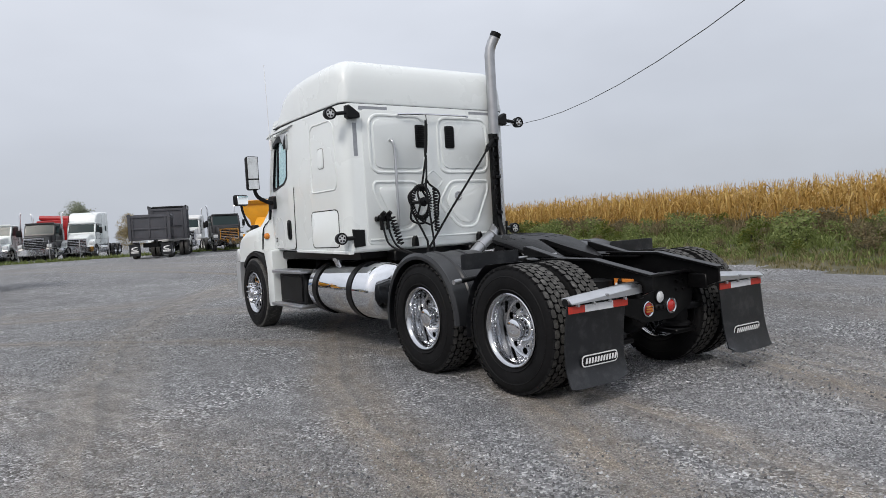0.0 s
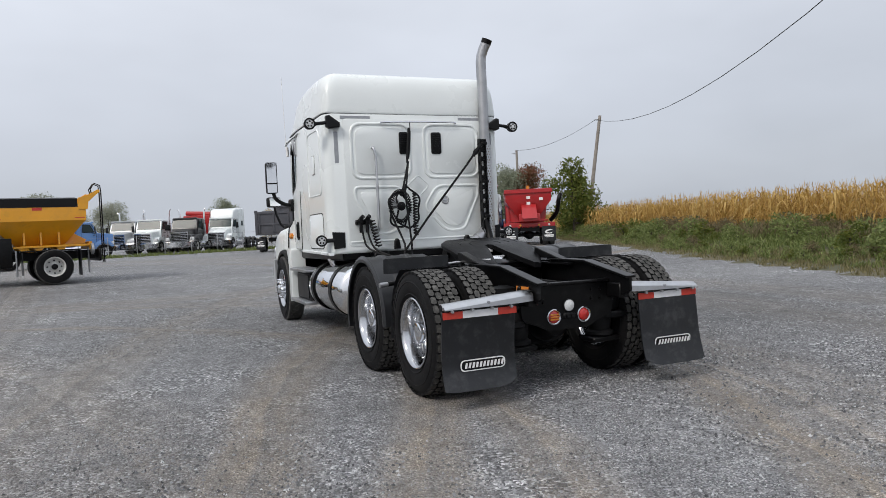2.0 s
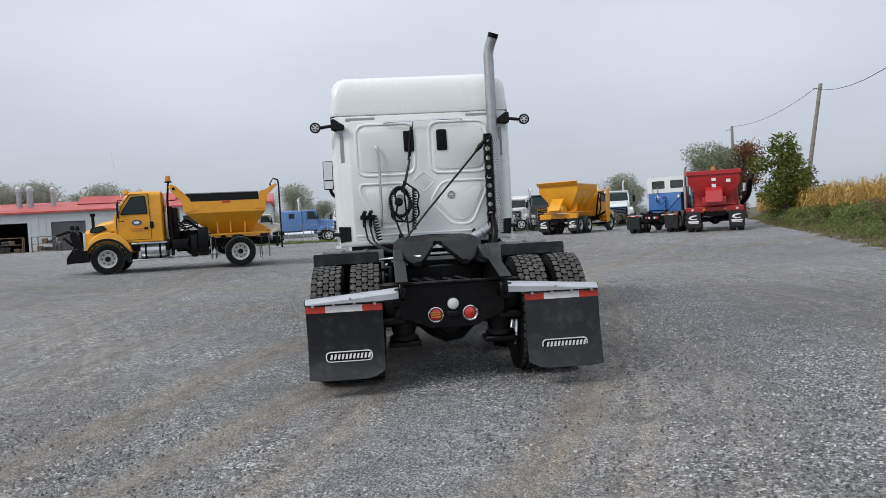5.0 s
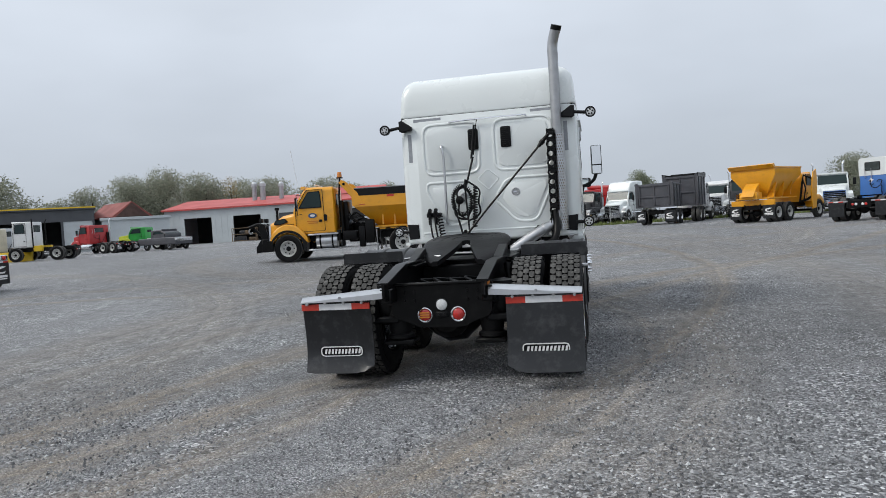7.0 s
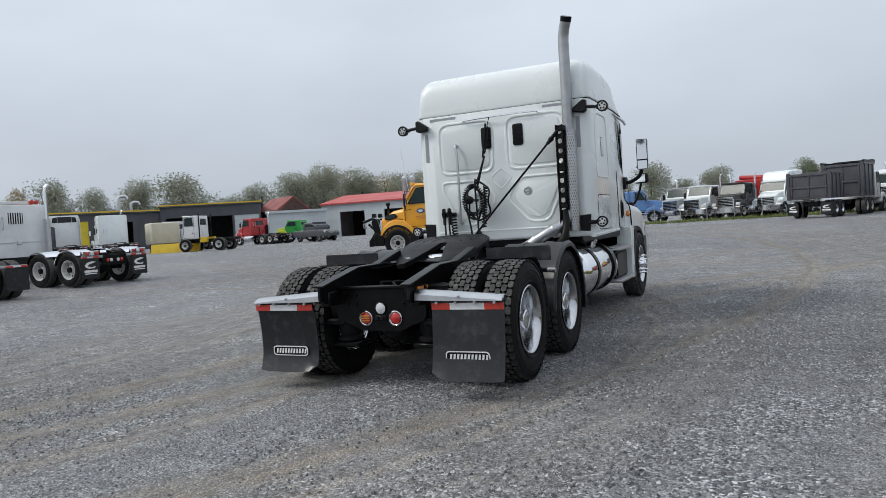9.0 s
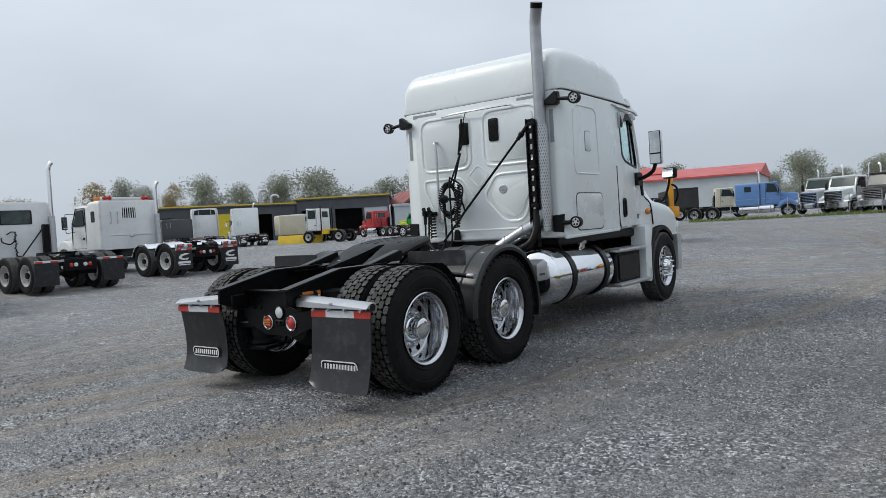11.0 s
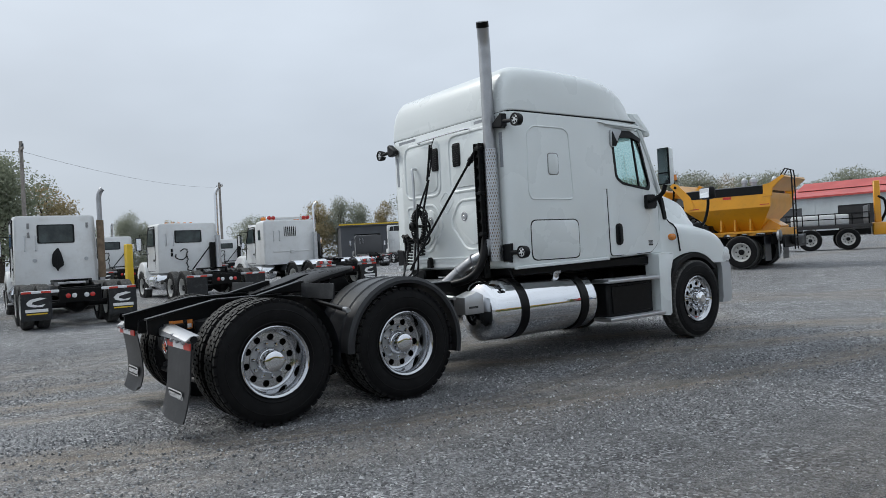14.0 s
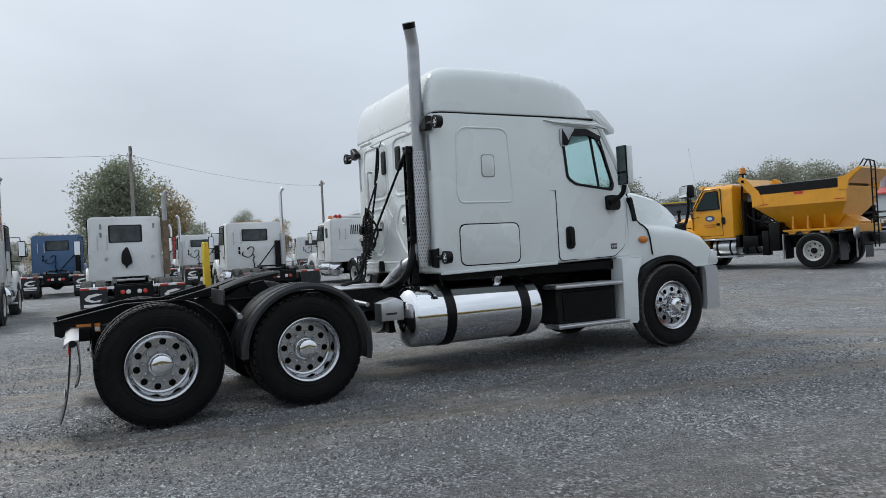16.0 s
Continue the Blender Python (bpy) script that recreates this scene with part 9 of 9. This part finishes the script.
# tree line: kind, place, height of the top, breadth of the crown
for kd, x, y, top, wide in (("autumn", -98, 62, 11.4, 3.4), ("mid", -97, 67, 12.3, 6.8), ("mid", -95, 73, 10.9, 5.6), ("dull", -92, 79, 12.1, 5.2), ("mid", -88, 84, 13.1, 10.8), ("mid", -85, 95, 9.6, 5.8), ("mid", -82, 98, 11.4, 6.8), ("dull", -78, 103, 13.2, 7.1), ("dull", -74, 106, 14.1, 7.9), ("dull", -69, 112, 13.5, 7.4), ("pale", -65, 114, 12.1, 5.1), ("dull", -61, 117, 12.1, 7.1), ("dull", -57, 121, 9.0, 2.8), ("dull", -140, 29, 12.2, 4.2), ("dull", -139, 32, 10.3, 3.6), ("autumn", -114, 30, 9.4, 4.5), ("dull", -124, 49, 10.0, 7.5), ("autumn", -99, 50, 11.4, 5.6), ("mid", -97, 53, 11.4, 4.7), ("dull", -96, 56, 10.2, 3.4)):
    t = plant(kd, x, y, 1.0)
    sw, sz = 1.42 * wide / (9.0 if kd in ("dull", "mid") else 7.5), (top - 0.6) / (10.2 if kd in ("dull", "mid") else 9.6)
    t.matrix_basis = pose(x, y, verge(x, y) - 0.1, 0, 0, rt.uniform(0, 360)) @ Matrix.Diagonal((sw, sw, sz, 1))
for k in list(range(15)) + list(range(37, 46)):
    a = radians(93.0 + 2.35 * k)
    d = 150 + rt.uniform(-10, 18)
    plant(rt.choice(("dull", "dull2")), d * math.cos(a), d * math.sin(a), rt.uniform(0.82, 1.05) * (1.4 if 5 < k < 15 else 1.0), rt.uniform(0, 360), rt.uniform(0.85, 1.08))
for x, y, sc, kd in ((-66, 10, 0.46, "dull2"), (-64, -8, 0.46, "dull"), (-70, -14, 0.50, "dull2"), (-74, -4, 0.52, "autumn"), (-84, 12, 0.50, "dull")):
    plant(kd, x, y, sc, rt.uniform(0, 360), rt.uniform(0.9, 1.1), "trees by the yard")
for k in range(16):
    x, y = 60 + 16 * k + rt.uniform(-5, 5), 175 + rt.uniform(-20, 20) - 5 * k
    plant("scrub", x, y, rt.uniform(0.30, 0.42), rt.uniform(0, 360), 0.7)


def corn_field():
    """Rows of dry standing maize: stalk, arching leaves, tassel."""
    r = np.random.RandomState(4)
    pts, faces = [], []
    def blade(p, d, up, ln, w, droop):
        o = len(pts)
        side = np.cross(d, [0, 0, 1.0])
        side /= np.linalg.norm(side) + 1e-9
        for k, (u, ww) in enumerate(((0, 0.5), (0.35, 1.0), (0.7, 0.75), (1.0, 0.1))):
            c = p + d * ln * u * (1 - 0.25 * droop * u) + np.array([0, 0, up * ln * u - droop * ln * u * u])
            pts.append(c - side * w * ww)
            pts.append(c + side * w * ww)
        for k in range(3):
            faces.append((o + 2 * k, o + 2 * k + 1, o + 2 * k + 3, o + 2 * k + 2))
    y = -14.0
    while y < 105:
        near = y < 45
        rows_ = 9 if near else 6
        dy = 0.24 if y < 30 else 0.4 if y < 55 else 0.8
        for k in range(rows_ + 8):
            deep = k >= rows_
            x = along(CORN, y) + (0.75 * k if not deep else 0.75 * rows_ + 2.8 ** 1.0 * (k - rows_ + 1) * (1 + 0.55 * (k - rows_))) + r.normal(0, 0.10)
            if deep and r.uniform() < 0.35:
                continue
            yy = y + r.uniform(-0.12, 0.12)
            g = verge(x, yy)
            h = r.uniform(1.34, 1.68)
            base = np.array([x, yy, g])
            lean = np.array([r.normal(0, 0.06), r.normal(0, 0.06), 1.0])
            top = base + lean * h
            o = len(pts)
            pts.extend([base + [-0.014, 0, 0], base + [0.014, 0, 0], top + [0.008, 0, 0], top + [-0.008, 0, 0], base + [0, -0.014, 0], base + [0, 0.014, 0], top + [0, 0.008, 0], top + [0, -0.008, 0]])
            faces.extend([(o, o + 1, o + 2, o + 3), (o + 4, o + 5, o + 6, o + 7)])
            nl = 11 if k < 4 else 6
            for q in range(nl):
                z = r.uniform(0.25, 1.0) if k < 3 else r.uniform(0.55, 1.0)
                a = r.uniform(0, 2 * math.pi)
                blade(base + lean * h * z, np.array([math.cos(a), math.sin(a), 0.0]), r.uniform(0.3, 0.9), r.uniform(0.36, 0.78), r.uniform(0.018, 0.040), r.uniform(0.7, 1.8))
            for q in range(3):
                a = r.uniform(0, 2 * math.pi)
                blade(top, np.array([math.cos(a), math.sin(a), 0.0]) * 0.35, 1.0, r.uniform(0.18, 0.32), 0.007, 0.1)
        y += dy
    me = bpy.data.meshes.new("corn")
    me.from_pydata([tuple(p) for p in pts], [], faces)
    me.materials.append(CORN_MAT)
    return tagged(new("corn_field", me), "field of tall dry golden maize", "corn", "", "stuff")


corn_field()


def tufts(name, label, mt, seed, count, place, hmin, hmax, wide, spread, blades):
    """Clumps of leaning narrow leaves as one mass."""
    r = np.random.RandomState(seed)
    pts, faces = [], []
    for k in range(count):
        x, y, s = place(r)
        g = verge(x, y) - 0.02
        for q in range(blades):
            a = r.uniform(0, 2 * math.pi)
            h = r.uniform(hmin, hmax) * s
            d = np.array([math.cos(a), math.sin(a), 0]) * spread * h * r.uniform(0.3, 1.0)
            b0 = np.array([x + r.normal(0, 0.10 * s), y + r.normal(0, 0.10 * s), g])
            w = np.array([-math.sin(a), math.cos(a), 0]) * wide * r.uniform(0.6, 1.3)
            o = len(pts)
            m1, t1 = b0 + d * 0.35 + [0, 0, h * 0.6], b0 + d + [0, 0, h]
            pts.extend([b0 - w * 0.6, b0 + w * 0.6, m1 + w, m1 - w, t1])
            faces.extend([(o, o + 1, o + 2, o + 3), (o + 3, o + 2, o + 4)])
    me = bpy.data.meshes.new(name)
    me.from_pydata([tuple(p) for p in pts], [], faces)
    me.materials.append(mt)
    return tagged(new(name, me), label, "weeds", "", "stuff")


def verge_spot(lo, hi, ymin=-14.0, ymax=46.0, big=1.0):
    def f(r):
        y = ymin + (ymax - ymin) * r.uniform() ** 1.15
        e, c = along(EDGE, y), along(CORN, y)
        u = lo + (hi - lo) * r.uniform()
        x = e + (c - e) * u
        return x, y, big * (0.45 + 0.75 * min(1, u * 1.6))
    return f


tufts("weeds", "tall green weeds along the field edge", WEED_MAT, 1, 4600, verge_spot(0.14, 0.85), 0.08, 0.30, 0.017, 1.1, 9)
tufts("dry_weeds", "brown seed-headed weeds before the maize", WEED_DARK, 2, 1700, verge_spot(0.60, 1.08), 0.18, 0.58, 0.017, 0.7, 12)
tufts("pale_grass", "pale short grass at the gravel's edge", GRASS_PALE, 3, 2600, verge_spot(-0.02, 0.34), 0.10, 0.30, 0.010, 0.8, 9)
SHRUBS = [tree_proto("leafy green weed clump on the bank", WEED_MAT, 21, 1.0, 1.3, 520, 0.062, 0.12, 13, "shrub"), tree_proto("dark brown seeding weed clump on the bank", WEED_DARK, 22, 1.0, 1.2, 480, 0.056, 0.12, 13, "shrub"),
          tree_proto("pale green weed clump on the bank", LEAF_BRIGHT, 23, 1.0, 1.1, 460, 0.06, 0.10, 12, "shrub")]
rs_ = random.Random(17)
for k in range(290):
    y = -6 + 44 * rs_.random() ** 1.15
    u = rs_.uniform(0.15, 1.0)
    x = along(EDGE, y) + (along(CORN, y) - along(EDGE, y)) * u
    pick = SHRUBS[1 if u > 0.78 and rs_.random() < 0.7 else rs_.choice((0, 0, 0, 0, 1, 2))]
    t = copy_thing(pick, Matrix.Identity(4))
    sc = rs_.uniform(0.35, 0.85) * (0.55 if u < 0.4 else 1.0)
    t.matrix_basis = pose(x, y, verge(x, y) - 0.03, 0, 0, rs_.uniform(0, 360)) @ Matrix.Diagonal((sc * 1.3, sc * 1.3, sc, 1))
    t["group"] = "weeds on the bank"
def fence_spot(r):
    x = r.uniform(-12, 26)
    return x, 50.0 + 0.08 * (x + 9) + r.normal(0, 0.5), r.uniform(0.5, 1.1)
tufts("fence_weeds", "weeds growing along the wire fence", WEED_MAT, 4, 900, fence_spot, 0.12, 0.36, 0.018, 0.8, 10)
for t in list(TREES.values()) + SHRUBS:
    for o in list(t.children_recursive) + [t]:
        bpy.data.objects.remove(o)


# ---- loose stones ----
def stone_material():
    m = bpy.data.materials.new("crushed_stone")
    m.use_nodes = True
    n, l = m.node_tree.nodes, m.node_tree.links
    p = n["Principled BSDF"]
    geo = n.new("ShaderNodeNewGeometry")
    ramp = n.new("ShaderNodeValToRGB")
    ramp.color_ramp.elements[0].color, ramp.color_ramp.elements[1].color = (0.05, 0.051, 0.055, 1), (0.56, 0.57, 0.58, 1)
    ramp.color_ramp.elements.new(0.55).color = (0.18, 0.184, 0.192, 1)
    ramp.color_ramp.elements.new(0.88).color = (0.32, 0.325, 0.335, 1)
    l.new(geo.outputs["Random Per Island"], ramp.inputs[0])
    l.new(ramp.outputs[0], p.inputs["Base Color"])
    p.inputs["Roughness"].default_value = 0.7
    return m


def stones(name, label, seed, count, smin, smax, mt):
    """Sharp little stones, each a lopsided pyramid, thinning out away from the walked ground."""
    r = np.random.RandomState(seed)
    x, y = r.uniform(-8, 10.5, 3 * count), r.uniform(-6.5, 9, 3 * count)
    d = np.hypot(x - 1.0, (y + 0.2) * 1.05)
    clump = np.array([noise.noise(Vector((a * 0.8, b * 0.8, 5.0))) + 0.5 * noise.noise(Vector((a * 2.7, b * 2.7, 1.0))) for a, b in zip(x, y)])
    keep = (d < 10.5) & (r.uniform(size=3 * count) < np.clip(1.25 - d / 10.5, 0, 0.9) * np.clip(0.75 + 1.1 * clump, 0.12, 1))
    rut = np.max([amount * np.clip(1.4 - np.abs(np.hypot(x - cx, y - cy) - rad) / half, 0, 1) for cx, cy, rad, half, amount in TRACKS], axis=0)
    keep &= r.uniform(size=3 * count) > 0.8 * rut
    x, y = x[keep][:count], y[keep][:count]
    n = len(x)
    s = smin + (smax - smin) * r.uniform(0, 1, n) ** 2.4
    base = np.array([(1, 0, -0.3), (0.1, 0.9, -0.3), (-0.9, 0.1, -0.3), (-0.1, -1.0, -0.3), (0.05, 0.05, 0.75)])
    v = base[None] * (1 + 0.6 * (r.uniform(size=(n, 5, 3)) - 0.5)) * s[:, None, None]
    v[:, 4, :2] += r.normal(0, 0.35, (n, 2)) * s[:, None]
    a = r.uniform(0, 2 * math.pi, n)
    c, q = np.cos(a)[:, None], np.sin(a)[:, None]
    vx, vy, vz = v[..., 0] * c - v[..., 1] * q, v[..., 0] * q + v[..., 1] * c, v[..., 2]
    z = np.array([lot_height(i, j) + 0.012 * noise.noise(Vector((i * 0.9, j * 0.9, 0))) for i, j in zip(x, y)])
    P = np.stack([vx + x[:, None], vy + y[:, None], vz + z[:, None]], -1).reshape(-1, 3)
    F = (np.array([(0, 1, 4), (1, 2, 4), (2, 3, 4), (3, 0, 4)])[None] + 5 * np.arange(n)[:, None, None]).reshape(-1, 3)
    me = bpy.data.meshes.new(name)
    me.from_pydata(P.tolist(), [], F.tolist())
    me.materials.append(mt)
    return tagged(new(name, me), label, "gravel", "", "stuff")


stones("loose_gravel", "loose crushed grey stones on the lot", 8, 160000, 0.004, 0.0155, stone_material())
